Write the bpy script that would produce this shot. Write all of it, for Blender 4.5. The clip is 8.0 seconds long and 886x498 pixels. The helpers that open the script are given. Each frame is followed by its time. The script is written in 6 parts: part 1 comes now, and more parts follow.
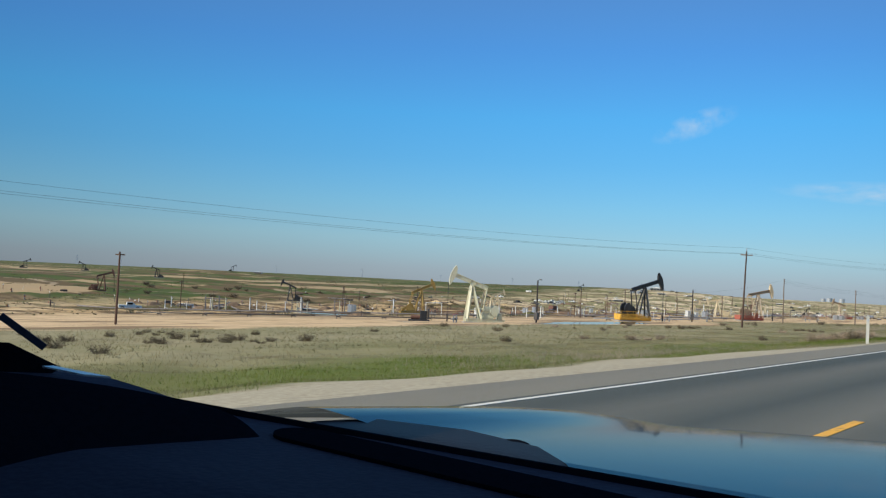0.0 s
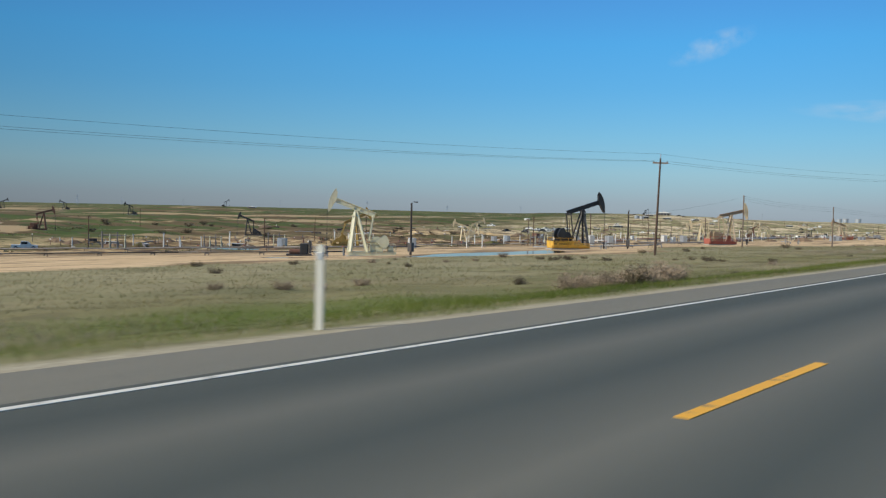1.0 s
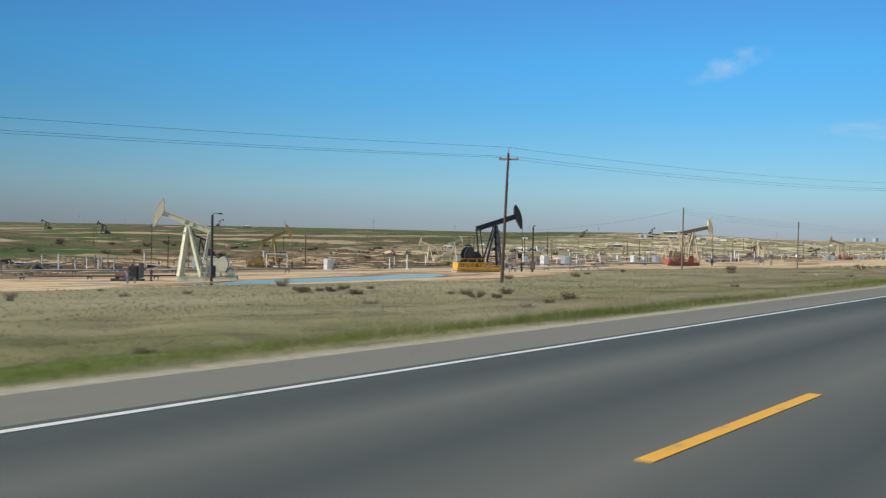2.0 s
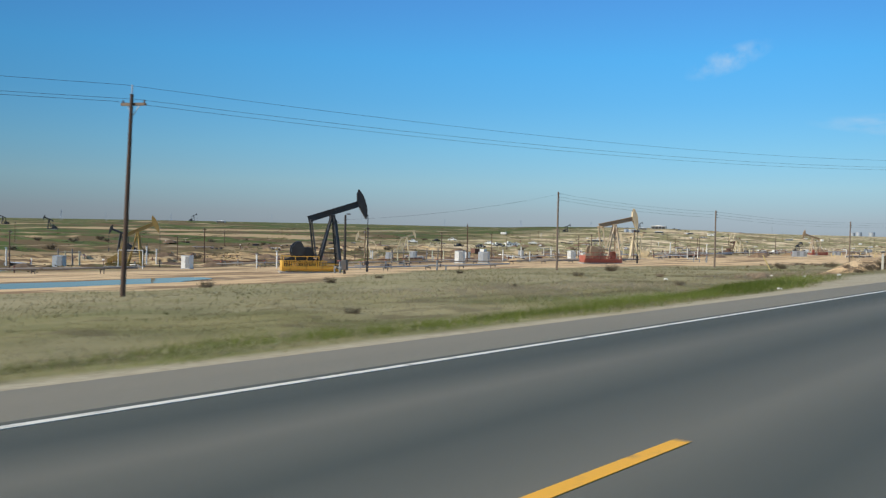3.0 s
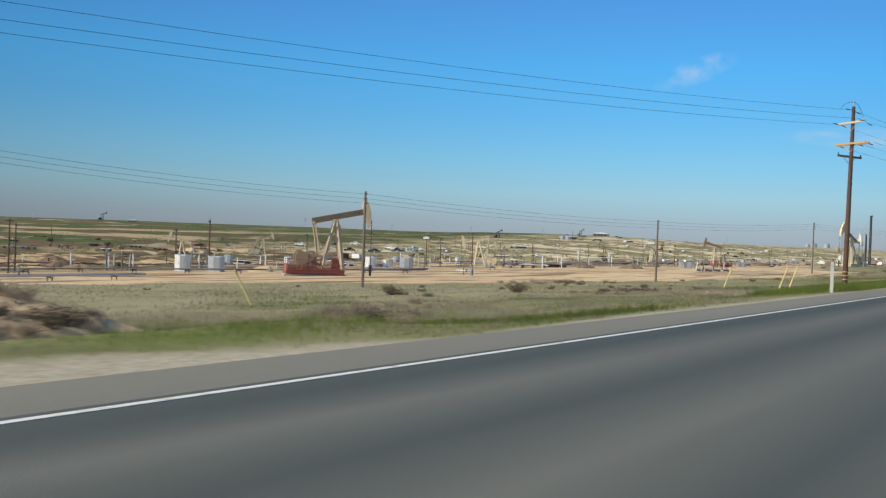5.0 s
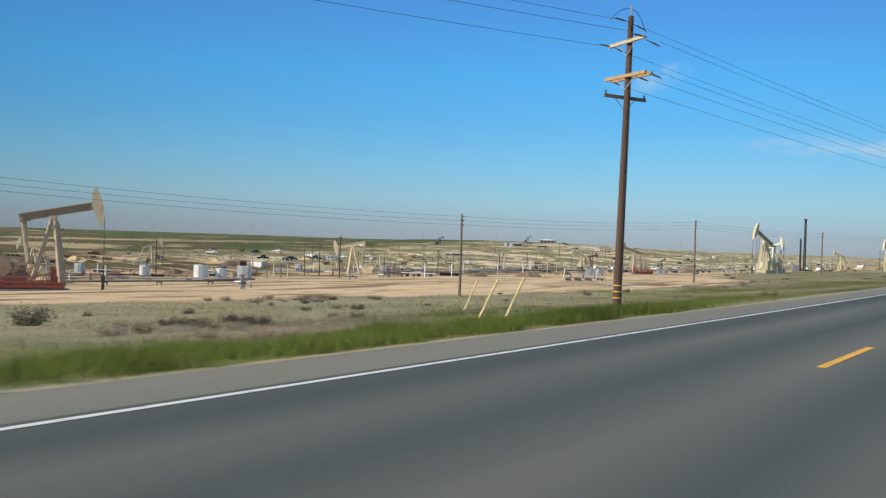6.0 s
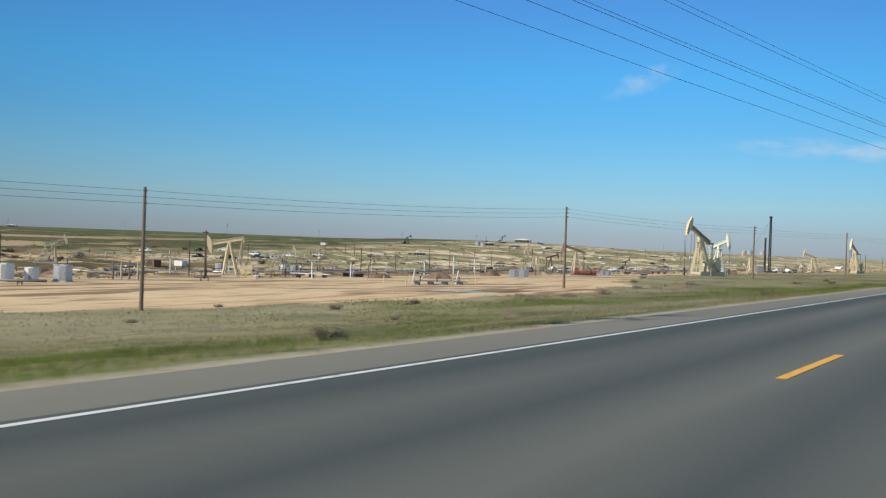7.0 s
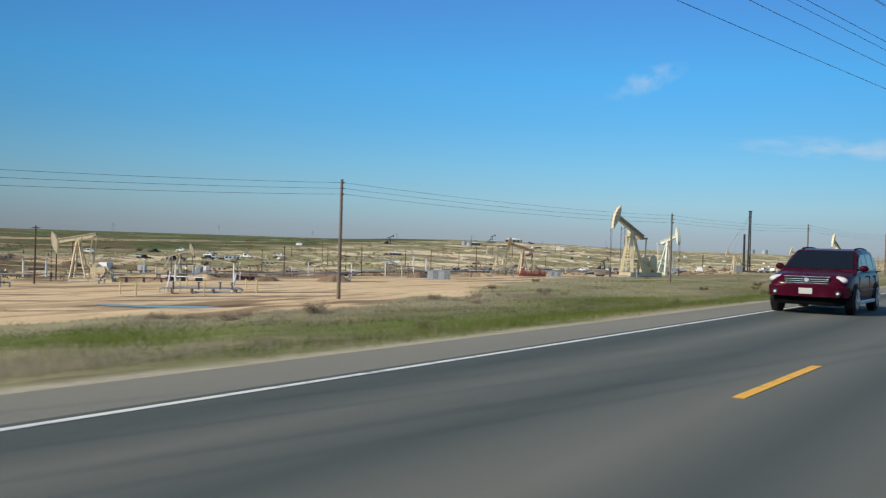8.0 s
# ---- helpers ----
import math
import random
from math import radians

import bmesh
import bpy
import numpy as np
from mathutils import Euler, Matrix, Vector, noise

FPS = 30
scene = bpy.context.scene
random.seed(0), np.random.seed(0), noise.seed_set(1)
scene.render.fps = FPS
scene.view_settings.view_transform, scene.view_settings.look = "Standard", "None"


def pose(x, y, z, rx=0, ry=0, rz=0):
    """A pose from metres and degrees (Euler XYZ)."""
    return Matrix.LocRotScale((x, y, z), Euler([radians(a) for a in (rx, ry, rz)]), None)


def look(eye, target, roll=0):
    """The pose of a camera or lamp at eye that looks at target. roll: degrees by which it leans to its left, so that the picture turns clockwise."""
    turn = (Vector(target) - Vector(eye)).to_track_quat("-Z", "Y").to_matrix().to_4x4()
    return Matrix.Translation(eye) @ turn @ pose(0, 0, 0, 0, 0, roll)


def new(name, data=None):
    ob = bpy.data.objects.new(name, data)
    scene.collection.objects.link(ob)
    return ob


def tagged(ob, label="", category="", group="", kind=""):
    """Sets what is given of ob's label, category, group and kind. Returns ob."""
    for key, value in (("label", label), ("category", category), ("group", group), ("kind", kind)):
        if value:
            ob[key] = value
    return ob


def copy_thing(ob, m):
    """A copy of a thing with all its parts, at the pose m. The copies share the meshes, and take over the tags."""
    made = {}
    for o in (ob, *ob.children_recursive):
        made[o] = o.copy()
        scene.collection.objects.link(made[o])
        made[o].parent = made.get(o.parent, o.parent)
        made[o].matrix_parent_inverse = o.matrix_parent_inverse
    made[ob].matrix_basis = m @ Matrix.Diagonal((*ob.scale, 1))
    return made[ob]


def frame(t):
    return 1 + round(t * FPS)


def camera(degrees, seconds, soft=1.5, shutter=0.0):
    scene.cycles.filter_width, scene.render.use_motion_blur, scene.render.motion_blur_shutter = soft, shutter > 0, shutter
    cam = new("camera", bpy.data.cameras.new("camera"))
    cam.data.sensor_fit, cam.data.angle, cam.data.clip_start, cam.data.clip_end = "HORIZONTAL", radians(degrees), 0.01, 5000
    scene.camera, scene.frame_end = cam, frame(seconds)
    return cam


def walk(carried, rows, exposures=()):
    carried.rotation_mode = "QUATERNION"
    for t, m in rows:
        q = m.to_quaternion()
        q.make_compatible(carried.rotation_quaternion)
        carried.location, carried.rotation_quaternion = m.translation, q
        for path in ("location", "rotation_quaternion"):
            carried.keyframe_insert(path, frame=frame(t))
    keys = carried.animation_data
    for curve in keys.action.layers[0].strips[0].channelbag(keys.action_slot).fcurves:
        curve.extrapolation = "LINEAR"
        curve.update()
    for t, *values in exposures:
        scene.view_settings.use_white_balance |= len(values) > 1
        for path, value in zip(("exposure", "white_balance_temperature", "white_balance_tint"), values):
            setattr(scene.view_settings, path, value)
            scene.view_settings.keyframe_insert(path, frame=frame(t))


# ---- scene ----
EXPO, SUN, SKY = 0.0, 5.0, 0.159
cam = camera(50.6, 8.0, soft=1.25, shutter=0.1)

# seconds, metres along the road, yaw, pitch, roll
PATH = [
    (0.0, 0.10, 36.31, 2.24, -2.75), (0.034, 0.10, 36.31, 2.24, -2.75), (0.1, 1.75, 36.9, 1.80, -2.68), (0.2, 4.80, 37.9, 1.10, -2.57), (0.3, 7.95, 38.9, 0.36, -2.46), (0.5, 14.27, 40.78, -1.07, -2.25), (0.7, 20.55, 36.86, -1.95, -1.47),
    (1.0, 30.72, 37.32, -2.03, -1.29), (1.5, 45.00, 38.34, -0.75, -1.22), (3.0, 91.04, 38.35, -1.14, -1.12),
    (3.5, 105.24, 38.03, -0.84, -1.91), (4.0, 120.0, 38.50, -0.56, 0.75), (4.2, 125.9, 37.56, -0.35, -1.63),
    (4.5, 134.71, 37.04, -0.77, -2.05), (6.0, 180.22, 33.98, -0.20, -1.81), (6.5, 194.65, 33.49, -0.23, -1.71),
    (7.0, 209.85, 33.27, -0.18, -2.02), (7.5, 224.73, 33.39, -0.15, -1.78), (8.0, 240.07, 33.57, -0.15, -1.75)]
EYE = 1.36
walk(cam, [(t, pose(0, y, EYE, 90 + p, r, w)) for t, y, w, p, r in PATH],
     exposures=[(0.0, EXPO, 6500, 10), (0.5, EXPO - 0.06, 6500, 10), (1.0, EXPO - 0.14, 6500, 10), (1.5, EXPO - 0.05, 6500, 10), (3.0, EXPO, 6500, 10), (6.5, EXPO, 6500, 10), (8.0, EXPO - 0.05, 6500, 10)])

# ---- sky and sun ----
SUN_EL, SUN_AZ = 34.0, 210.0    # height and compass turn from +y towards +x
world = bpy.data.worlds.new("sky")
scene.world = world
world.use_nodes = True
wn, wl = world.node_tree.nodes, world.node_tree.links
sky = wn.new("ShaderNodeTexSky")
sky.sky_type, sky.sun_disc = 'NISHITA', False
sky.sun_elevation, sky.sun_rotation = radians(SUN_EL), radians(SUN_AZ)
sky.air_density, sky.dust_density, sky.ozone_density, sky.altitude = 1.0, 0.15, 2.0, 300
tone = wn.new("ShaderNodeHueSaturation")
tone.inputs["Saturation"].default_value, tone.inputs["Value"].default_value = 1.0, 1.0
wl.new(sky.outputs[0], tone.inputs["Color"])
coord = wn.new("ShaderNodeTexCoord")


def sky_math(op, a, b=None):
    n = wn.new("ShaderNodeMath")
    n.operation = op
    for k, v in enumerate((a, b)):
        if v is None:
            continue
        if isinstance(v, (int, float)):
            n.inputs[k].default_value = v
        else:
            wl.new(v, n.inputs[k])
    return n.outputs[0]


sep = wn.new("ShaderNodeSeparateXYZ")
wl.new(coord.outputs["Generated"], sep.inputs[0])
azimuth = sky_math('ARCTAN2', sky_math('MULTIPLY', sep.outputs[0], -1.0), sep.outputs[1])
height = sky_math('ARCSINE', sep.outputs[2])
flat = wn.new("ShaderNodeCombineXYZ")
wl.new(azimuth, flat.inputs[0])
wl.new(height, flat.inputs[1])


def wisp(az, el, la, lb, slope, scale, amount, sx=1.0, sy=1.0):
    """A thin cloud at azimuth az and height el, with half lengths la and lb, in degrees."""
    u = sky_math('SUBTRACT', azimuth, radians(az))
    v = sky_math('SUBTRACT', sky_math('SUBTRACT', height, radians(el)), sky_math('MULTIPLY', u, -slope))
    r2 = sky_math('ADD', sky_math('POWER', sky_math('DIVIDE', sky_math('ABSOLUTE', u), radians(la)), 2.0),
                  sky_math('POWER', sky_math('DIVIDE', sky_math('ABSOLUTE', v), radians(lb)), 2.0))
    mask = sky_math('MAXIMUM', sky_math('SUBTRACT', 1.0, r2), 0.0)
    m = wn.new("ShaderNodeMapping")
    m.inputs["Scale"].default_value = (sx, sy, 1)
    wl.new(flat.outputs[0], m.inputs[0])
    n = wn.new("ShaderNodeTexNoise")
    n.inputs["Scale"].default_value, n.inputs["Detail"].default_value = scale, 6
    wl.new(m.outputs[0], n.inputs["Vector"])
    body = sky_math('MAXIMUM', sky_math('SUBTRACT', n.outputs["Fac"], 0.38), 0.0)
    return sky_math('MINIMUM', sky_math('MULTIPLY', sky_math('MULTIPLY', mask, body), amount), 0.85)


haze = wn.new("ShaderNodeValToRGB")   # smog over the plain dims and greys the lowest sky
span_up = sky_math('DIVIDE', height, radians(50))
wl.new(span_up, haze.inputs[0])
steps = [(0.0, 0.35, 0.46, 0.78), (0.02, 0.395, 0.50, 0.775), (0.056, 0.475, 0.68, 0.90), (0.098, 0.43, 0.77, 1.01), (0.154, 0.348, 0.83, 1.145), (0.208, 0.322, 0.924, 1.287), (0.288, 0.374, 0.874, 1.32), (0.44, 0.60, 0.90, 1.20), (0.8, 1.0, 1.0, 1.05)]
for k, (at, r, g, b) in enumerate(steps):
    e = haze.color_ramp.elements[k] if k < 2 else haze.color_ramp.elements.new(at)
    e.position, e.color = at, (r / 1.325, g / 1.325, b / 1.325, 1)
hazy = wn.new("ShaderNodeMixRGB")
hazy.blend_type = 'MULTIPLY'
hazy.inputs[0].default_value = 1.0
wl.new(tone.outputs[0], hazy.inputs[1])
wl.new(haze.outputs[0], hazy.inputs[2])
off = sky_math('DIVIDE', sky_math('SUBTRACT', azimuth, radians(75)), radians(22))   # the sky is deepest square to the sun
deep = sky_math('SUBTRACT', 1.0, sky_math('MULTIPLY', sky_math('POWER', 2.718, sky_math('MULTIPLY', sky_math('MULTIPLY', off, off), -1.0)), 0.36))
low = sky_math('DIVIDE', azimuth, radians(16))   # a second, gentle dimming put into the sky colour straight down the road
deep = sky_math('MULTIPLY', deep, sky_math('SUBTRACT', 1.0, sky_math('MULTIPLY', sky_math('POWER', 2.718, sky_math('MULTIPLY', sky_math('MULTIPLY', low, low), -1.0)), 0.2)))
deeper = wn.new("ShaderNodeMixRGB")
deeper.blend_type = 'MULTIPLY'
deeper.inputs[0].default_value = 1.0
wl.new(hazy.outputs[0], deeper.inputs[1])
wl.new(deep, deeper.inputs[2])
clouds = sky_math('ADD', wisp(21.6, 10.15, 2.6, 0.85, 0.33, 55, 1.5), wisp(9.0, 6.1, 8.5, 0.75, -0.05, 24, 2.2, 1, 3))
cloud_mix = wn.new("ShaderNodeMixRGB")
wl.new(clouds, cloud_mix.inputs[0])
wl.new(deeper.outputs[0], cloud_mix.inputs[1])
cloud_mix.inputs[2].default_value = (3.4, 4.2, 5.0, 1)
wl.new(cloud_mix.outputs[0], wn["Background"].inputs[0])
wn["Background"].inputs[1].default_value = SKY

sun = new("sun", bpy.data.lights.new("sun", "SUN"))
sun.data.energy, sun.data.angle, sun.data.color = SUN, radians(0.53), (1.0, 0.90, 0.74)
sun_way = Vector((math.sin(radians(SUN_AZ)) * math.cos(radians(SUN_EL)), math.cos(radians(SUN_AZ)) * math.cos(radians(SUN_EL)), math.sin(radians(SUN_EL))))
sun.matrix_world = look(sun_way * 300, (0, 0, 0))

# ---- materials ----
def mat(name, rough=0.8, metal=0.0):
    m = bpy.data.materials.new(name)
    m.use_nodes = True
    b = m.node_tree.nodes["Principled BSDF"]
    b.inputs["Roughness"].default_value, b.inputs["Metallic"].default_value = rough, metal
    return m, m.node_tree.nodes, m.node_tree.links, b


def noise_fac(n, l, vec, scale, detail=5, lo=0.35, hi=0.65, stretch=(1, 1, 1)):
    mp = n.new("ShaderNodeMapping")
    mp.inputs["Scale"].default_value = stretch
    l.new(vec, mp.inputs[0])
    t = n.new("ShaderNodeTexNoise")
    t.inputs["Scale"].default_value, t.inputs["Detail"].default_value = scale, detail
    l.new(mp.outputs[0], t.inputs["Vector"])
    r = n.new("ShaderNodeMapRange")
    r.inputs["From Min"].default_value, r.inputs["From Max"].default_value = lo, hi
    l.new(t.outputs["Fac"], r.inputs["Value"])
    return r.outputs[0]


def mix(n, l, fac, a, b):
    k = n.new("ShaderNodeMixRGB")
    for s, v in zip(k.inputs, (fac, a, b)):
        if isinstance(v, tuple):
            s.default_value = (*v, 1)
        elif isinstance(v, (int, float)):
            s.default_value = v
        else:
            l.new(v, s)
    return k.outputs[0]


def vary(n, l, fac, scale, offset=0.0):
    k = n.new("ShaderNodeMath")
    k.operation = 'MULTIPLY_ADD'
    l.new(fac, k.inputs[0])
    k.inputs[1].default_value, k.inputs[2].default_value = scale, offset
    return k.outputs[0]


def bump(n, l, b, fac, strength, distance):
    k = n.new("ShaderNodeBump")
    k.inputs["Strength"].default_value, k.inputs["Distance"].default_value = strength, distance
    l.new(fac, k.inputs["Height"])
    l.new(k.outputs[0], b.inputs["Normal"])


def world_pos(n):
    return n.new("ShaderNodeNewGeometry").outputs["Position"]


def painted(name, colour, rust=(0.20, 0.09, 0.04), amount=0.35, rough=0.5, metal=0.0):
    """Weathered paint: fine grain, broad fading and rust that runs down."""
    m, n, l, b = mat(name, rough, metal)
    v = n.new("ShaderNodeTexCoord").outputs["Object"]
    fade = noise_fac(n, l, v, 1.3, 5)
    grain = noise_fac(n, l, v, 14, 4)
    runs = noise_fac(n, l, v, 2.2, 6, 0.56, 0.72, (1, 1, 0.25))
    c = mix(n, l, vary(n, l, fade, 0.5), colour, tuple(min(1, x * 0.72 + 0.03) for x in colour))
    c = mix(n, l, vary(n, l, grain, 0.25), c, tuple(x * 0.8 for x in colour))
    c = mix(n, l, vary(n, l, runs, amount), c, rust)
    l.new(c, b.inputs["Base Color"])
    l.new(vary(n, l, runs, 0.3, rough), b.inputs["Roughness"])
    bump(n, l, b, grain, 0.15, 0.01)
    return m


CREAM = painted("cream_paint", (0.62, 0.61, 0.43), amount=0.25)
SAND = painted("sand_paint", (0.66, 0.55, 0.35), amount=0.3)
# brown paint of gearboxes; on beams it also holds the shade of their sides
UMBERSHADE = painted("umber_paint", (0.33, 0.245, 0.145), amount=0.4)
BUFF = painted("buff_paint", (0.66, 0.56, 0.345), amount=0.2)
DUN = painted("dun_paint", (0.48, 0.385, 0.26), amount=0.4)
PALE = painted("pale_green_paint", (0.64, 0.66, 0.55), amount=0.2)
YELLOW = painted("yellow_paint", (0.72, 0.42, 0.05), amount=0.6)
OCHRE = painted("ochre_paint", (0.38, 0.25, 0.06), amount=0.4)
BLACK = painted("black_paint", (0.018, 0.019, 0.02), (0.05, 0.03, 0.02), 0.3, 0.45)
SANDYELLOW = painted("faded_yellow_paint", (0.70, 0.55, 0.22), amount=0.2)
RED = painted("red_paint", (0.38, 0.105, 0.07), amount=0.7)
RUST = painted("rusty_steel", (0.15, 0.07, 0.045), (0.10, 0.05, 0.03), 0.5, 0.8)
GREY = painted("grey_steel", (0.28, 0.29, 0.29), amount=0.2, rough=0.45, metal=0.4)
STEEL = painted("dark_steel", (0.09, 0.085, 0.08), amount=0.35, rough=0.5, metal=0.5)
WHITE = painted("white_paint", (0.80, 0.80, 0.75), amount=0.12, rough=0.45)
GALV = painted("galvanised_steel", (0.48, 0.50, 0.51), amount=0.06, rough=0.4, metal=0.5)
POSTWHITE = painted("white_plastic", (0.50, 0.50, 0.44), (0.34, 0.31, 0.25), 0.4, 0.6)
RUBBER = painted("rubber", (0.02, 0.02, 0.02), (0.06, 0.05, 0.04), 0.4, 0.85)
CONCRETE = painted("concrete", (0.42, 0.40, 0.36), (0.28, 0.25, 0.2), 0.4, 0.9)
WIRE = painted("wire", (0.05, 0.05, 0.055), amount=0.0, rough=0.4, metal=0.6)


def wood_material(name, a, b_, grey):
    m, n, l, b = mat(name, 0.85)
    v = n.new("ShaderNodeTexCoord").outputs["Object"]
    grain = noise_fac(n, l, v, 9, 6, 0.3, 0.7, (6, 6, 0.35))
    patch = noise_fac(n, l, v, 0.9, 4)
    c = mix(n, l, grain, a, b_)
    c = mix(n, l, vary(n, l, patch, 0.4), c, grey)
    l.new(c, b.inputs["Base Color"])
    bump(n, l, b, grain, 0.5, 0.01)
    return m


POLEWOOD = wood_material("creosoted_wood", (0.058, 0.031, 0.021), (0.125, 0.062, 0.037), (0.10, 0.07, 0.052))
OLDPOLE = wood_material("weathered_pole_wood", (0.11, 0.078, 0.056), (0.22, 0.16, 0.112), (0.19, 0.16, 0.135))
OLDARM = wood_material("weathered_crossarm_wood", (0.42, 0.33, 0.20), (0.62, 0.52, 0.36), (0.5, 0.45, 0.36))
TARRED = wood_material("tarred_pole_wood", (0.022, 0.018, 0.016), (0.05, 0.04, 0.034), (0.06, 0.055, 0.05))
TARBROWN = wood_material("dark_creosoted_wood", (0.045, 0.028, 0.02), (0.10, 0.055, 0.034), (0.10, 0.075, 0.055))
ARMWOOD = wood_material("crossarm_wood", (0.36, 0.20, 0.08), (0.55, 0.34, 0.15), (0.4, 0.32, 0.22))
PORCELAIN = mat("brown_porcelain", 0.2)[0]
PORCELAIN.node_tree.nodes["Principled BSDF"].inputs["Base Color"].default_value = (0.08, 0.05, 0.045, 1)


def glass_material():
    m, n, l, b = mat("dark_glass", 0.05)
    b.inputs["Base Color"].default_value = (0.015, 0.02, 0.022, 1)
    b.inputs["Specular IOR Level"].default_value = 0.18
    return m


GLASS = glass_material()


def water_material():
    m, n, l, b = mat("puddle_water", 0.04)
    v = world_pos(n)
    l.new(mix(n, l, noise_fac(n, l, v, 0.4, 4), (0.05, 0.055, 0.05), (0.12, 0.10, 0.07)), b.inputs["Base Color"])
    bump(n, l, b, noise_fac(n, l, v, 3.0, 3), 0.03, 0.01)
    return m


WATER = water_material()


def ground_material():
    """Dirt, scrub grass and far green hills, by where they lie; patchy at every scale."""
    m, n, l, b = mat("ground_soil", 0.95)
    b.inputs["Specular IOR Level"].default_value = 0.08
    v = world_pos(n)
    s = n.new("ShaderNodeSeparateXYZ")
    l.new(v, s.inputs[0])
    tan = mix(n, l, noise_fac(n, l, v, 0.05, 6, 0.3, 0.7), TAN, TAN2)
    tan = mix(n, l, vary(n, l, noise_fac(n, l, v, 0.35, 6, 0.4, 0.7), 0.35), tan, (0.40, 0.27, 0.14))
    tracks = noise_fac(n, l, v, 0.09, 8, 0.55, 0.60, (2.0, 0.5, 1))
    tan = mix(n, l, vary(n, l, tracks, 0.75), tan, (0.13, 0.085, 0.05))
    tan = mix(n, l, vary(n, l, noise_fac(n, l, v, 5, 5), 0.25), tan, (0.25, 0.17, 0.10))
    tan = mix(n, l, vary(n, l, noise_fac(n, l, v, 0.5, 8, 0.58, 0.66, (1.2, 0.7, 1)), 0.45), tan, (0.22, 0.145, 0.085))
    def ridge(scale, lo, hi, stretch=(1, 1, 1)):
        """Thin winding lines, as worn by wheels."""
        mp = n.new("ShaderNodeMapping")
        mp.inputs["Scale"].default_value = stretch
        l.new(v, mp.inputs[0])
        t = n.new("ShaderNodeTexNoise")
        t.inputs["Scale"].default_value, t.inputs["Detail"].default_value = scale, 3
        l.new(mp.outputs[0], t.inputs["Vector"])
        a = n.new("ShaderNodeMath")
        a.operation = 'ABSOLUTE'
        l.new(vary(n, l, t.outputs["Fac"], 1.0, -0.5), a.inputs[0])
        r = n.new("ShaderNodeMapRange")
        r.inputs["From Min"].default_value, r.inputs["From Max"].default_value = hi, lo
        l.new(a.outputs[0], r.inputs["Value"])
        return r.outputs[0]

    tan = mix(n, l, vary(n, l, ridge(0.035, 0.008, 0.02, (1.5, 0.5, 1)), 0.45), tan, (0.24, 0.16, 0.09))
    # the far field: pale dirt, scrub, dug soil and tracks
    far = mix(n, l, noise_fac(n, l, v, 0.02, 6, 0.35, 0.65), (0.56, 0.41, 0.215), (0.38, 0.27, 0.14))
    far = mix(n, l, vary(n, l, noise_fac(n, l, v, 0.016, 7, 0.48, 0.51, (1.0, 0.6, 1)), 0.9), far, (0.095, 0.105, 0.042))
    far = mix(n, l, vary(n, l, noise_fac(n, l, v, 0.045, 8, 0.50, 0.53, (0.7, 1.4, 1)), 0.88), far, (0.105, 0.072, 0.042))
    far = mix(n, l, vary(n, l, noise_fac(n, l, v, 0.13, 8, 0.51, 0.545, (0.6, 1.2, 1)), 0.8), far, (0.115, 0.078, 0.045))
    far = mix(n, l, vary(n, l, noise_fac(n, l, v, 0.035, 7, 0.58, 0.61, (1.2, 0.6, 1)), 0.85), far, (0.64, 0.49, 0.28))
    far = mix(n, l, vary(n, l, ridge(0.012, 0.006, 0.012), 0.85), far, (0.62, 0.48, 0.28))
    far = mix(n, l, vary(n, l, noise_fac(n, l, v, 0.5, 8, 0.53, 0.60), 0.6), far, (0.10, 0.075, 0.045))
    # farther along, khaki ground with thin green, paled to put distance haze into its colour
    hazed_flats = mix(n, l, noise_fac(n, l, v, 0.018, 7, 0.44, 0.50, (1.2, 0.7, 1)), (0.66, 0.55, 0.345), (0.30, 0.285, 0.14))
    hazed_flats = mix(n, l, vary(n, l, noise_fac(n, l, v, 0.045, 8, 0.52, 0.55, (0.7, 1.2, 1)), 0.65), hazed_flats, (0.21, 0.16, 0.095))
    hazed_flats = mix(n, l, vary(n, l, noise_fac(n, l, v, 0.22, 8, 0.54, 0.59, (0.7, 1.2, 1)), 0.5), hazed_flats, (0.12, 0.095, 0.06))
    hazed_flats = mix(n, l, vary(n, l, ridge(0.011, 0.007, 0.013), 0.85), hazed_flats, (0.74, 0.62, 0.42))
    # green hills, bare in places where the wells climb them
    hill = mix(n, l, noise_fac(n, l, v, 0.012, 6, 0.35, 0.7), (0.066, 0.098, 0.028), (0.105, 0.132, 0.046))
    hill = mix(n, l, vary(n, l, noise_fac(n, l, v, 0.07, 7, 0.54, 0.60, (0.7, 1.2, 1)), 0.7), hill, (0.065, 0.066, 0.032))
    near = n.new("ShaderNodeMapRange")
    near.inputs["From Min"].default_value, near.inputs["From Max"].default_value = 760, 560
    l.new(s.outputs[1], near.inputs["Value"])

    def bare(fac, lo, hi):
        """A share that is fuller among the nearer wells."""
        k = n.new("ShaderNodeMath")
        k.operation = 'MULTIPLY'
        l.new(fac, k.inputs[0])
        l.new(vary(n, l, near.outputs[0], hi - lo, lo), k.inputs[1])
        return k.outputs[0]
    hill = mix(n, l, bare(noise_fac(n, l, v, 0.03, 7, 0.49, 0.53, (0.6, 1.2, 1)), 0.25, 0.85), hill, (0.15, 0.105, 0.06))
    hill = mix(n, l, bare(noise_fac(n, l, v, 0.016, 7, 0.53, 0.56, (1.0, 0.6, 1)), 0.15, 0.9), hill, (0.44, 0.33, 0.19))
    hill = mix(n, l, vary(n, l, ridge(0.006, 0.003, 0.006, (1, 0.5, 1)), 0.75), hill, (0.42, 0.34, 0.22))

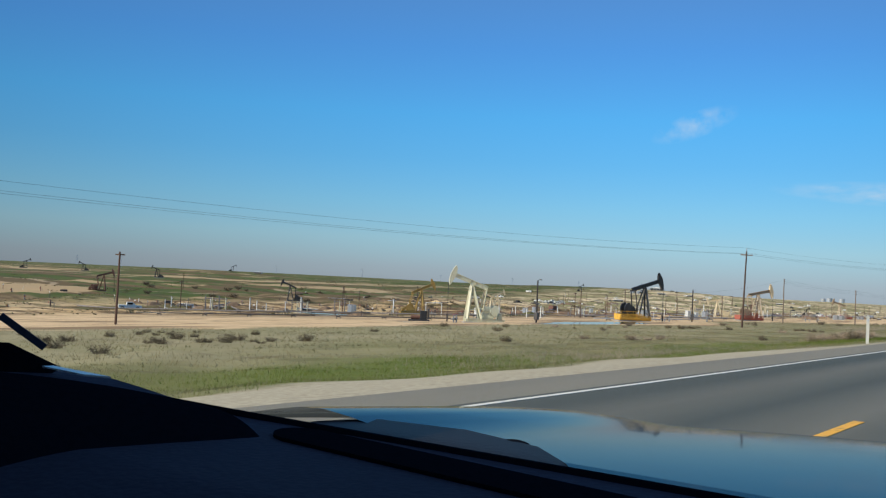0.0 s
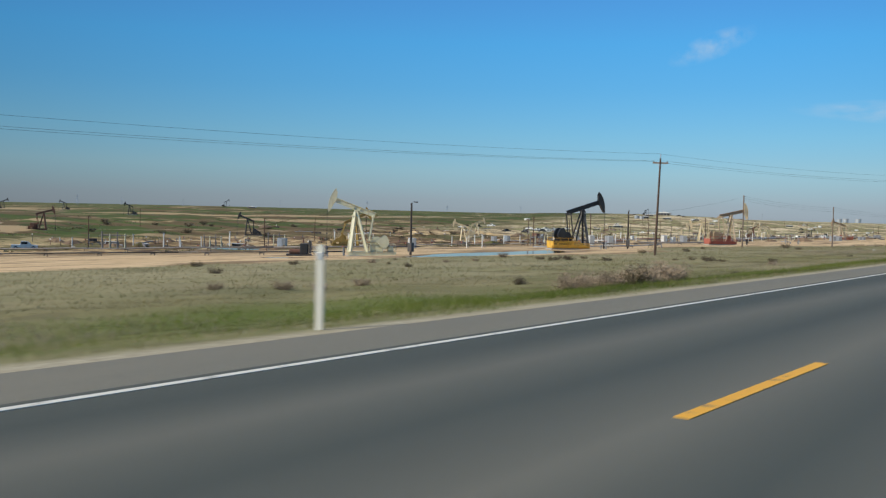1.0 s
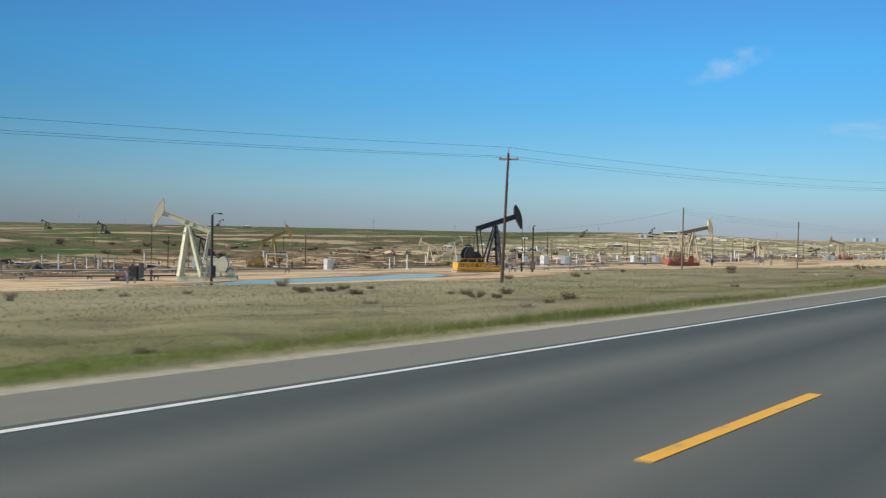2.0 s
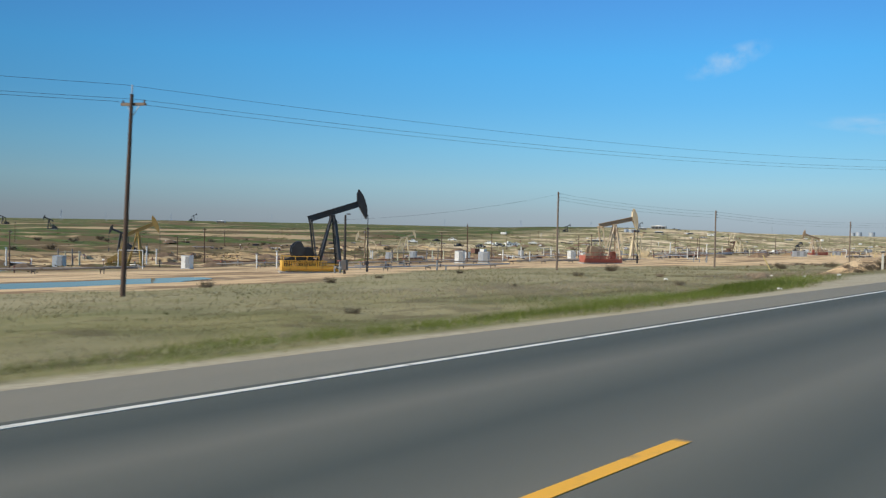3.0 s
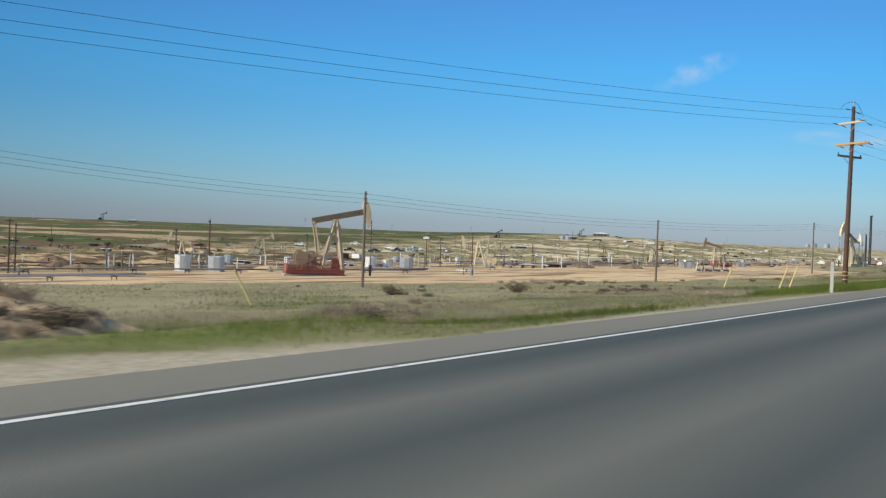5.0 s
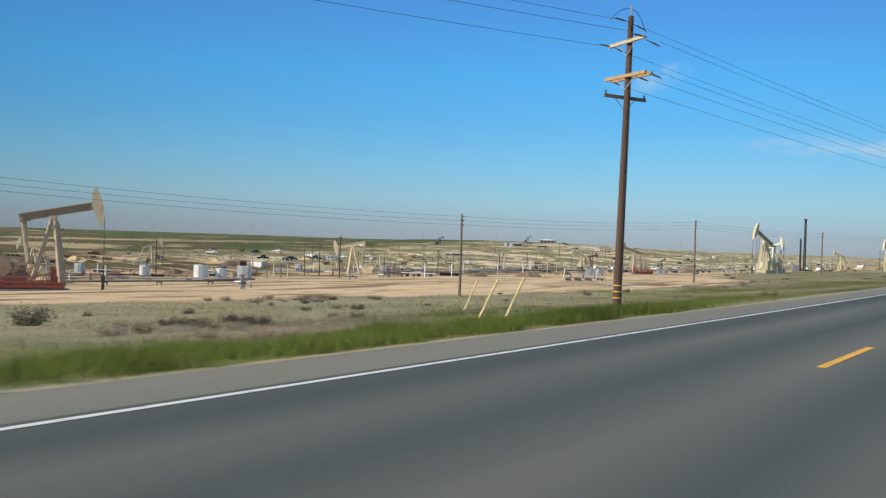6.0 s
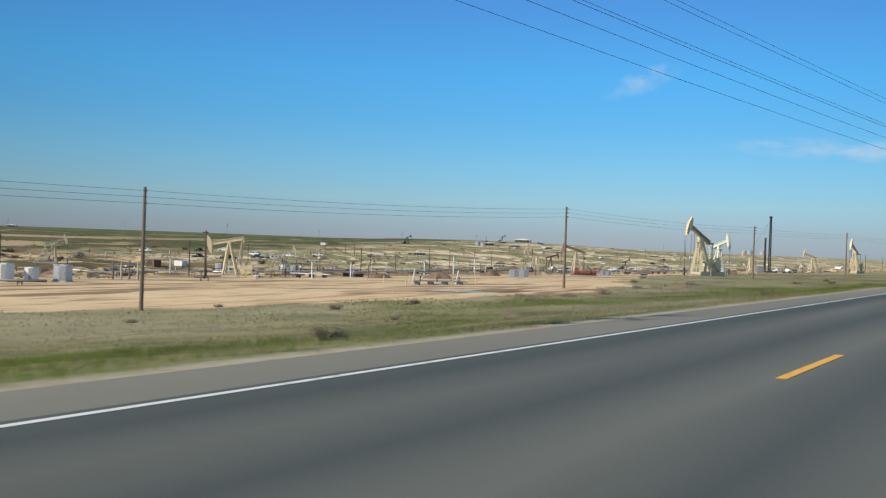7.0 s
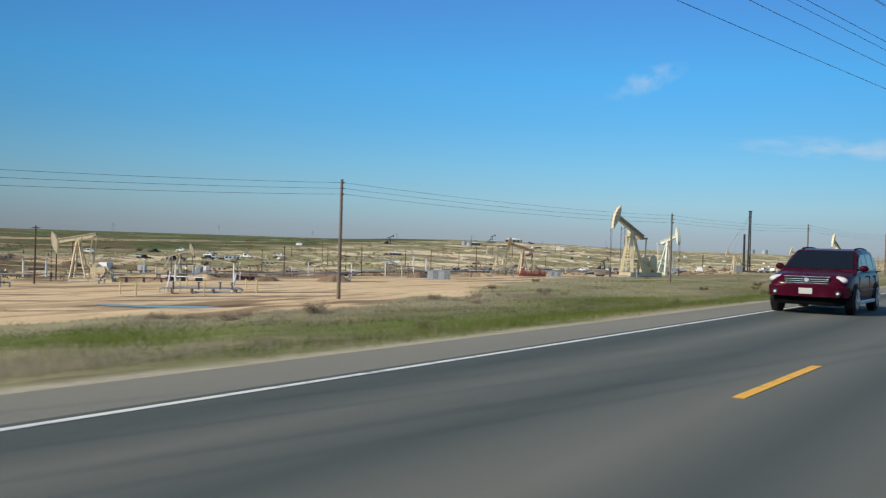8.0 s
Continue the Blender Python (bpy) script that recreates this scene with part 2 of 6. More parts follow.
    def step(src, lo, hi, wob, scale):
        a = n.new("ShaderNodeMath")
        a.operation = 'MULTIPLY_ADD'
        l.new(noise_fac(n, l, v, scale, 4, 0.2, 0.8), a.inputs[0])
        a.inputs[1].default_value = wob
        l.new(src, a.inputs[2])
        r = n.new("ShaderNodeMapRange")
        r.inputs["From Min"].default_value, r.inputs["From Max"].default_value = lo, hi
        l.new(a.outputs[0], r.inputs["Value"])
        return r.outputs[0]

    west = vary(n, l, s.outputs[0], -1.0)
    far = mix(n, l, step(s.outputs[1], 440, 540, 90, 0.02), far, hazed_flats)
    c = mix(n, l, step(west, 128, 165, 45, 0.03), tan, far)
    east_up = n.new("ShaderNodeMath")
    east_up.operation = 'MULTIPLY_ADD'
    l.new(s.outputs[1], east_up.inputs[0])
    east_up.inputs[1].default_value = -0.30
    l.new(west, east_up.inputs[2])
    c = mix(n, l, step(east_up.outputs[0], 200, 255, 70, 0.02), c, hill)
    # the verge
    k = n.new("ShaderNodeAttribute")
    k.attribute_name = "verge"
    verge = mix(n, l, noise_fac(n, l, v, 0.25, 6, 0.35, 0.65), (0.160, 0.165, 0.070), (0.245, 0.230, 0.110))
    verge = mix(n, l, vary(n, l, noise_fac(n, l, v, 2.5, 5, 0.5, 0.75), 0.45), verge, (0.14, 0.12, 0.07))
    verge = mix(n, l, vary(n, l, noise_fac(n, l, v, 0.06, 5, 0.5, 0.7), 0.5), verge, (0.19, 0.145, 0.085))
    verge = mix(n, l, vary(n, l, noise_fac(n, l, v, 0.16, 5, 0.5, 0.62), 0.5), verge, (0.10, 0.11, 0.045))
    verge = mix(n, l, vary(n, l, noise_fac(n, l, v, 0.11, 7, 0.46, 0.58, (1.0, 0.7, 1)), 0.5), verge, (0.34, 0.305, 0.185))
    verge = mix(n, l, vary(n, l, noise_fac(n, l, v, 0.4, 7, 0.56, 0.64), 0.6), verge, (0.115, 0.098, 0.058))
    verge = mix(n, l, vary(n, l, step(west, 26, 38, 12, 0.06), 0.45), verge, (0.36, 0.325, 0.20))
    green = n.new("ShaderNodeAttribute")
    green.attribute_name = "lush"
    verge = mix(n, l, green.outputs["Fac"], verge, (0.125, 0.158, 0.040))
    c = mix(n, l, k.outputs["Fac"], c, verge)
    g = n.new("ShaderNodeAttribute")
    g.attribute_name = "gravel"
    stones = mix(n, l, noise_fac(n, l, v, 9, 4), (0.44, 0.405, 0.295), (0.32, 0.29, 0.21))
    stones = mix(n, l, vary(n, l, noise_fac(n, l, v, 0.35, 6, 0.5, 0.75), 0.3), stones, (0.27, 0.22, 0.15))
    c = mix(n, l, g.outputs["Fac"], c, stones)
    damp = n.new("ShaderNodeAttribute")
    damp.attribute_name = "wet"
    c = mix(n, l, vary(n, l, damp.outputs["Fac"], 0.82), c, (0.115, 0.075, 0.042))
    l.new(c, b.inputs["Base Color"])
    l.new(vary(n, l, damp.outputs["Fac"], -0.35, 0.95), b.inputs["Roughness"])
    bump(n, l, b, noise_fac(n, l, v, 2.0, 8, 0.2, 0.8), 0.3, 0.05)
    return m


TAN, TAN2 = (0.74, 0.57, 0.345), (0.64, 0.475, 0.275)
GROUND = ground_material()


def asphalt_material(name, a, b_, wear, lanes=False):
    m, n, l, b = mat(name, 0.8)
    v = world_pos(n)
    c = mix(n, l, noise_fac(n, l, v, 60, 3), a, b_)
    if lanes:   # tyres have polished dark bands; between them the binder has bleached
        s = n.new("ShaderNodeSeparateXYZ")
        l.new(v, s.inputs[0])
        wob = noise_fac(n, l, v, 0.25, 4, 0.2, 0.8, (1, 0.2, 1))
        r = n.new("ShaderNodeValToRGB")
        at = n.new("ShaderNodeMath")
        at.operation = 'MULTIPLY_ADD'
        l.new(vary(n, l, wob, 0.25, 6.13), at.inputs[2])
        l.new(s.outputs[0], at.inputs[0])
        at.inputs[1].default_value = 1.0
        l.new(vary(n, l, at.outputs[0], 1 / 7.4), r.inputs[0])
        for k, (x, g) in enumerate(((-6.25, 0.25), (-5.55, 0.0), (-4.75, 0.75), (-3.75, 0.05), (-2.65, 0.9), (-1.6, 0.05), (-0.7, 0.75), (0.3, 0.0), (1.15, 0.3))):
            e = r.color_ramp.elements[k] if k < 2 else r.color_ramp.elements.new(1)
            e.position, e.color = (x + 6.25) / 7.4, (g, g, g, 1)
        c = mix(n, l, vary(n, l, r.outputs[0], 0.85), c, (0.19, 0.185, 0.145))
    c = mix(n, l, vary(n, l, noise_fac(n, l, v, 0.5, 6, 0.35, 0.7, (1.5, 0.12, 1)), 0.6), c, wear)
    l.new(c, b.inputs["Base Color"])
    bump(n, l, b, noise_fac(n, l, v, 90, 2), 0.35, 0.01)
    return m


ASPHALT = asphalt_material("asphalt", (0.044, 0.056, 0.048), (0.060, 0.072, 0.060), (0.078, 0.086, 0.070), True)
SHOULDER = asphalt_material("old_asphalt", (0.155, 0.152, 0.118), (0.215, 0.205, 0.158), (0.25, 0.23, 0.17))


def line_material(name, colour):
    m, n, l, b = mat(name, 0.6)
    v = world_pos(n)
    worn = noise_fac(n, l, v, 6, 6, 0.58, 0.72)
    l.new(mix(n, l, vary(n, l, worn, 0.8), colour, (0.10, 0.10, 0.10)), b.inputs["Base Color"])
    return m


LINEWHITE = line_material("white_road_paint", (0.72, 0.71, 0.62))
LINEYELLOW = line_material("yellow_road_paint", (0.80, 0.42, 0.03))


def plant_material(name, a, b_, soft=True, pale=False):
    m, n, l, b = mat(name, 0.8)
    b.inputs["Specular IOR Level"].default_value = 0.12
    isl = n.new("ShaderNodeNewGeometry").outputs["Random Per Island"]
    v = world_pos(n)
    c = mix(n, l, isl, a, b_)
    c = mix(n, l, vary(n, l, noise_fac(n, l, v, 0.3, 4), 0.5), c, tuple(x * 1.3 for x in b_))
    c = mix(n, l, vary(n, l, noise_fac(n, l, v, 0.16, 5, 0.5, 0.62), 0.65), c, tuple(x * 0.62 for x in a))
    if pale:   # bleached in patches
        c = mix(n, l, vary(n, l, noise_fac(n, l, v, 0.11, 7, 0.43, 0.56, (1.0, 0.7, 1)), 0.65), c, (0.38, 0.33, 0.21))
    l.new(c, b.inputs["Base Color"])
    if soft:   # thin blades let the light through
        k = n.new("ShaderNodeBsdfTranslucent")
        l.new(c, k.inputs["Color"])
        u = n.new("ShaderNodeMixShader")
        u.inputs[0].default_value = 0.5
        l.new(b.outputs[0], u.inputs[1])
        l.new(k.outputs[0], u.inputs[2])
        l.new(u.outputs[0], n["Material Output"].inputs[0])
    return m


DRYGRASS = plant_material("dry_grass", (0.25, 0.22, 0.12), (0.36, 0.31, 0.18))
OLIVEGRASS = plant_material("olive_grass", (0.175, 0.175, 0.076), (0.27, 0.245, 0.12), pale=True)
LUSHGRASS = plant_material("green_grass", (0.105, 0.145, 0.022), (0.20, 0.235, 0.055))
DRYSTALK = plant_material("dry_stalks", (0.31, 0.265, 0.175), (0.44, 0.375, 0.265))
SAGE = plant_material("sagebrush_leaf", (0.075, 0.062, 0.04), (0.15, 0.125, 0.08), False)
SCRUB = plant_material("field_scrub_leaf", (0.11, 0.095, 0.055), (0.21, 0.185, 0.105), False)
DRYBUSH = plant_material("dry_tumbleweed", (0.25, 0.195, 0.135), (0.42, 0.335, 0.24), False)

# ---- mesh helpers ----
def mesh_object(name, bm, material, smooth=False):
    me = bpy.data.meshes.new(name)
    bm.to_mesh(me)
    bm.free()
    me.materials.append(material)
    if smooth:
        for p in me.polygons:
            p.use_smooth = True
    return new(name, me)


def part(name, bm, material, parent, label="", smooth=False):
    ob = mesh_object(name, bm, material, smooth)
    ob.parent = parent
    return tagged(ob, label) if label else ob


def thing(name, label, category, group="", kind=""):
    ob = new(name)
    ob.empty_display_size = 0.3
    return tagged(ob, label, category, group, kind)


def box(bm, c, s, rot=None, bevel=0.0):
    """A box with centre c and size s."""
    m = Matrix.Translation(c) @ (rot.to_4x4() if rot else Matrix()) @ Matrix.Diagonal((*s, 1))
    g = bmesh.ops.create_cube(bm, size=1, matrix=m)
    if bevel:
        edges = list({e for v in g["verts"] for e in v.link_edges})
        bmesh.ops.bevel(bm, geom=edges, offset=bevel, segments=2, affect='EDGES', profile=0.5)
    return bm


def rod(bm, p, q, r, r2=None, n=8):
    p, q = Vector(p), Vector(q)
    d = q - p
    m = Matrix.Translation((p + q) / 2) @ d.to_track_quat("Z", "Y").to_matrix().to_4x4()
    bmesh.ops.create_cone(bm, cap_ends=True, segments=n, radius1=r, radius2=r if r2 is None else r2, depth=d.length, matrix=m)
    return bm


def beam(bm, p, q, w, h):
    """A square bar from p to q, w wide and h deep."""
    p, q = Vector(p), Vector(q)
    d = q - p
    m = Matrix.Translation((p + q) / 2) @ d.to_track_quat("X", "Z").to_matrix().to_4x4() @ Matrix.Diagonal((d.length, w, h, 1))
    bmesh.ops.create_cube(bm, size=1, matrix=m)
    return bm


def plate(bm, outline, y0, y1):
    """An outline of (x, z) points drawn out from y0 to y1."""
    a = [bm.verts.new((x, y0, z)) for x, z in outline]
    b = [bm.verts.new((x, y1, z)) for x, z in outline]
    bm.faces.new(a)
    bm.faces.new(b[::-1])
    k = len(a)
    for i in range(k):
        bm.faces.new((a[i], b[i], b[(i + 1) % k], a[(i + 1) % k]))
    bmesh.ops.recalc_face_normals(bm, faces=bm.faces[:])
    return bm


def tube(bm, pts, r, n=8):
    """One round pipe through all the points."""
    pts = [Vector(p) for p in pts]
    rings = []
    for i, p in enumerate(pts):
        d = (pts[min(i + 1, len(pts) - 1)] - pts[max(i - 1, 0)]).normalized()
        u = d.cross(Vector((0, 0, 1)) if abs(d.z) < 0.95 else Vector((1, 0, 0))).normalized()
        v = u.cross(d)
        rings.append([bm.verts.new(p + (u * math.cos(a) + v * math.sin(a)) * r) for a in (2 * math.pi * k / n for k in range(n))])
    for a, b in zip(rings, rings[1:]):
        for i in range(n):
            bm.faces.new((a[i], a[(i + 1) % n], b[(i + 1) % n], b[i]))
    bm.faces.new(rings[0][::-1])
    bm.faces.new(rings[-1])
    return bm


def B():
    return bmesh.new()


# ---- the lie of the land ----
SLOPE_X = [-6000, -1500, -800, -600, -450, -320, -270, -205, -145, -112, -83, -73, -60, -39, -15.5, -8.6, -7.5, 2.6, 3.6, 9, 40, 6000]
SLOPE_Z = [9, 4.5, 0.6, -0.6, -2.6, -6, -7.6, -8.2, -6.3, -5.1, -4.2, -3.5, -2.75, -2.05, -1.05, -.12, -.03, -.03, -.12, -.6, -1, -1]


def smooth(a, b, v):
    v = np.clip((v - a) / (b - a), 0, 1)
    return v * v * (3 - 2 * v)


def lump(x, y, s, seed):
    """Cheap smooth unevenness, about one high, with waves s metres long."""
    k = 2 * math.pi / s
    return (np.sin(x * k + seed) * np.cos(y * k * 0.83 + seed * 1.7) + 0.6 * np.sin((x * 0.71 + y * 0.69) * k * 1.9 + seed * 2.3)
            + 0.4 * np.cos((x * 0.9 - y * 0.55) * k * 3.1 + seed)) / 2


POOLS = [(-61.0, 123.0, 4.4, 16.0, 4, -2.98), (-38.2, 272.1, 3.2, 0.85, 38, -2.13), (-150, 160, 3, 16, -50, -6.45), (-87, 113, 0.8, 3, -30, -4.36)]


def land(x, y):
    x, y = np.asarray(x, float), np.asarray(y, float)
    z = np.interp(x, SLOPE_X, SLOPE_Z)
    z = z + np.interp(y, [150, 242, 281, 340, 420], [0, -.5, 0, .5, .2]) * np.interp(x, [-75, -50, -28, -12], [0, 1, 1, 0])
    z = z + 7 * smooth(450, 1500, y) * np.interp(x, [-420, -220, -60], [1, 0.45, 0])
    for px, py, h, r in ((-755, 645, 4.6, 60), (-490, 1060, 6.0, 130), (-437, 824, 2.2, 80)):
        z = z + h * np.exp(-((x - px) ** 2 + (y - py) ** 2) / 2 / r ** 2)
    z = z + 0.10 * lump(x, y, 9, 1) * smooth(9, 13, -x) * smooth(42, 30, -x) + 0.5 * lump(x, y, 120, 2) * smooth(260, 420, -x) + (0.55 * lump(x, y, 31, 7) + 0.28 * lump(x, y, 13, 9)) * smooth(125, 160, -x) * smooth(470, 380, -x)
    # a bank of dug soil by the road
    u = (y - 155.0) / 6.6
    across = x + 15.7 - 0.12 * (y - 155)
    z = z + np.interp(y, [148, 151, 155], [0.5, 0.75, 1]) * (0.92 + 0.25 * lump(x, y, 4.7, 4) + 0.32 * lump(x, y, 2.3, 5) + 0.22 * lump(x, y, 1.6, 2)) * np.exp(-np.abs(across / 1.55) ** 2.4) * smooth(1.05, 0.5, np.abs(u))
    # the level turnout before it
    level = smooth(112, 128, y) * smooth(167, 160, y) * smooth(-12.8, -11.4, x) * smooth(-7.6, -8.2, x)
    z = z + (-0.16 - z) * level
    for px, py, rx, ry, turn, level in POOLS:   # flat beds for the puddles
        c, s = math.cos(radians(turn)), math.sin(radians(turn))
        du, dv = (x - px) * c + (y - py) * s, (y - py) * c - (x - px) * s
        w = smooth(1.75, 1.2, np.hypot(du / rx, dv / ry))
        z = z * (1 - w) + (level - 0.03) * w
    return z


def bank(x, y):
    u = (y - 155.0) / 7.6
    across = x + 15.3 - 0.12 * (y - 155)
    return np.exp(-(across / (2.6 + 0.7 * lump(x, y, 3.1, 8))) ** 4) * smooth(1.1, 0.7, np.abs(u) + 0.15 * lump(x, y, 2.7, 2))


EDGE_Y = [-200, 60, 86, 101, 114, 132, 148, 170, 200, 222, 234, 246, 254, 262, 274, 283, 298, 319, 345, 420, 600]
EDGE_X = [-54, -54, -56, -55, -47, -45, -54, -64, -56, -45, -45, -40, -36, -32, -28.8, -30, -35.5, -45, -50, -60, -60]


def verge_share(x, y):
    edge = np.interp(y, EDGE_Y, EDGE_X) + 2.5 * lump(x, y, 14, 3)
    v = smooth(-1.5, 1.5, x - edge) * smooth(-7.5, -7.9, x)
    east = smooth(2.8, 4.0, x) * smooth(34, 28, x + 3 * lump(x, y, 17, 5))
    return np.clip(v * (1 - bank(x, y)) + east, 0, 1)


def lush_share(x, y):
    strip = smooth(-14.5, -10.0, x) * smooth(-7.6, -8.1, x) * np.clip(0.08 + 0.9 * lump(x, y, 23, 6) + 0.45 * lump(x, y, 5.5, 3), 0, 1) * (1 - 0.85 * smooth(120, 132, y) * smooth(162, 155, y))
    patch = np.clip(1.7 * lump(x, y, 31, 8) - 0.55, 0, 1) * smooth(-45, -30, x) * (0.45 + 0.55 * smooth(150, 185, y))
    for px, py, rx, ry in ((-13.5, 166.5, 3.0, 4.5), (-11, 191, 2.5, 7), (-19, 214, 5, 6), (-17, 268, 3, 8), (-20, 286, 3, 6), (-24, 258, 4, 5), (-12, 121, 2.5, 5), (-15.5, 124, 2, 4), (-11, 158.5, 1.8, 3), (-10, 211, 1.5, 5),
                           (-17, 18, 3.0, 6), (-19, 26, 3.5, 5), (-13, 34, 3.0, 6), (-17, 44, 3.5, 4.5), (-14, 53, 3.5, 6), (-12, 64, 2.5, 6), (-11.5, 14, 2, 4)):
        patch = patch + 1.4 * np.exp(-((x - px) / rx) ** 2 - ((y - py) / ry) ** 2)
    return np.clip(strip + 0.7 * patch, 0, 1) * (1 - gravel_share(x, y)) * (1 - bank(x, y))


def gravel_share(x, y):
    wide = -8.1 - np.interp(y, [108, 121, 131, 146, 156, 161], [0.1, 1.1, 2.4, 2.2, 1.6, 0]) - 3.8 * smooth(36, 26, y) + 0.16 * lump(x, y, 6, 5) + 0.14 * lump(x, y, 1.7, 2)
    wide = wide + 0.55 * smooth(183, 189, y) * smooth(216, 206, y)   # grown over by weeds
    return smooth(-0.35, 0.35, x - wide) * smooth(-6.9, -7.3, x)


WETS = [(-21.5, 152, 3.2, 2.6, 20), (-17.0, 149.0, 1.6, 1.2, 30), (-25.5, 156, 3.0, 1.4, 15), (-38.6, 272.4, 5.5, 1.0, 38), (-44.0, 276.0, 4.5, 0.5, 35), (-41.5, 266.0, 3.5, 0.5, 35), (-52.0, 271.0, 5.0, 0.7, 30), (-118, 118, 2.5, 14, -55), (-140, 128, 2.5, 18, -58), (-160, 140, 3, 20, -60), (-150, 175, 2.5, 18, -60), (-172, 165, 3, 22, -60), (-165, 205, 2.5, 18, -62), (-120, 255, 2, 15, -64), (-145, 275, 2.5, 18, -64), (-110, 300, 2, 14, -66),
        (-44.5, 282, 0.9, 7, -60), (-48.0, 288, 1.0, 8, -66), (-41.5, 284.5, 0.5, 5, -60), (-60, 276, 0.8, 5, -70), (-84, 330, 2, 11, -70), (-70, 318, 1.4, 10, -72), (-98, 352, 2, 14, -65),
        (-72, 128, 1.5, 9, -50), (-95, 118, 1.6, 12, -55), (-108, 140, 1.5, 13, -60), (-84, 172, 1.2, 7, -50), (-100, 182, 1.5, 12, -62), (-118, 170, 1.6, 14, -60), (-90, 215, 1.4, 11, -60), (-104, 226, 1.2, 13, -65), (-80, 236, 1.0, 7, -60),
        (-62, 232, 0.8, 6, -60), (-78, 262, 1.3, 10, -65), (-96, 284, 1.4, 12, -65), (-66, 345, 1.4, 9, -70), (-88, 390, 1.8, 14, -70), (-126, 205, 2, 15, -60), (-134, 240, 2, 16, -62), (-138, 150, 2, 15, -60)]


def wet_share(x, y):
    """Damp dark soil round the puddles and in old run-off streaks."""
    out = np.zeros(np.shape(x))
    wob = 0.35 * lump(x, y, 5, 3) + 0.25 * lump(x, y, 1.9, 6)
    for px, py, rx, ry, turn in [(a, b, c * 1.5 + 0.3, d * 1.35, e) for a, b, c, d, e, f in POOLS] + WETS:
        c, s = math.cos(radians(turn)), math.sin(radians(turn))
        du, dv = (x - px) * c + (y - py) * s, (y - py) * c - (x - px) * s
        out = np.maximum(out, smooth(1.25, 0.7, np.hypot(du / rx, dv / ry) + wob))
    return out


def ground_sheet():
    xs = np.unique(np.concatenate([
        np.array([-4500, -3200, -2300, -1700, -1300, -1000.0]), np.arange(-900, -300, 12.0), np.arange(-300, -112, 4.0),
        np.arange(-112, -60, 1.5), np.arange(-60, -7, 0.5), np.array([-7.0, -6.0, 2.2, 2.6, 3.1, 3.6, 5, 9, 20, 40, 120, 500, 1500, 4500])]))
    ys = np.unique(np.concatenate([
        np.array([-4500, -2500, -1200, -600, -300, -150.0]), np.arange(-80, -10, 5.0), np.arange(-10, 360, 0.8), np.arange(360, 640, 4.0),
        np.arange(640, 1500, 14.0), np.array([1600, 1800, 2200, 2800, 3600, 4600.0])]))
    gx, gy = np.meshgrid(xs, ys)
    gz = land(gx, gy)
    nx, ny = len(xs), len(ys)
    me = bpy.data.meshes.new("ground")
    co = np.stack([gx, gy, gz], -1).reshape(-1, 3)
    i = np.arange(nx * ny).reshape(ny, nx)
    quads = np.stack([i[:-1, :-1], i[:-1, 1:], i[1:, 1:], i[1:, :-1]], -1).reshape(-1, 4)
    me.from_pydata(co.tolist(), [], quads.tolist())
    for name, share in (("verge", verge_share), ("lush", lush_share), ("gravel", gravel_share), ("wet", wet_share)):
        a = me.attributes.new(name, 'FLOAT', 'POINT')
        a.data.foreach_set("value", share(gx, gy).reshape(-1).astype(np.float32))
    me.polygons.foreach_set("use_smooth", [True] * len(me.polygons))
    me.materials.append(GROUND)
    return tagged(new("ground", me), "tan oilfield dirt with olive scrub verge and far green hills", "ground", kind="structure")


ground_sheet()


def strip(name, x0, x1, y0, y1, z, material, label, thick=0.05, step=20.0):
    bm = B()
    k = max(1, int((y1 - y0) / step))
    rows = []
    for j in range(k + 1):
        y = y0 + (y1 - y0) * j / k
        rows.append([bm.verts.new(p) for p in ((x0, y, z), (x1, y, z), (x1, y, z - thick), (x0, y, z - thick))])
    for a, b in zip(rows, rows[1:]):
        for q in range(4):
            bm.faces.new((a[q], a[(q + 1) % 4], b[(q + 1) % 4], b[q]))
    bm.faces.new(rows[0])
    bm.faces.new(rows[-1][::-1])
    bmesh.ops.recalc_face_normals(bm, faces=bm.faces[:])
    return tagged(mesh_object(name, bm, material), label, "road", kind="structure")


road = strip("road", -6.25, 1.15, -300, 4400, 0.0, ASPHALT, "dark grey asphalt two-lane road with worn wheel tracks")
strip("road_shoulder", -7.45, -6.25, -300, 4400, -0.006, SHOULDER, "pale weathered asphalt shoulder beside the road")
strip("road_shoulder_far_side", 1.15, 2.5, -300, 4400, -0.006, SHOULDER, "pale weathered asphalt shoulder beside the road")
strip("edge_line", -6.122, -6.032, -300, 4400, 0.006, LINEWHITE, "solid white painted edge line on the asphalt", 0.005)
strip("edge_line_near", 0.92, 1.04, -300, 4400, 0.006, LINEWHITE, "solid white painted edge line on the asphalt", 0.005)
for k in range(-4, 40):
    y1 = 195.9 + 14.15 * (k - 14)
    dash = strip("centre_dash", -2.62, -2.50, y1 - 3.4, y1, 0.006, LINEYELLOW, "yellow painted centre line dash on the asphalt", 0.005)
    tagged(dash, group="centre line dashes")

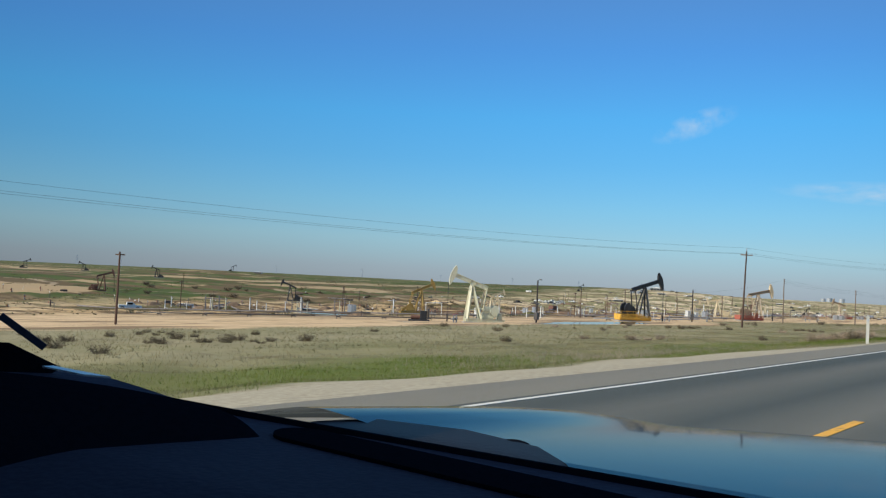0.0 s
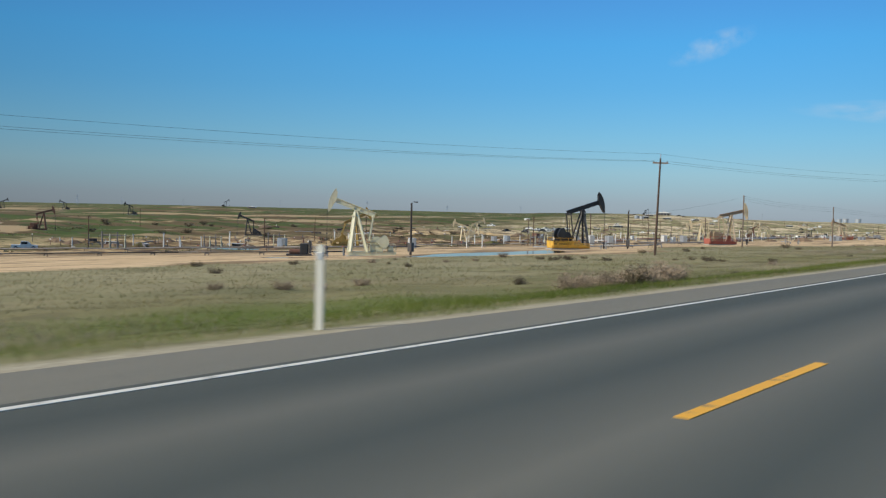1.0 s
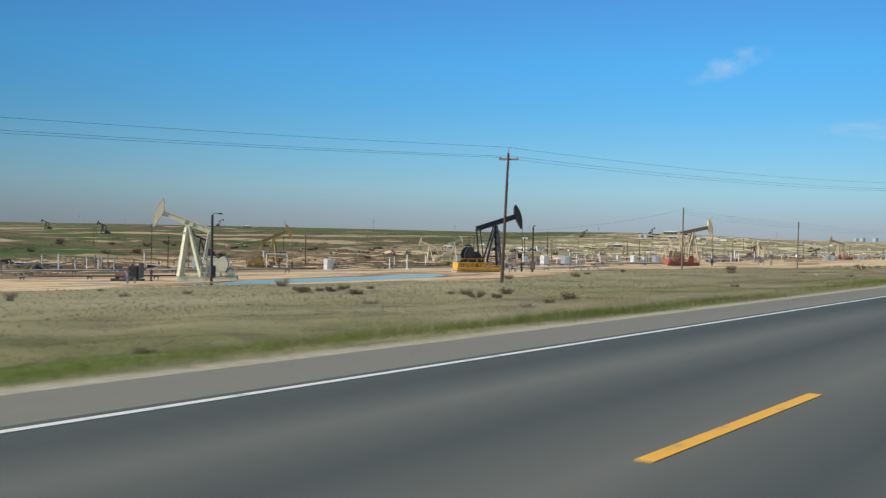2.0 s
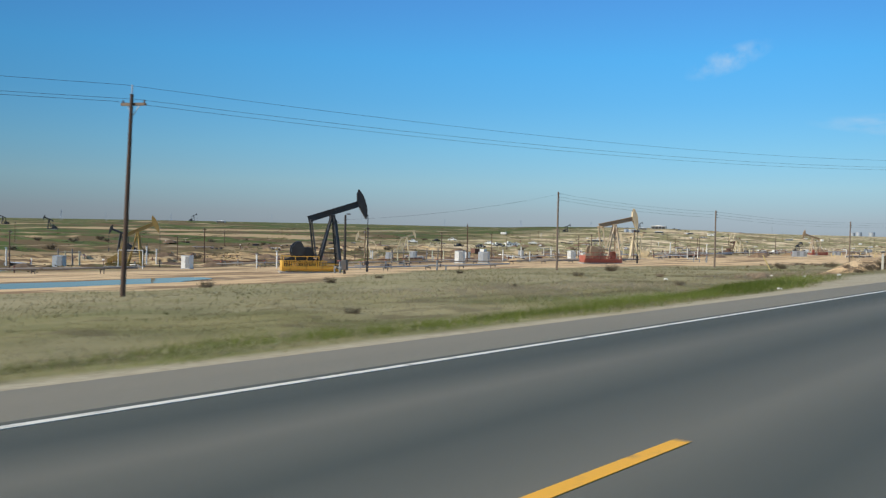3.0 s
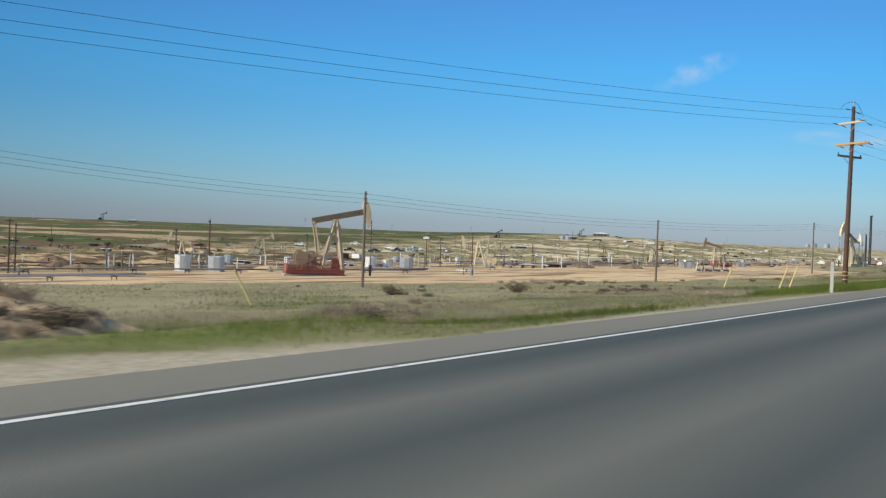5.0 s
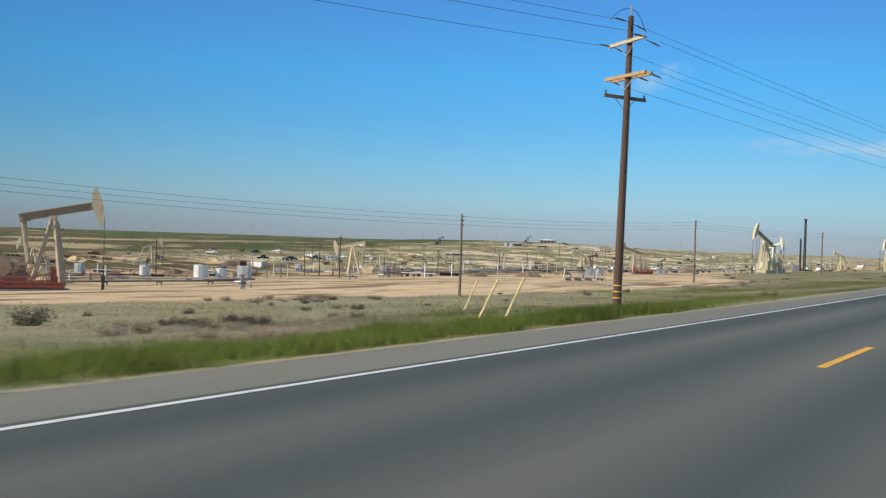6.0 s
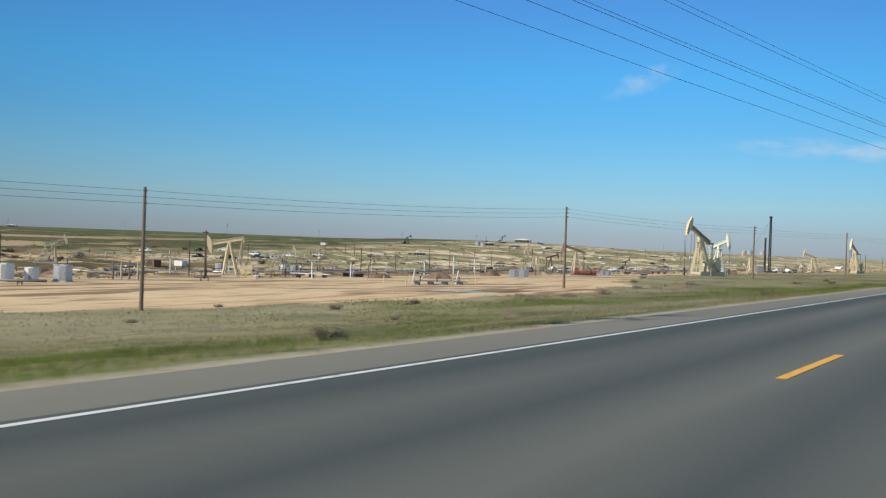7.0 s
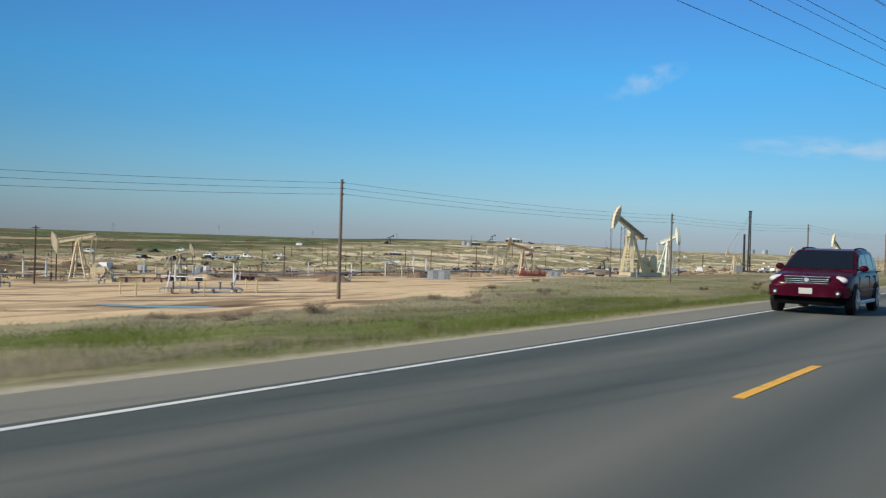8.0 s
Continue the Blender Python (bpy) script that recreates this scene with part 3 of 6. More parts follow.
# ---- pumpjacks ----
def pumpjack(frame_mat, skid_mat, beam_mat, label, tilt=12.0, crank=40.0, ladder=True, head_mat=None, weight_mat=None, panels=False, reach=3.75, rungs=6):
    """A beam pump, head towards +x, its post near the front end of the skid."""
    t = thing("pumpjack", label, "pumpjack", "pumpjacks in the oilfield")
    head_mat, weight_mat = head_mat or beam_mat, weight_mat or frame_mat
    front, rear, back = 0.72, -1.5, -2.35   # feet of the post, end of the beam
    bm = B()
    for y in (-0.85, 0.85):
        box(bm, (-2.15, y, 0.42), (6.2, 0.20, 0.46))
        for z in (0.20, 0.64):
            box(bm, (-2.15, y, z), (6.2, 0.34, 0.06))
    for x in (-5.1, -4.0, -2.9, -1.6, -0.3, 0.8):
        box(bm, (x, 0, 0.42), (0.2, 1.7, 0.4))
    part("skid", bm, skid_mat, t)
    part("foundation", box(B(), (-2.1, 0, 0.04), (6.7, 2.2, 0.16), bevel=0.03), CONCRETE, t)
    top = Vector((0, 0, 5.75))
    for x, w in ((front, 0.27 if rungs > 3 else 0.36), (rear, 0.20 if rungs > 3 else 0.28)):
        for y in (-0.95, 0.95):
            part("leg", beam(B(), (x, y, 0.62), (top.x + 0.12 * (1 if x > 0 else -1), y * 0.26, top.z), w, w), frame_mat, t)
    for k in range(rungs):
        f = 0.84 * (k + 1) / rungs
        w = 0.95 * (1 - f * 0.72)
        part("brace", beam(B(), (front * (1 - f), -w, 0.62 + f * 5.13), (front * (1 - f), w, 0.62 + f * 5.13), 0.09, 0.09), frame_mat, t)
    for f, g in ((0.0, 0.28), (0.28, 0.56), (0.56, 0.84)) if rungs > 3 else ():
        wf, wg = 0.95 * (1 - f * 0.72), 0.95 * (1 - g * 0.72)
        part("brace", beam(B(), (front * (1 - f), -wf, 0.62 + f * 5.13), (front * (1 - g), wg, 0.62 + g * 5.13), 0.07, 0.07), frame_mat, t)
    for f in (0.35, 0.7):
        w = 0.95 * (1 - f * 0.72)
        part("brace", beam(B(), (rear * (1 - f), -w, 0.62 + f * 5.13), (rear * (1 - f), w, 0.62 + f * 5.13), 0.09, 0.09), frame_mat, t)
    for s in (-1, 1):
        part("brace", beam(B(), (front * 0.72, s * 0.76, 2.05), (rear * 0.72, s * 0.76, 2.05), 0.09, 0.09), frame_mat, t)
    part("saddle_bearing", box(B(), (0, 0, 5.86), (0.55, 0.75, 0.36), bevel=0.05), frame_mat, t)
    # service platform under the saddle
    part("platform", box(B(), (0.1, 0, 5.28), (1.0, 1.1, 0.06)), frame_mat, t)
    a = Matrix.Translation((0, 0, 6.05)) @ Matrix.Rotation(radians(-tilt), 4, 'Y')
    bm = B()
    nose, end = reach - 0.75, back - 0.2
    box(bm, ((nose + end) / 2, 0, 0.28), (nose - end, 0.20, 0.56))
    edges = B()
    for z in (0.0, 0.56):
        box(edges, ((nose + end) / 2, 0, z), (nose - end, 0.42, 0.08))
    for x in (-0.45, 0.45):
        box(bm, (x, 0, 0.28), (0.05, 0.40, 0.5))
    bmesh.ops.transform(bm, matrix=a, verts=bm.verts[:])
    walking = part("walking_beam", bm, beam_mat, t)
    # pale flanges on a darker web paint lit edges on a shaded beam
    bmesh.ops.transform(edges, matrix=a, verts=edges.verts[:])
    part("beam_flange", edges, beam_mat if rungs > 3 else head_mat, walking)
    arc = [(reach * math.cos(radians(d)), reach * math.sin(radians(d)) + 0.28) for d in range(23, -31, -3)]
    inner = [(reach - 0.55, -1.35), (reach - 0.72, -0.5), (reach - 0.85, 0.1), (reach - 0.85, 0.6), (reach - 0.62, 1.35)]
    bm = B()
    for y in (-0.22, 0.22):
        plate(bm, arc + inner, y - 0.025, y + 0.025)
    plate(bm, arc + [(x - 0.07, z) for x, z in reversed(arc)], -0.26, 0.26)
    plate(bm, [(x + 0.04, z) for x, z in inner] + [(x, z) for x, z in reversed(inner)], -0.2, 0.2)
    bmesh.ops.transform(bm, matrix=a, verts=bm.verts[:])
    part("horse_head", bm, head_mat, t)
    tail = a @ Vector((back, 0, 0.05))
    gear = Vector((-2.7, 0, 2.05))
    bm = B()
    box(bm, (-2.7, 0, 1.05), (1.7, 1.1, 0.8), bevel=0.06)
    plate(bm, [(-3.45, 1.45), (-1.95, 1.45), (-1.95, 2.2), (-2.25, 2.62), (-3.0, 2.62), (-3.45, 2.2)], -0.42, 0.42)
    rod(bm, (-2.7, -0.72, 2.05), (-2.7, 0.72, 2.05), 0.24, n=12)
    part("gearbox", bm, weight_mat, t)
    way = Vector((math.cos(radians(crank)), 0, math.sin(radians(crank))))
    across = Vector((-way.z, 0, way.x))
    pin = gear + way * 0.95
    for s in (-1, 1):
        bm = beam(B(), pin + way * 0.15 + Vector((0, s * 0.72, 0)), gear - way * 1.5 + Vector((0, s * 0.72, 0)), 0.2, 0.34)
        part("crank", bm, weight_mat, t)
        # a heavy wedge with a rounded outer edge
        ring = [gear - way * 0.25 + across * 0.30, gear - way * 0.25 - across * 0.30]
        ring += [gear - way * (0.75 + 0.85 * math.cos(radians(d))) + across * 0.98 * math.sin(radians(d)) for d in range(-75, 76, 15)]
        ring = [(p.x, p.z) for p in ring]
        part("counterweight", plate(B(), ring, s * 0.78 - 0.17, s * 0.78 + 0.17), weight_mat, t)
        part("pitman_arm", beam(B(), pin + Vector((0, s * 0.97, 0)), tail + Vector((0, s * 0.8, 0)), 0.15, 0.15), frame_mat, t)
    part("equalizer", box(B(), tail, (0.26, 1.9, 0.26), bevel=0.03), beam_mat, t)
    bm = B()
    box(bm, (-4.55, 0.1, 1.0), (0.75, 0.8, 0.7), bevel=0.08)
    rod(bm, (-4.55, -0.4, 1.05), (-4.55, 0.6, 1.05), 0.36, n=14)
    part("motor", bm, weight_mat, t)
    bm = plate(B(), [(-4.95, 0.75), (-4.95, 1.4), (-4.4, 1.6), (-2.9, 2.55), (-2.45, 2.4), (-2.3, 1.9), (-2.5, 1.5)], -0.72, -0.55)
    part("belt_guard", bm, frame_mat, t)
    if skid_mat == RED:
        part("control_box", box(B(), (0.2, 0.95, 1.25), (0.8, 0.6, 1.2), bevel=0.04), skid_mat, t)
    if skid_mat == RED or panels:
        for s in (-1, 1):
            for x in (-4.4, -2.9, -1.4, 0.1):
                if panels:
                    high = 1.24 if x < -1 else 0.92   # sheet kick-plate, bars and a stout rail
                    bm = box(B(), (x, s * 1.22, 0.56), (1.44, 0.04, 0.24))
                    panel = part("guard_panel", bm, skid_mat, t)
                    for k in range(9):
                        part("bar", beam(B(), (x - 0.68 + 0.17 * k, s * 1.22, 0.66), (x - 0.68 + 0.17 * k, s * 1.22, high), 0.085, 0.05), skid_mat, panel)
                    part("top_rail", beam(B(), (x - 0.72, s * 1.22, high), (x + 0.72, s * 1.22, high), 0.10, 0.07), skid_mat, panel)
                else:   # an open mesh of bars
                    bm = B()
                    for k in range(7):
                        beam(bm, (x - 0.66 + 0.22 * k, s * 1.22, 0.3), (x - 0.66 + 0.22 * k, s * 1.22, 1.15), 0.05, 0.05)
                    for z in (0.35, 0.72, 1.12):
                        beam(bm, (x - 0.7, s * 1.22, z), (x + 0.7, s * 1.22, z), 0.06, 0.06)
                    part("guard_mesh", bm, skid_mat, t)
        part("guard_panel", box(B(), (-5.2, 0, 0.85), (0.05, 2.3, 0.8), bevel=0.01), skid_mat, t)
    if ladder:
        bm = B()
        p, q = Vector((1.1, 0.0, 0.4)), Vector((0.40, 0.0, 5.5))
        for s in (-0.24, 0.24):
            rod(bm, p + Vector((0, s, 0)), q + Vector((0, s, 0)), 0.045, n=5)
        for k in range(14):
            c = p.lerp(q, (k + 0.5) / 14)
            rod(bm, c + Vector((0, -0.24, 0)), c + Vector((0, 0.24, 0)), 0.03, n=5)
        part("ladder", bm, frame_mat, t)
    well = reach + 0.02
    low = 2.4 + 1.6 * math.sin(radians(tilt))
    for s in (-0.12, 0.12):
        part("bridle_cable", rod(B(), (well, s, 6.1), (well, s * 0.6, low), 0.022, n=5), WIRE, t)
    part("carrier_bar", box(B(), (well, 0, low), (0.16, 0.42, 0.16)), STEEL, t)
    bm = B()
    rod(bm, (well, 0, 0.02), (well, 0, 0.9), 0.13, n=10)
    rod(bm, (well, 0, 0.9), (well, 0, 1.25), 0.18, n=10)
    rod(bm, (well, 0, 1.2), (well, 0, low), 0.035, n=6)
    rod(bm, (well, -0.7, 0.65), (well, 0.5, 0.65), 0.07, n=8)
    part("wellhead", bm, STEEL, t)
    for y in (-1.15, 1.15):
        for x in (-5.1, -3.9, -2.7, -1.5):
            part("rail_post", rod(B(), (x, y, 0.3), (x, y, 1.75), 0.03, n=5), skid_mat, t)
        for z in (1.05, 1.7):
            part("guard_rail", rod(B(), (-5.1, y, z), (-1.5, y, z), 0.03, n=5), skid_mat, t)
    return t


def stand(ob, x, y, turn=0.0, sink=0.0, scale=1.0):
    """Sets a thing on the ground at (x, y), turned by degrees."""
    ob.scale = (scale,) * 3
    ob.matrix_basis = pose(x, y, float(land(x, y)) - sink, 0, 0, turn) @ Matrix.Diagonal((scale, scale, scale, 1))
    return ob


def copy_on(ob, x, y, turn=0.0, sink=0.0, scale=1.0):
    kept = ob.matrix_basis.copy()
    ob.matrix_basis = pose(0, 0, 0)
    c = copy_thing(ob, pose(0, 0, 0))
    ob.matrix_basis = kept
    return stand(c, x, y, turn, sink, scale)


stand(pumpjack(CREAM, CREAM, CREAM, "pale cream pumpjack with a ladder standing beside a puddle", 20, 8, rungs=3), -83.6, 121.6, 226)
stand(pumpjack(BLACK, YELLOW, BLACK, "black pumpjack on a bright yellow skid with guard rail", 18, -18, panels=True, weight_mat=BLACK), -73.9, 164.7, 54, 0, 1.06)
stand(pumpjack(DUN, RED, UMBERSHADE, "brown and sand pumpjack on a faded red skid", 12, 12, head_mat=SAND, weight_mat=UMBERSHADE, reach=3.9), -73.0, 228.4, 52, 0, 1.06)
stand(pumpjack(OCHRE, OCHRE, OCHRE, "ochre yellow pumpjack with weathered paint beyond the dirt pad", 24, 100), -143.6, 186.5, 50)
pj_dark = stand(pumpjack(BLACK, STEEL, BLACK, "black pumpjack far out in the field", 22, 60, False), -268, 263, 222)
pj_rust = stand(pumpjack(RUST, RUST, RUST, "rust-red pumpjack far out in the field", 16, 20, False), -303, 203, 50)
pj_sand = stand(pumpjack(SAND, SAND, SAND, "sand-coloured pumpjack with its head low over the well", 18, 160, False), -203, 309, 222)
tagged(stand(pumpjack(SAND, SAND, SAND, "sand-yellow pumpjack with its beam tipped head-down", -11, 30), -117.4, 322.8, 214))
pj_big = stand(pumpjack(BUFF, BUFF, UMBERSHADE, "tall buff-yellow pumpjack with a sand head beyond the verge", 26, 5, head_mat=SAND, weight_mat=BUFF, rungs=2), -46.8, 354.4, 252, 0, 1.0)
stand(pumpjack(PALE, CREAM, PALE, "pale green pumpjack with its beam tipped up", 14, 10, weight_mat=PALE), -53.6, 386.8, 320, 0, 0.92)
copy_on(pj_big, -44.8, 476.0, 262)
copy_on(pj_sand, -79.4, 590, 228)
stand(pumpjack(DUN, RED, UMBERSHADE, "rust and sand pumpjack on a red skid", 16, 80, False), -100.7, 424, 225)
copy_on(pj_sand, -160.5, 515, 230)
copy_on(pj_dark, -166.7, 618, 40, 0, 0.6)
copy_on(pj_sand, -172, 540, 225)
copy_on(pj_sand, -243, 375, 45)
for x, y, turn in ((-437, 824, 50), (-476, 1046, 40), (-640, 365, 60), (-640, 410, 230), (-470, 350, 220), (-735, 640, 50)):
    copy_on(pj_dark, x, y, turn, 0, 0.85)
copy_on(pj_sand, -107, 606, 225)
copy_on(pj_rust, -196, 600, 40)
copy_on(pj_sand, -140.5, 361, 40, 0, 0.75)


# ---- poles and lines ----
def pole(label, tall, r0, r1, wood, arms=(), cap=False, bands=()):
    """A wooden pole; arms: (height, half length, turn, wood, insulators)."""
    t = thing("utility_pole", label, "utility pole", "poles along the field")
    part("pole_shaft", rod(B(), (0, 0, -0.4), (0, 0, tall), r0, r1, 12), wood, t, smooth=False)
    for h, half, turn, w, pins in arms:
        r = Matrix.Rotation(radians(turn), 4, 'Z')
        bm = B()
        box(bm, (0, r1 + 0.05, h), (half * 2, 0.10, 0.13))
        bmesh.ops.transform(bm, matrix=r, verts=bm.verts[:])
        arm = part("crossarm", bm, w, t)
        for x in pins:
            bm = B()
            for k in range(3):
                rod(bm, (x, r1 + 0.05, h + 0.07 + 0.05 * k), (x, r1 + 0.05, h + 0.11 + 0.05 * k), 0.055 - 0.008 * k, 0.03, 8)
            bmesh.ops.transform(bm, matrix=r, verts=bm.verts[:])
            part("insulator", bm, PORCELAIN, arm)
        bm = B()
        for s in (-1, 1):
            beam(bm, (s * half * 0.55, r1 + 0.05, h), (0, r1 + 0.02, h - 0.55), 0.03, 0.03)
        bmesh.ops.transform(bm, matrix=r, verts=bm.verts[:])
        part("arm_brace", bm, GALV, t)
    for z in bands:
        part("reflective_band", rod(B(), (0, 0, z), (0, 0, z + 0.045), r0 + 0.012, n=12), YELLOW, t)
    if cap:
        part("pole_top_pin", rod(B(), (0, 0, tall), (0, 0, tall + 0.45), 0.04, n=6), GALV, t)
    return t


big = pole("tall brown creosoted power pole with crossarms and yellow bands", 12.05, 0.18, 0.115, POLEWOOD,
           [(10.97, 1.10, 152, OLDARM, ()), (9.57, 1.14, 157.5, ARMWOOD, ()), (8.73, 0.97, 54.5, OLDPOLE, (-0.9, 0.9))], True, (0.55, 0.80, 1.05))
stand(big, -15.25, 215.5)
big.matrix_basis = big.matrix_basis @ Matrix.Rotation(radians(-2.5), 4, 'X')   # leans away from its guys
bm = B()
box(bm, (0, -0.17, 9.57), (2.28, 0.10, 0.14))
bmesh.ops.transform(bm, matrix=Matrix.Rotation(radians(157.5), 4, 'Z'), verts=bm.verts[:])
part("crossarm", bm, ARMWOOD, big)
LOOP = [(-0.85, 11.85), (-0.7, 12.08), (-0.5, 12.25), (-0.25, 12.36), (0.0, 12.36), (0.22, 12.22), (0.38, 11.98), (0.5, 11.7), (0.62, 11.4)]
bm = tube(B(), [(x, 0, z) for x, z in LOOP], 0.014, 5)
bmesh.ops.transform(bm, matrix=Matrix.Rotation(radians(23), 4, 'Z'), verts=bm.verts[:])
part("jumper_wire", bm, WIRE, big)


def tip(h, half, turn):
    return Vector((half * math.cos(radians(turn)), half * math.sin(radians(turn)), h))


def dead_end(p, towards, length=0.95):
    """A string of small insulator discs from an arm to its wire; gives the wire's end."""
    q = p + Vector(towards).normalized() * length
    bm = rod(B(), p, q, 0.016, n=5)
    for k in range(6):
        c = p.lerp(q, 0.35 + 0.1 * k)
        rod(bm, c, p.lerp(q, 0.40 + 0.1 * k), 0.04, 0.022, 8)
    part("insulator_string", bm, PORCELAIN, big)
    return tuple(q)


BACK, ONWARD = (-23.2, -100.0, -6.5), (42.8, 201.5, -10.0)
BACK_ENDS = [dead_end(p, BACK) for p in (tip(10.97, 1.05, 152), tip(10.97, 1.05, -28), tip(11.8, 0.13, 250))]
ON_ENDS = [dead_end(p, ONWARD) for p in (tip(11.76, 0.13, 70), tip(10.86, 1.05, -28), tip(10.97, 1.05, 152), tip(9.57, 1.1, -22.5), tip(9.55, 0.4, -22.5), tip(9.57, 1.1, 157.5))]

arm_pole = pole("slim dark brown power pole with one crossarm", 9.5, 0.13, 0.08, TARBROWN, [(9.05, 0.75, 13, OLDPOLE, (-0.65, 0.65))], True)
stand(arm_pole, -39.0, 116.2)
arm_pole.matrix_basis = arm_pole.matrix_basis @ Matrix.Rotation(radians(1.8), 4, (-0.8, 0.6, 0))   # leans with the road
copy_on(arm_pole, -62, 16)
copy_on(arm_pole, 27.2, 417.7)
LINE_POLES = [(-51.4, 175.3, 8.2), (-44.8, 201.1, 6.95), (-40.2, 242.4, 6.5), (-34.9, 281.9, 6.9), (-30.6, 324.6, 6.4), (-27.5, 366, 6.8), (-24.5, 408, 6.8), (-22, 450, 7)]
tops = []
for x, y, tall in LINE_POLES:
    p = stand(pole("plain weathered wooden line pole in the verge", tall, 0.115, 0.08, OLDPOLE), x, y)
    for k in range(3):
        part("side_insulator", rod(B(), (0.1, -0.1, tall - 0.2 - 0.33 * k), (0.26, -0.1, tall - 0.2 - 0.33 * k), 0.04, n=6), PORCELAIN, p)
    tops.append(Vector((x, y, float(land(x, y)) + tall)))
well_pole = pole("thin dark well-site pole with a meter box at its foot", 5.7, 0.13, 0.10, TARRED)
part("meter_box", box(B(), (0, 0, 0.85), (0.55, 0.5, 1.0), bevel=0.03), STEEL, well_pole)
bm = tube(B(), [(0, 0, 5.6), (0.0, 0.12, 5.78), (0.0, 0.4, 5.86), (0.0, 0.7, 5.84)], 0.025, 6)
box(bm, (0.0, 0.8, 5.82), (0.2, 0.42, 0.12), bevel=0.03)
part("lamp_arm", bm, STEEL, well_pole)
stand(well_pole, -65.1, 110.4)
copy_on(well_pole, -59.5, 152.0, 20, 0, 0.93)
thin_pole = pole("thin wooden pole far out in the field", 7.5, 0.13, 0.09, POLEWOOD, [(7.2, 0.5, 40, OLDPOLE, ())])
stand(thin_pole, -84.1, 58.1)
for x, y in ((-191, 150), (-220, 250), (-154, 169), (-121, 243.6), (-149, 301), (-115, 214), (-174, 224), (-112, 211.5), (-116.5, 246.5),
             (-142, 336), (-137.6, 336), (-237, 517), (-195, 477), (-182, 492), (-205, 561), (-178, 585), (-112, 312.6), (-211, 455),
             (-149, 399), (-136, 411), (-171, 491), (-114, 426), (-327, 594), (-300, 330), (-330, 260), (-260, 470), (-150, 700), (-90, 640), (-70, 700), (-60, 560)):
    copy_on(thin_pole, x, y, (x * 7) % 90, 0, 0.85 + 0.25 * ((x * 13 + y) % 7) / 7)


def span(p, q, sag, r=0.0075, steps=18):
    bm = B()
    p, q = Vector(p), Vector(q)
    side = (q - p).cross(Vector((0, 0, 1))).normalized() * r
    rings = []
    for k in range(steps + 1):
        f = k / steps
        c = p.lerp(q, f) - Vector((0, 0, 4 * sag * f * (1 - f)))
        rings.append([bm.verts.new(c + v) for v in (side, Vector((0, 0, r)), -side, Vector((0, 0, -r)))])
    for a, b in zip(rings, rings[1:]):
        for i in range(4):
            bm.faces.new((a[i], a[(i + 1) % 4], b[(i + 1) % 4], b[i]))
    return bm


def line(name, label, spans):
    t = thing(name, label, "power line", "overhead wires")
    for p, q, sag in spans:
        part("wire", span(p, q, sag), WIRE, t)
    return t


def up(x, y, h):
    return Vector((x, y, float(land(x, y)) + h))


def wires(a, b, offsets_a, offsets_b, sag):
    return [(up(a[0] + da[0], a[1] + da[1], da[2]), up(b[0] + db[0], b[1] + db[1], db[2]), sag) for da, db in zip(offsets_a, offsets_b)]


ARM = [(-0.63, -0.15, 9.2), (0.63, 0.15, 9.2), (0, 0, 9.92)]
FAR_ARM = [(0, 0, 9.92), (-0.1, 0, 9.8), (0.1, 0, 9.6), (0.63, 0, 9.5), (-0.4, 0, 9.4), (0.4, 0, 9.2)]
line("power_line", "three thin overhead wires between wooden poles", wires((-62, 16), (-39.0, 116.2), ARM, ARM, 0.9))
line("power_line", "three thin overhead wires between wooden poles", wires((-39.0, 116.2), (-15.25, 215.98), ARM, BACK_ENDS, 1.3))
line("power_line", "bundle of overhead wires crossing above the road", wires((-15.25, 215.98), (27.2, 417.7), ON_ENDS, FAR_ARM, 2.5))
for a, b in zip(tops, tops[1:]):
    o = Vector((0.25, -0.1, 0))
    line("power_line", "three thin wires strung between plain line poles", [(a + o - Vector((0, 0, h)), b + o - Vector((0, 0, h)), 0.28) for h in (0.2, 0.53, 0.86)])
line("power_line", "single slack service wire to a well-site pole", [(tops[0] - Vector((0, 0, 0.25)), up(-59.5, 152.0, 4.9), 0.45)])

# slanting guy guards at the foot of the tall pole
for bx, by, tx, ty in ((-17.45, 208.4, -17.15, 209.25), (-17.35, 210.2, -17.05, 211.0), (-24.4, 218.4, -24.1, 219.1), (-29.5, 176.7, -30.1, 176.2)):
    t = thing("guy_guard", "slanting yellow plastic guy-wire guard in the grass", "guy guard", "guards on the pole's guys")
    z0 = float(land(bx, by))
    d = Vector((tx - bx, ty - by, 1.45))
    part("sleeve", rod(B(), (0, 0, -0.05), d, 0.045, n=8), SANDYELLOW, t)
    part("cap", rod(B(), d, d * 1.02, 0.055, 0.03, 8), SANDYELLOW, t)
    t.matrix_basis = pose(bx, by, z0)


# ---- delineator posts ----
def delineator():
    t = thing("delineator_post", "white plastic roadside delineator post standing in the gravel", "delineator post", "posts along the shoulder")
    bm = plate(B(), [(-0.055, -0.2), (0.055, -0.2), (0.055, 1.02), (0.035, 1.06), (-0.035, 1.06), (-0.055, 1.02)], -0.015, 0.015)
    part("post_blade", bm, POSTWHITE, t)
    part("reflector", box(B(), (0, -0.02, 0.92), (0.075, 0.008, 0.09), bevel=0.003), GALV, t)
    return t


dp = stand(delineator(), -8.2, 39.0, 10)
copy_on(dp, -8.3, 183.8, 15)
copy_on(dp, -12.1, 142.7, 5, 0, 0.9)
copy_on(dp, -8.2, 330, 5)


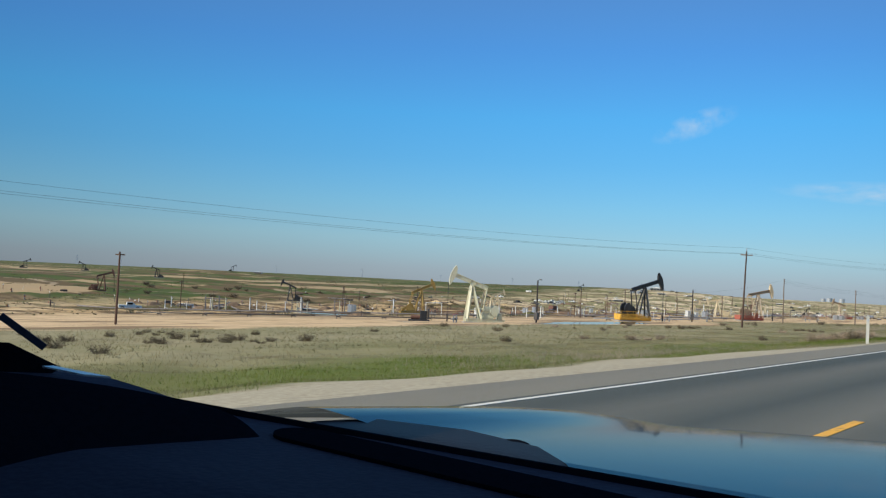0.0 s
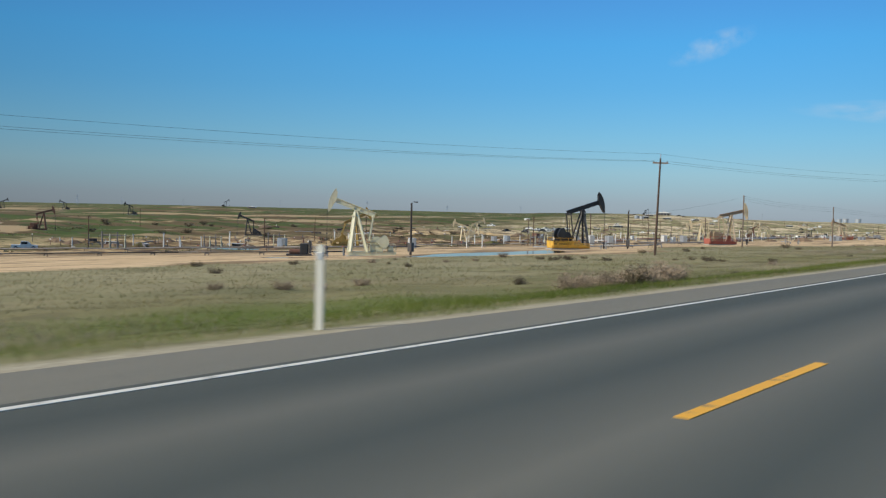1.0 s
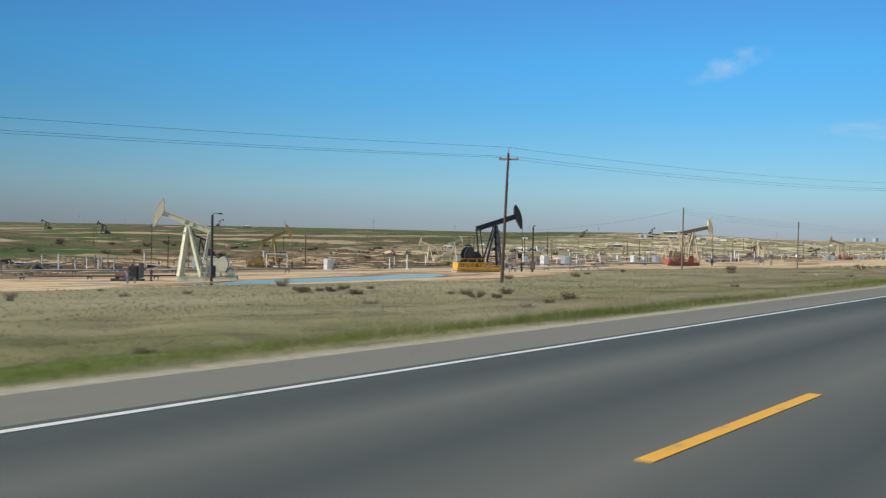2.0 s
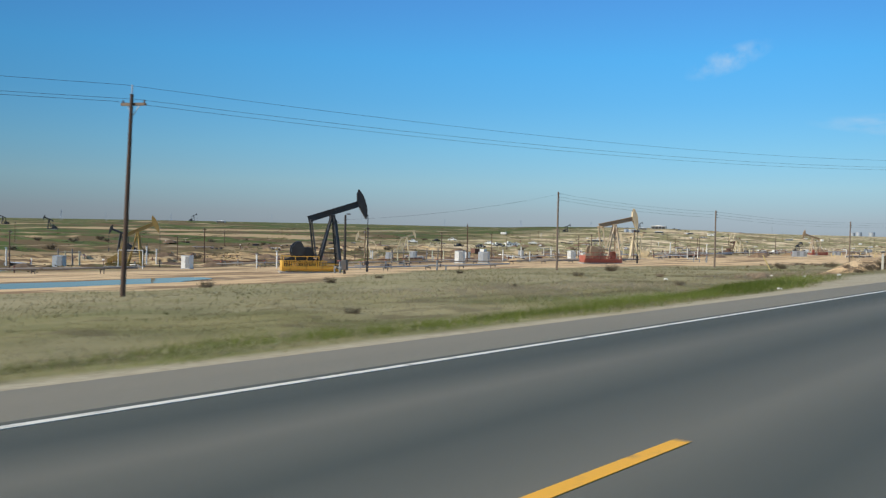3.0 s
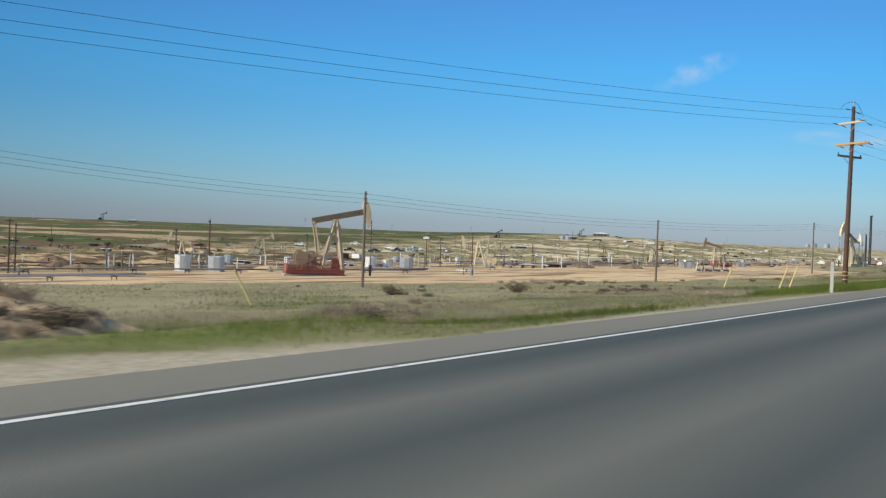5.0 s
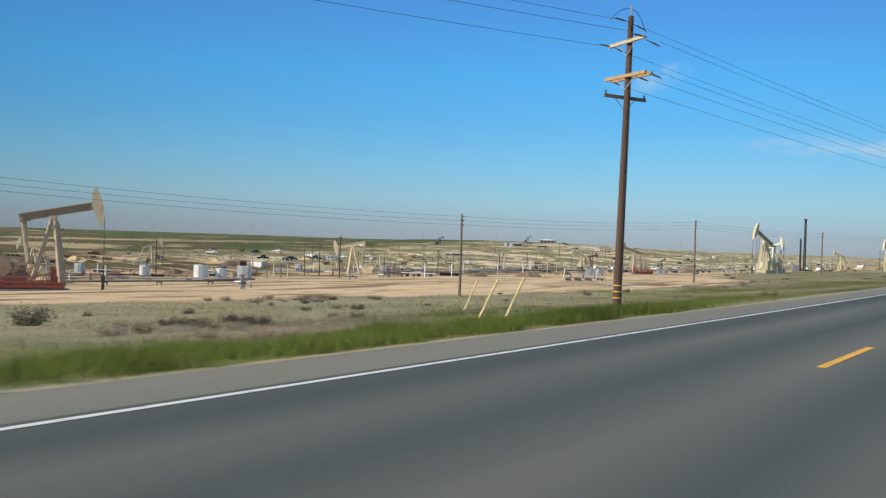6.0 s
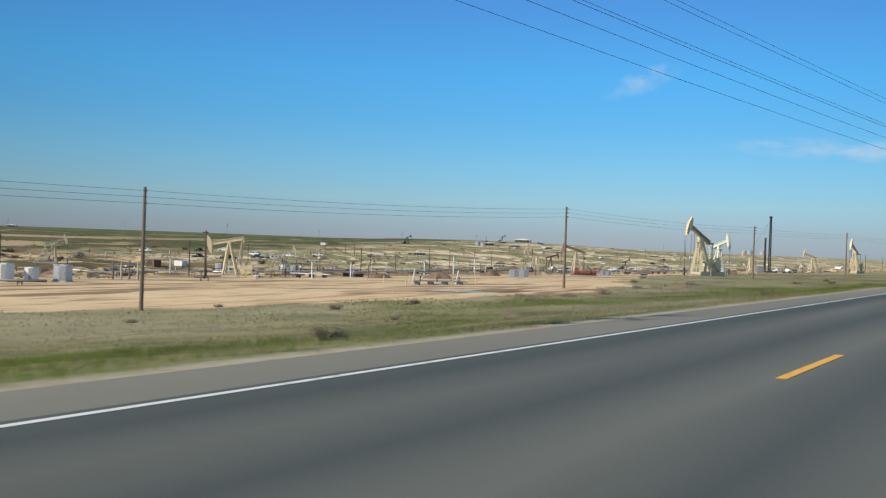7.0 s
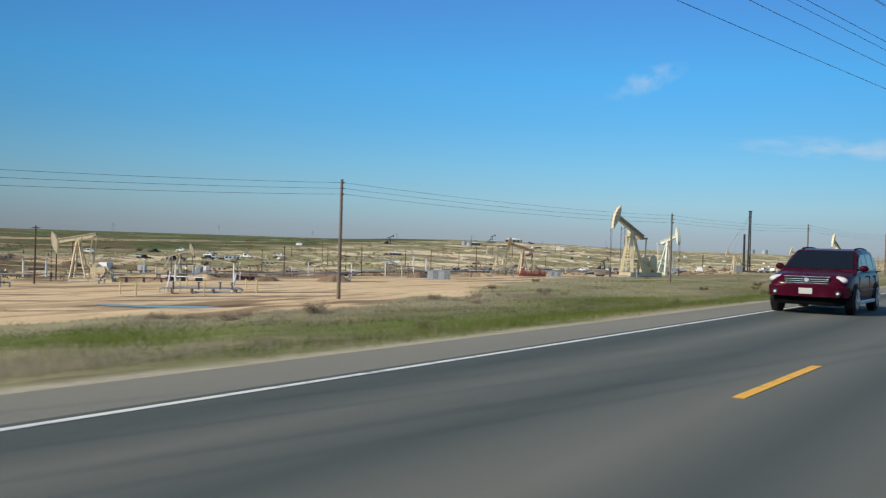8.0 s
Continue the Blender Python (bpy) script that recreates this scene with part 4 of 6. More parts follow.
# ---- well-site equipment ----
def cabinet(label, w, d, h, body=WHITE):
    t = thing("equipment_cabinet", label, "cabinet", "cabinets in the oilfield")
    part("body", box(B(), (0, 0, h / 2 + 0.12), (w, d, h), bevel=0.02), body, t)
    part("roof_cap", box(B(), (0, 0, h + 0.15), (w + 0.12, d + 0.12, 0.07), bevel=0.015), GALV, t)
    k = max(1, round(w / 0.9))
    for j in range(k):
        door = part("door", box(B(), (-w / 2 + (j + 0.5) * w / k, -d / 2 - 0.015, h / 2 + 0.12), (w / k - 0.07, 0.03, h - 0.18), bevel=0.008), GREY if j % 2 else body, t)
        part("handle", box(B(), (-w / 2 + (j + 0.82) * w / k, -d / 2 - 0.045, h / 2 + 0.1), (0.04, 0.03, 0.22)), STEEL, door)
    part("plinth", box(B(), (0, 0, 0.05), (w + 0.25, d + 0.25, 0.16)), CONCRETE, t)
    return t


cab_tall = stand(cabinet("white steel switchgear cabinet on a concrete plinth", 1.7, 1.5, 2.3), -111.6, 237.6, 20)
cab_wide = stand(cabinet("long pale grey steel equipment cabinet on a plinth", 3.8, 1.4, 1.5, GALV), -88.9, 373, 30)
cab_vent = stand(cabinet("galvanised louvred transformer cabinet beside the pipes", 2.0, 1.4, 2.1, GALV), -108.2, 241, 20)
for x, y, turn, src, sc in ((-110.2, 278.0, 18, cab_tall, 0.95), (-108.6, 280.6, 18, cab_tall, 0.75), (-107, 284.0, 18, cab_vent, 0.95), (-163.7, 183.3, 30, cab_vent, 1.0),
                            (-92.2, 423, 30, cab_wide, 0.7), (-164.5, 310.5, 20, cab_tall, 0.9), (-182, 307, 20, cab_vent, 0.9), (-147, 371.6, 20, cab_vent, 0.9), (-211, 409, 20, cab_vent, 1.0),
                            (-120, 575, 30, cab_wide, 0.9), (-123.3, 182, 25, cab_tall, 0.85), (-174, 287, 25, cab_vent, 0.9), (-182, 406, 20, cab_tall, 0.9)):
    copy_on(src, x, y, turn, 0, sc)


PIPE = painted("weathered_pipe", (0.21, 0.195, 0.18), (0.12, 0.07, 0.045), 0.5, 0.6, 0.2)


def pipeline(label, pts, r=0.11, lift=0.55, material=GALV, gap=6.0, double=False):
    """A pipe on low stands along the plan points."""
    t = thing("pipeline", label, "pipeline", "pipelines over the dirt")
    for (x0, y0), (x1, y1) in zip(pts, pts[1:]):
        n = max(1, int(math.hypot(x1 - x0, y1 - y0) / gap))
        for o in ((0.0, 0.34) if double else (0.0,)):
            run = [(x0 + (x1 - x0) * k / n + o, y0 + (y1 - y0) * k / n) for k in range(n + 1)]
            part("pipe", tube(B(), [(x, y, float(land(x, y)) + lift) for x, y in run], r), material, t, smooth=True)
        for k in range(n):
            x, y = x0 + (x1 - x0) * (k + 0.5) / n, y0 + (y1 - y0) * (k + 0.5) / n
            z = float(land(x, y))
            bm = B()
            box(bm, (x - 0.3, y, z + lift / 2 - 0.1), (0.08, 0.08, lift))
            box(bm, (x + 0.5, y, z + lift / 2 - 0.1), (0.08, 0.08, lift))
            box(bm, (x + 0.1, y, z + lift - r - 0.05), (1.0, 0.12, 0.1))
            part("pipe_stand", bm, STEEL, t)
    return t


pipeline("twin grey pipes on low steel stands across the dirt", [(-176, 112), (-123, 143), (-104, 160)], 0.13, 0.7, PIPE, 7, True)
pipeline("dark pipe on low stands along the dirt pad", [(-128, 92), (-108, 112), (-92, 128)], 0.10, 0.45, STEEL, 6)
pipeline("grey pipes on low stands in front of the cabinets", [(-139, 200), (-121, 215), (-97, 240), (-86, 262)], 0.11, 0.55, PIPE, 6, True)
pipeline("rusty pipe on stands beyond the well", [(-185, 235), (-165, 262), (-140, 290)], 0.12, 0.6, RUST, 7)
pipeline("grey pipe running past the cabinets on stands", [(-140, 262), (-113, 267), (-93, 272)], 0.14, 0.5, PIPE, 6, True)
pipeline("pale pipe on stands across the far pad", [(-160, 320), (-140, 340), (-112, 380)], 0.12, 0.9, GALV, 7, True)
pipeline("rusty pipe on stands at the back of the pad", [(-170, 385), (-150, 402), (-120, 440)], 0.12, 0.8, RUST, 8)
pipeline("grey pipes on stands at the far wells", [(-172, 450), (-150, 480), (-110, 540)], 0.13, 0.8, GALV, 9, True)
pipeline("weathered pipes on stands at the far field edge", [(-236, 205), (-205, 172), (-170, 150)], 0.14, 0.8, PIPE, 9, True)
pipeline("grey pipe at the foot of the field", [(-90, 176), (-84, 190), (-80, 208)], 0.10, 0.5, GALV, 6, True)


def standpipe(label, tall, material=WHITE):
    t = thing("standpipe", label, "standpipe", "standpipes in the oilfield")
    part("riser", rod(B(), (0, 0, -0.1), (0, 0, tall), 0.12, n=10), material, t)
    part("cap", rod(B(), (0, 0, tall), (0, 0, tall + 0.12), 0.22, n=10), GALV, t)
    bm = B()
    rod(bm, (0, 0, 0.5), (0.9, 0, 0.5), 0.08, n=8)
    rod(bm, (0.9, 0, 0.5), (0.9, 0, 0.0), 0.08, n=8)
    part("branch_pipe", bm, GREY, t)
    return t


sp = stand(standpipe("white capped standpipe rising from the dirt", 2.7), -186.9, 171.6, 20)
for x, y, s in ((-175, 158.4, 1.2), (-166.7, 204, 1.3), (-194.8, 148.3, 0.9), (-205.6, 171.6, 1.1), (-104.9, 329.8, 1.0), (-108, 344, 1.0), (-170.5, 348, 1.4), (-156.4, 343.7, 1.2),
                (-181, 182, 1.3), (-159, 201, 1.1), (-145, 225, 0.9), (-152, 245, 1.0), (-110.8, 261.5, 0.8), (-157, 468, 1.6), (-195, 515, 2.0), (-152, 290, 1.0), (-130, 400, 1.0), (-126, 407, 1.1)):
    copy_on(sp, x, y, (x * 11) % 180, 0, s)


def valve(label):
    t = thing("valve_assembly", label, "valve", "valves at the wells")
    bm = B()
    rod(bm, (0, 0, -0.1), (0, 0, 1.1), 0.10, n=8)
    rod(bm, (-0.9, 0, 0.5), (0.9, 0, 0.5), 0.08, n=8)
    rod(bm, (0.9, 0, 0.5), (0.9, 0, -0.1), 0.08, n=8)
    part("body_pipe", bm, GREY, t)
    part("handwheel", rod(B(), (0, 0, 1.1), (0, 0, 1.15), 0.24, n=14), RED, t)
    part("flange", rod(B(), (0.32, 0, 0.5), (0.42, 0, 0.5), 0.17, n=12), STEEL, t)
    return t


vl = stand(valve("grey steel valve with red handwheel near the well"), -95, 191.7, 30)
for x, y in ((-93, 195), (-66, 158), (-64, 171), (-88, 124), (-80, 112), (-98, 205), (-62, 240), (-66, 244), (-99, 300), (-106, 318), (-96, 358), (-42, 345), (-46, 366), (-95, 410), (-150, 214), (-136, 181)):
    copy_on(vl, x, y, (y * 17) % 180, 0, 1.1)

# a dark pump unit on the dirt pad
t = thing("engine_skid", "dark oily engine unit on a skid by the pipes", "engine")
part("skid", box(B(), (0, 0, 0.12), (3.4, 1.4, 0.24)), STEEL, t)
part("engine_block", box(B(), (0.7, 0, 0.95), (1.1, 1.0, 1.45), bevel=0.1), BLACK, t)
part("radiator", box(B(), (1.5, 0, 1.2), (0.3, 1.1, 1.7), bevel=0.04), STEEL, t)
part("pump_body", rod(B(), (-1.3, 0, 0.55), (0.2, 0, 0.55), 0.35, n=12), RUST, t)
part("exhaust_pipe", rod(B(), (0.6, 0.2, 1.6), (0.6, 0.2, 2.4), 0.07, n=8), RUST, t)
stand(t, -93.0, 120.5, 40)


def manifold():
    """Yellow guard posts round a low set of pipes."""
    for x, y in ((-53.1, 280.8), (-49.3, 279.1), (-46.2, 282.0), (-47.1, 287.6), (-50.8, 290.2), (-56.0, 289.1), (-53.3, 286.1)):
        g = thing("bollard", "pale yellow steel guard post round the manifold", "bollard", "guard posts round the manifold")
        part("post", rod(B(), (0, 0, -0.2), (0, 0, 0.85), 0.055, n=10), SANDYELLOW, g)
        part("cap", rod(B(), (0, 0, 0.85), (0, 0, 0.90), 0.055, 0.03, 10), SANDYELLOW, g)
        stand(g, x, y)
    m = thing("pipe_manifold", "low manifold of grey pipes and white risers on dirt", "manifold")
    for k in range(4):
        y = -0.9 + 0.6 * k
        part("header_pipe", tube(B(), [(-3.6 + 0.4 * k, y, 0.0), (-3.6 + 0.4 * k, y, 0.38), (-3.4 + 0.4 * k, y, 0.45), (3.2, y, 0.45), (3.4, y, 0.38), (3.4, y, 0.0)], 0.055), GALV, m)
    for x in (-3.0, 2.6):
        part("riser", rod(B(), (x, 0.8, 0.0), (x + 0.3, 0.8, 1.75), 0.075, n=8), WHITE, m)
    for x in (-2.5, -0.4, 1.4, 2.4):
        part("valve_body", rod(B(), (x, -0.9, 0.35), (x, -0.9, 0.95), 0.07, n=8), STEEL, m)
        part("valve_wheel", rod(B(), (x, -0.9, 0.95), (x, -0.9, 0.99), 0.17, n=12), STEEL, m)
    for x in (-2.6, -0.9, 0.9, 2.8):
        part("support", box(B(), (x, 0, 0.18), (0.10, 2.2, 0.36)), STEEL, m)
    part("drip_tray", box(B(), (1.2, 0.5, 0.05), (3.6, 1.2, 0.10)), GALV, m)
    stand(m, -49.9, 285.2, 52, 0, 0.8)


manifold()

# white pipe frame by the ochre pump
t = thing("well_gantry", "white pipe frame standing over the wells", "gantry")
bm = B()
for x in (-1.9, 1.9):
    rod(bm, (x, 0, 0), (x, 0, 3.0), 0.07, n=8)
rod(bm, (-1.9, 0, 3.0), (1.9, 0, 3.0), 0.07, n=8)
part("frame_pipe", bm, WHITE, t)
stand(t, -133.5, 178.5, 48)


def pipe_frame(label, n, tall):
    """Risers in a row under one header."""
    t = thing("pipe_manifold", label, "manifold", "riser manifolds over the wells")
    for k in range(n):
        part("riser", rod(B(), (1.5 * k, 0, -0.1), (1.5 * k, 0, tall - 0.4 * (k % 2)), 0.13, n=8), CREAM if k % 2 else PIPE, t)
        part("elbow", tube(B(), [(1.5 * k, 0, tall * 0.5), (1.5 * k, 0.5, tall * 0.5), (1.5 * k, 0.7, tall * 0.4), (1.5 * k, 0.7, -0.1)], 0.09), PIPE, t)
    part("header", rod(B(), (-0.3, 0, tall * 0.8), (1.5 * n - 1.2, 0, tall * 0.8), 0.11, n=8), PIPE, t)
    return t


pf = stand(pipe_frame("row of tall pale risers under a header pipe", 4, 3.6), -167, 138, 40)
for x, y, turn, sc in ((-158, 156, 35, 0.8), (-176, 190, 45, 0.9), (-128, 236, 40, 0.8), (-140, 262, 50, 0.9), (-118, 300, 40, 0.8), (-132, 352, 60, 0.9), (-112, 392, 40, 0.8)):
    copy_on(pf, x, y, turn, 0, sc)


def rig():
    t = thing("service_rig", "tall dark well-service mast with lattice columns", "drilling rig")
    for x, tall, w in ((0, 18.3, 0.62), (-1.5, 11.6, 0.42)):
        bm = B()
        for sx in (-1, 1):
            for sy in (-1, 1):
                beam(bm, (x + sx * w / 2, sy * w / 2, 0.8), (x + sx * w / 2 * 0.7, sy * w / 2 * 0.7, tall), 0.16, 0.16)
        n = int(tall / 1.1)
        for k in range(n):
            z0, z1 = 0.8 + k * 1.1, 0.8 + (k + 1) * 1.1
            s = w / 2 * (1 - 0.3 * k / n)
            for sy in (-1, 1):
                beam(bm, (x - s, sy * s, z0), (x + s, sy * s, min(z1, tall)), 0.09, 0.09)
                beam(bm, (x - s, sy * s, z0), (x + s, sy * s, z0), 0.09, 0.09)
            for sx in (-1, 1):
                beam(bm, (x + sx * s, -s, z0), (x + sx * s, s, min(z1, tall)), 0.09, 0.09)
        part("mast_column", bm, BLACK, t)
    part("crown", box(B(), (0, 0, 18.4), (0.9, 0.9, 0.4), bevel=0.05), BLACK, t)
    part("rig_floor", box(B(), (0, 0, 0.6), (4.2, 3.2, 0.5)), STEEL, t)
    part("draw_works", box(B(), (-3.0, 0, 1.2), (2.2, 2.2, 2.2), bevel=0.1), GREY, t)
    bm = B()
    for s in (-1, 1):
        rod(bm, (0, 0, 17.5), (-9, s * 6, 0), 0.02, n=4)
    part("guy_wires", bm, WIRE, t)
    return t


stand(rig(), -78.2, 522.5, 30)
t = thing("lattice_mast", "slim grey lattice mast behind the pumpjack", "mast")
bm = B()
for sx in (-1, 1):
    for sy in (-1, 1):
        beam(bm, (sx * 0.28, sy * 0.28, 0), (sx * 0.24, sy * 0.24, 6.6), 0.06, 0.06)
for k in range(11):
    for sy in (-0.26, 0.26):
        beam(bm, (-0.26, sy, 0.6 * k), (0.26, sy, 0.6 * (k + 1)), 0.04, 0.04)
        beam(bm, (sy, -0.26, 0.6 * k), (sy, 0.26, 0.6 * (k + 1)), 0.04, 0.04)
part("lattice", bm, GREY, t)
part("foot_plate", box(B(), (0, 0, 0.03), (0.9, 0.9, 0.1), bevel=0.01), STEEL, t)
stand(t, -48.4, 355.6, 20)


def tank(label, r, h, material=GALV):
    t = thing("storage_tank", label, "tank", "storage tanks")
    part("shell", rod(B(), (0, 0, 0), (0, 0, h), r, n=28), material, t, smooth=False)
    part("roof", rod(B(), (0, 0, h), (0, 0, h + 0.5), r * 1.01, r * 0.1, 28), material, t)
    part("walkway_rail", rod(B(), (r * 0.9, 0, h), (r * 0.9, 0, h + 1.1), 0.06, n=6), STEEL, t)
    return t


tk = stand(tank("white cylindrical oil tank on the far plain", 5.5, 7.5), -590, 2500, 0, 0, 1.3)
for x, y, s in ((-622, 2510, 1.25), (-650, 2560, 1.1), (-420, 905, 0.4), (-412, 900, 0.4)):
    copy_on(tk, x, y, 0, 0, s)


def shed(label, w, d, h, wall, roof):
    t = thing("field_building", label, "building", "buildings on the far hill")
    part("wall", box(B(), (0, 0, h / 2), (w, d, h)), wall, t)
    part("roof", plate(B(), [(-w / 2 - 0.4, h), (w / 2 + 0.4, h), (w / 2 + 0.4, h + 0.15), (0, h + 0.2 + w * 0.06), (-w / 2 - 0.4, h + 0.15)], -d / 2 - 0.4, d / 2 + 0.4), roof, t)
    # black slabs stand in for the shade under the roof, bay by bay
    for k in range(4):
        part("door", box(B(), (w * (k - 1.5) / 4.5, -d / 2 - 0.03, h * 0.42), (w / 5.6, 0.08, h * 0.8)), BLACK, t)
    return t


sh = stand(shed("long white steel shed with dark bays on the hill", 24, 8, 4, GREY, WHITE), -331, 688, 35, 0, 0.32)
for x, y, turn, s in ((-421, 923, 40, 0.45), (-405, 945, 30, 0.35), (-720, 660, 30, 0.35), (-450, 1000, 30, 0.35), (-380, 960, 50, 0.3), (-300, 1010, 20, 0.3), (-200, 1120, 20, 0.3), (-460, 1060, 15, 0.7), (-340, 900, 10, 0.25)):
    copy_on(sh, x, y, turn, 0, s)


def pickup(label, paint):
    t = thing("pickup_truck", label, "truck", "trucks parked in the field")
    part("body", plate(B(), [(-2.6, 0.45), (2.6, 0.45), (2.65, 0.95), (1.3, 1.1), (0.6, 1.8), (-0.7, 1.85), (-0.85, 1.1), (-2.6, 1.1)], -0.9, 0.9), paint, t)
    bm = B()
    for y in (-0.905, 0.905):
        box(bm, (-0.05, y, 1.45), (1.2, 0.02, 0.45))
    part("window", bm, GLASS, t)
    for x in (-1.7, 1.7):
        for y in (-0.85, 0.85):
            w = part("wheel", rod(B(), (x, y - 0.13, 0.4), (x, y + 0.13, 0.4), 0.4, n=16), RUBBER, t)
            part("rim", rod(B(), (x, y - 0.14, 0.4), (x, y + 0.14, 0.4), 0.22, n=12), GALV, w)
    return t


pk = stand(pickup("white pickup truck parked in the far field", WHITE), -298, 534, 20)
pd = stand(pickup("dark pickup truck parked in the far field", BLACK), -294, 476, 70)
for x, y, turn, src in ((-296, 513, 50, pk), (-306, 520, 10, pk), (-349, 526, 80, pd), (-351, 544, 20, pk), (-322, 472, 30, pk), (-189, 134, 60, pk), (-290, 490, 30, pd), (-286, 483, 100, pd), (-285, 500, 10, pd), (-310, 545, 60, pk), (-303, 560, 30, pk)):
    copy_on(src, x, y, turn)


# far lattice pylons along the skyline
# steel colour lightened and blued to hold the haze of the distance
PYLONHAZE = painted("pale_tower_steel", (0.36, 0.42, 0.50), amount=0.0, rough=0.6)


def pylon():
    t = thing("transmission_tower", "faint grey lattice transmission tower on the far skyline", "pylon", "towers on the skyline")
    bm = B()
    for sx in (-1, 1):
        for sy in (-1, 1):
            beam(bm, (sx * 2.4, sy * 2.4, 0), (sx * 0.5, sy * 0.5, 24), 0.16, 0.16)
    for k in range(8):
        z, w = 3 * k, 2.4 - 1.9 * k / 8
        for s in (-1, 1):
            beam(bm, (-w, s * w, z), (w * 0.9, s * w * 0.9, z + 3), 0.1, 0.1)
            beam(bm, (s * w, -w, z), (s * w * 0.9, w * 0.9, z + 3), 0.1, 0.1)
    part("lattice", bm, PYLONHAZE, t)
    for z in (17, 20.5, 24):
        part("crossarm", beam(B(), (-4.5, 0, z), (4.5, 0, z), 0.3, 0.3), PYLONHAZE, t)
    return t


py_ = stand(pylon(), -1300, 900, 30, 0, 0.5)
for k in range(13):
    copy_on(py_, -1500 + 70 * k, 560 + 150 * k, 30 + 5 * k, 0, 0.5 + 0.08 * (k % 3))

# ---- puddles ----
def puddle(label, x, y, rx, ry, turn, level):
    bm = B()
    ring = []
    for k in range(40):
        a = k / 40 * 2 * math.pi
        f = 1 + 0.16 * math.sin(3 * a + x) + 0.10 * math.sin(5 * a + y) + 0.05 * math.sin(9 * a)
        u = Matrix.Rotation(radians(turn), 2) @ Vector((rx * f * math.cos(a), ry * f * math.sin(a)))
        ring.append((x + u.x, y + u.y))
    vs = [bm.verts.new((px, py, level)) for px, py in ring]
    lo = [bm.verts.new((px, py, level - 0.1)) for px, py in ring]
    bm.faces.new(vs)
    for k in range(40):
        bm.faces.new((vs[k], lo[k], lo[(k + 1) % 40], vs[(k + 1) % 40]))
    bmesh.ops.recalc_face_normals(bm, faces=bm.faces[:])
    return tagged(mesh_object("puddle", bm, WATER), label, "puddle", "puddles", "structure")


for pool in POOLS:
    puddle("shallow still puddle lying on the tan dirt", *pool)

# ---- small field equipment and heaps ----


def wellhead(label, body):
    t = thing("wellhead", label, "wellhead", "wellheads in the field")
    part("stem", rod(B(), (0, 0, -0.1), (0, 0, 1.5), 0.11, n=8), body, t)
    for z in (0.35, 0.75, 1.2):
        part("flange", rod(B(), (0, 0, z), (0, 0, z + 0.1), 0.23, n=10), STEEL, t)
    part("flow_line", tube(B(), [(0, 0, 0.95), (0.55, 0, 0.95), (0.75, 0, 0.75), (0.75, 0, -0.1)], 0.07), GREY, t)
    part("handwheel", rod(B(), (-0.42, 0, 0.95), (-0.36, 0, 0.95), 0.2, n=12), RED, t)
    return t


def pipe_rack(label, material):
    t = thing("pipe_rack", label, "pipe rack", "racks of spare pipe")
    for x in (-2.6, 0, 2.6):
        part("trestle", plate(B(), [(x - 0.06, -0.1), (x + 0.06, -0.1), (x + 0.06, 0.6), (x - 0.06, 0.6)], -0.9, 0.9), STEEL, t)
    for k in range(6):
        part("spare_pipe", rod(B(), (-3.6 + 0.2 * (k % 3), -0.75 + 0.3 * k, 0.68), (3.6 - 0.3 * (k % 2), -0.75 + 0.3 * k, 0.68), 0.075, n=7), material, t)
    return t


def container(label, material, w=6.0, h=2.5):
    """A ribbed steel box with doors at one end."""
    t = thing("storage_container", label, "container", "containers in the field")
    pts = []
    n = 24
    for k in range(n + 1):
        x = -w / 2 + w * k / n
        pts.append((x, 0.05 if k % 2 else 0.0))
    bm = B()
    lo = [bm.verts.new((x, -1.2 - d, 0.15)) for x, d in pts] + [bm.verts.new((x, 1.2 + d, 0.15)) for x, d in reversed(pts)]
    hi = [bm.verts.new((v.co.x, v.co.y, h)) for v in lo]
    bm.faces.new(lo[::-1])
    bm.faces.new(hi)
    for i in range(len(lo)):
        bm.faces.new((lo[i], lo[(i + 1) % len(lo)], hi[(i + 1) % len(lo)], hi[i]))
    part("body", bm, material, t)
    for s in (-1, 1):
        part("door", box(B(), (w / 2 + 0.03, s * 0.58, h / 2 + 0.08), (0.05, 1.1, h - 0.3), bevel=0.01), material, t)
        part("corner_post", box(B(), (-w / 2, s * 1.22, h / 2), (0.14, 0.14, h), bevel=0.02), STEEL, t)
    part("skid", box(B(), (0, 0, 0.08), (w, 2.2, 0.16)), STEEL, t)
    return t


def cabin(label, wall):
    t = thing("site_cabin", label, "cabin", "cabins in the field")
    part("wall", box(B(), (0, 0, 1.6), (8, 2.8, 2.4), bevel=0.04), wall, t)
    part("roof", box(B(), (0, 0, 2.86), (8.3, 3.1, 0.14), bevel=0.04), GALV, t)
    for x in (-2.8, -0.9, 2.9):
        part("window", box(B(), (x, -1.42, 1.8), (1.0, 0.06, 0.7), bevel=0.01), GLASS, t)
    part("door", box(B(), (1.2, -1.42, 1.4), (0.9, 0.06, 1.9), bevel=0.01), GREY, t)
    for x in (-3, 0, 3):
        part("pier", box(B(), (x, 0, 0.2), (0.4, 2.4, 0.45)), CONCRETE, t)
    return t


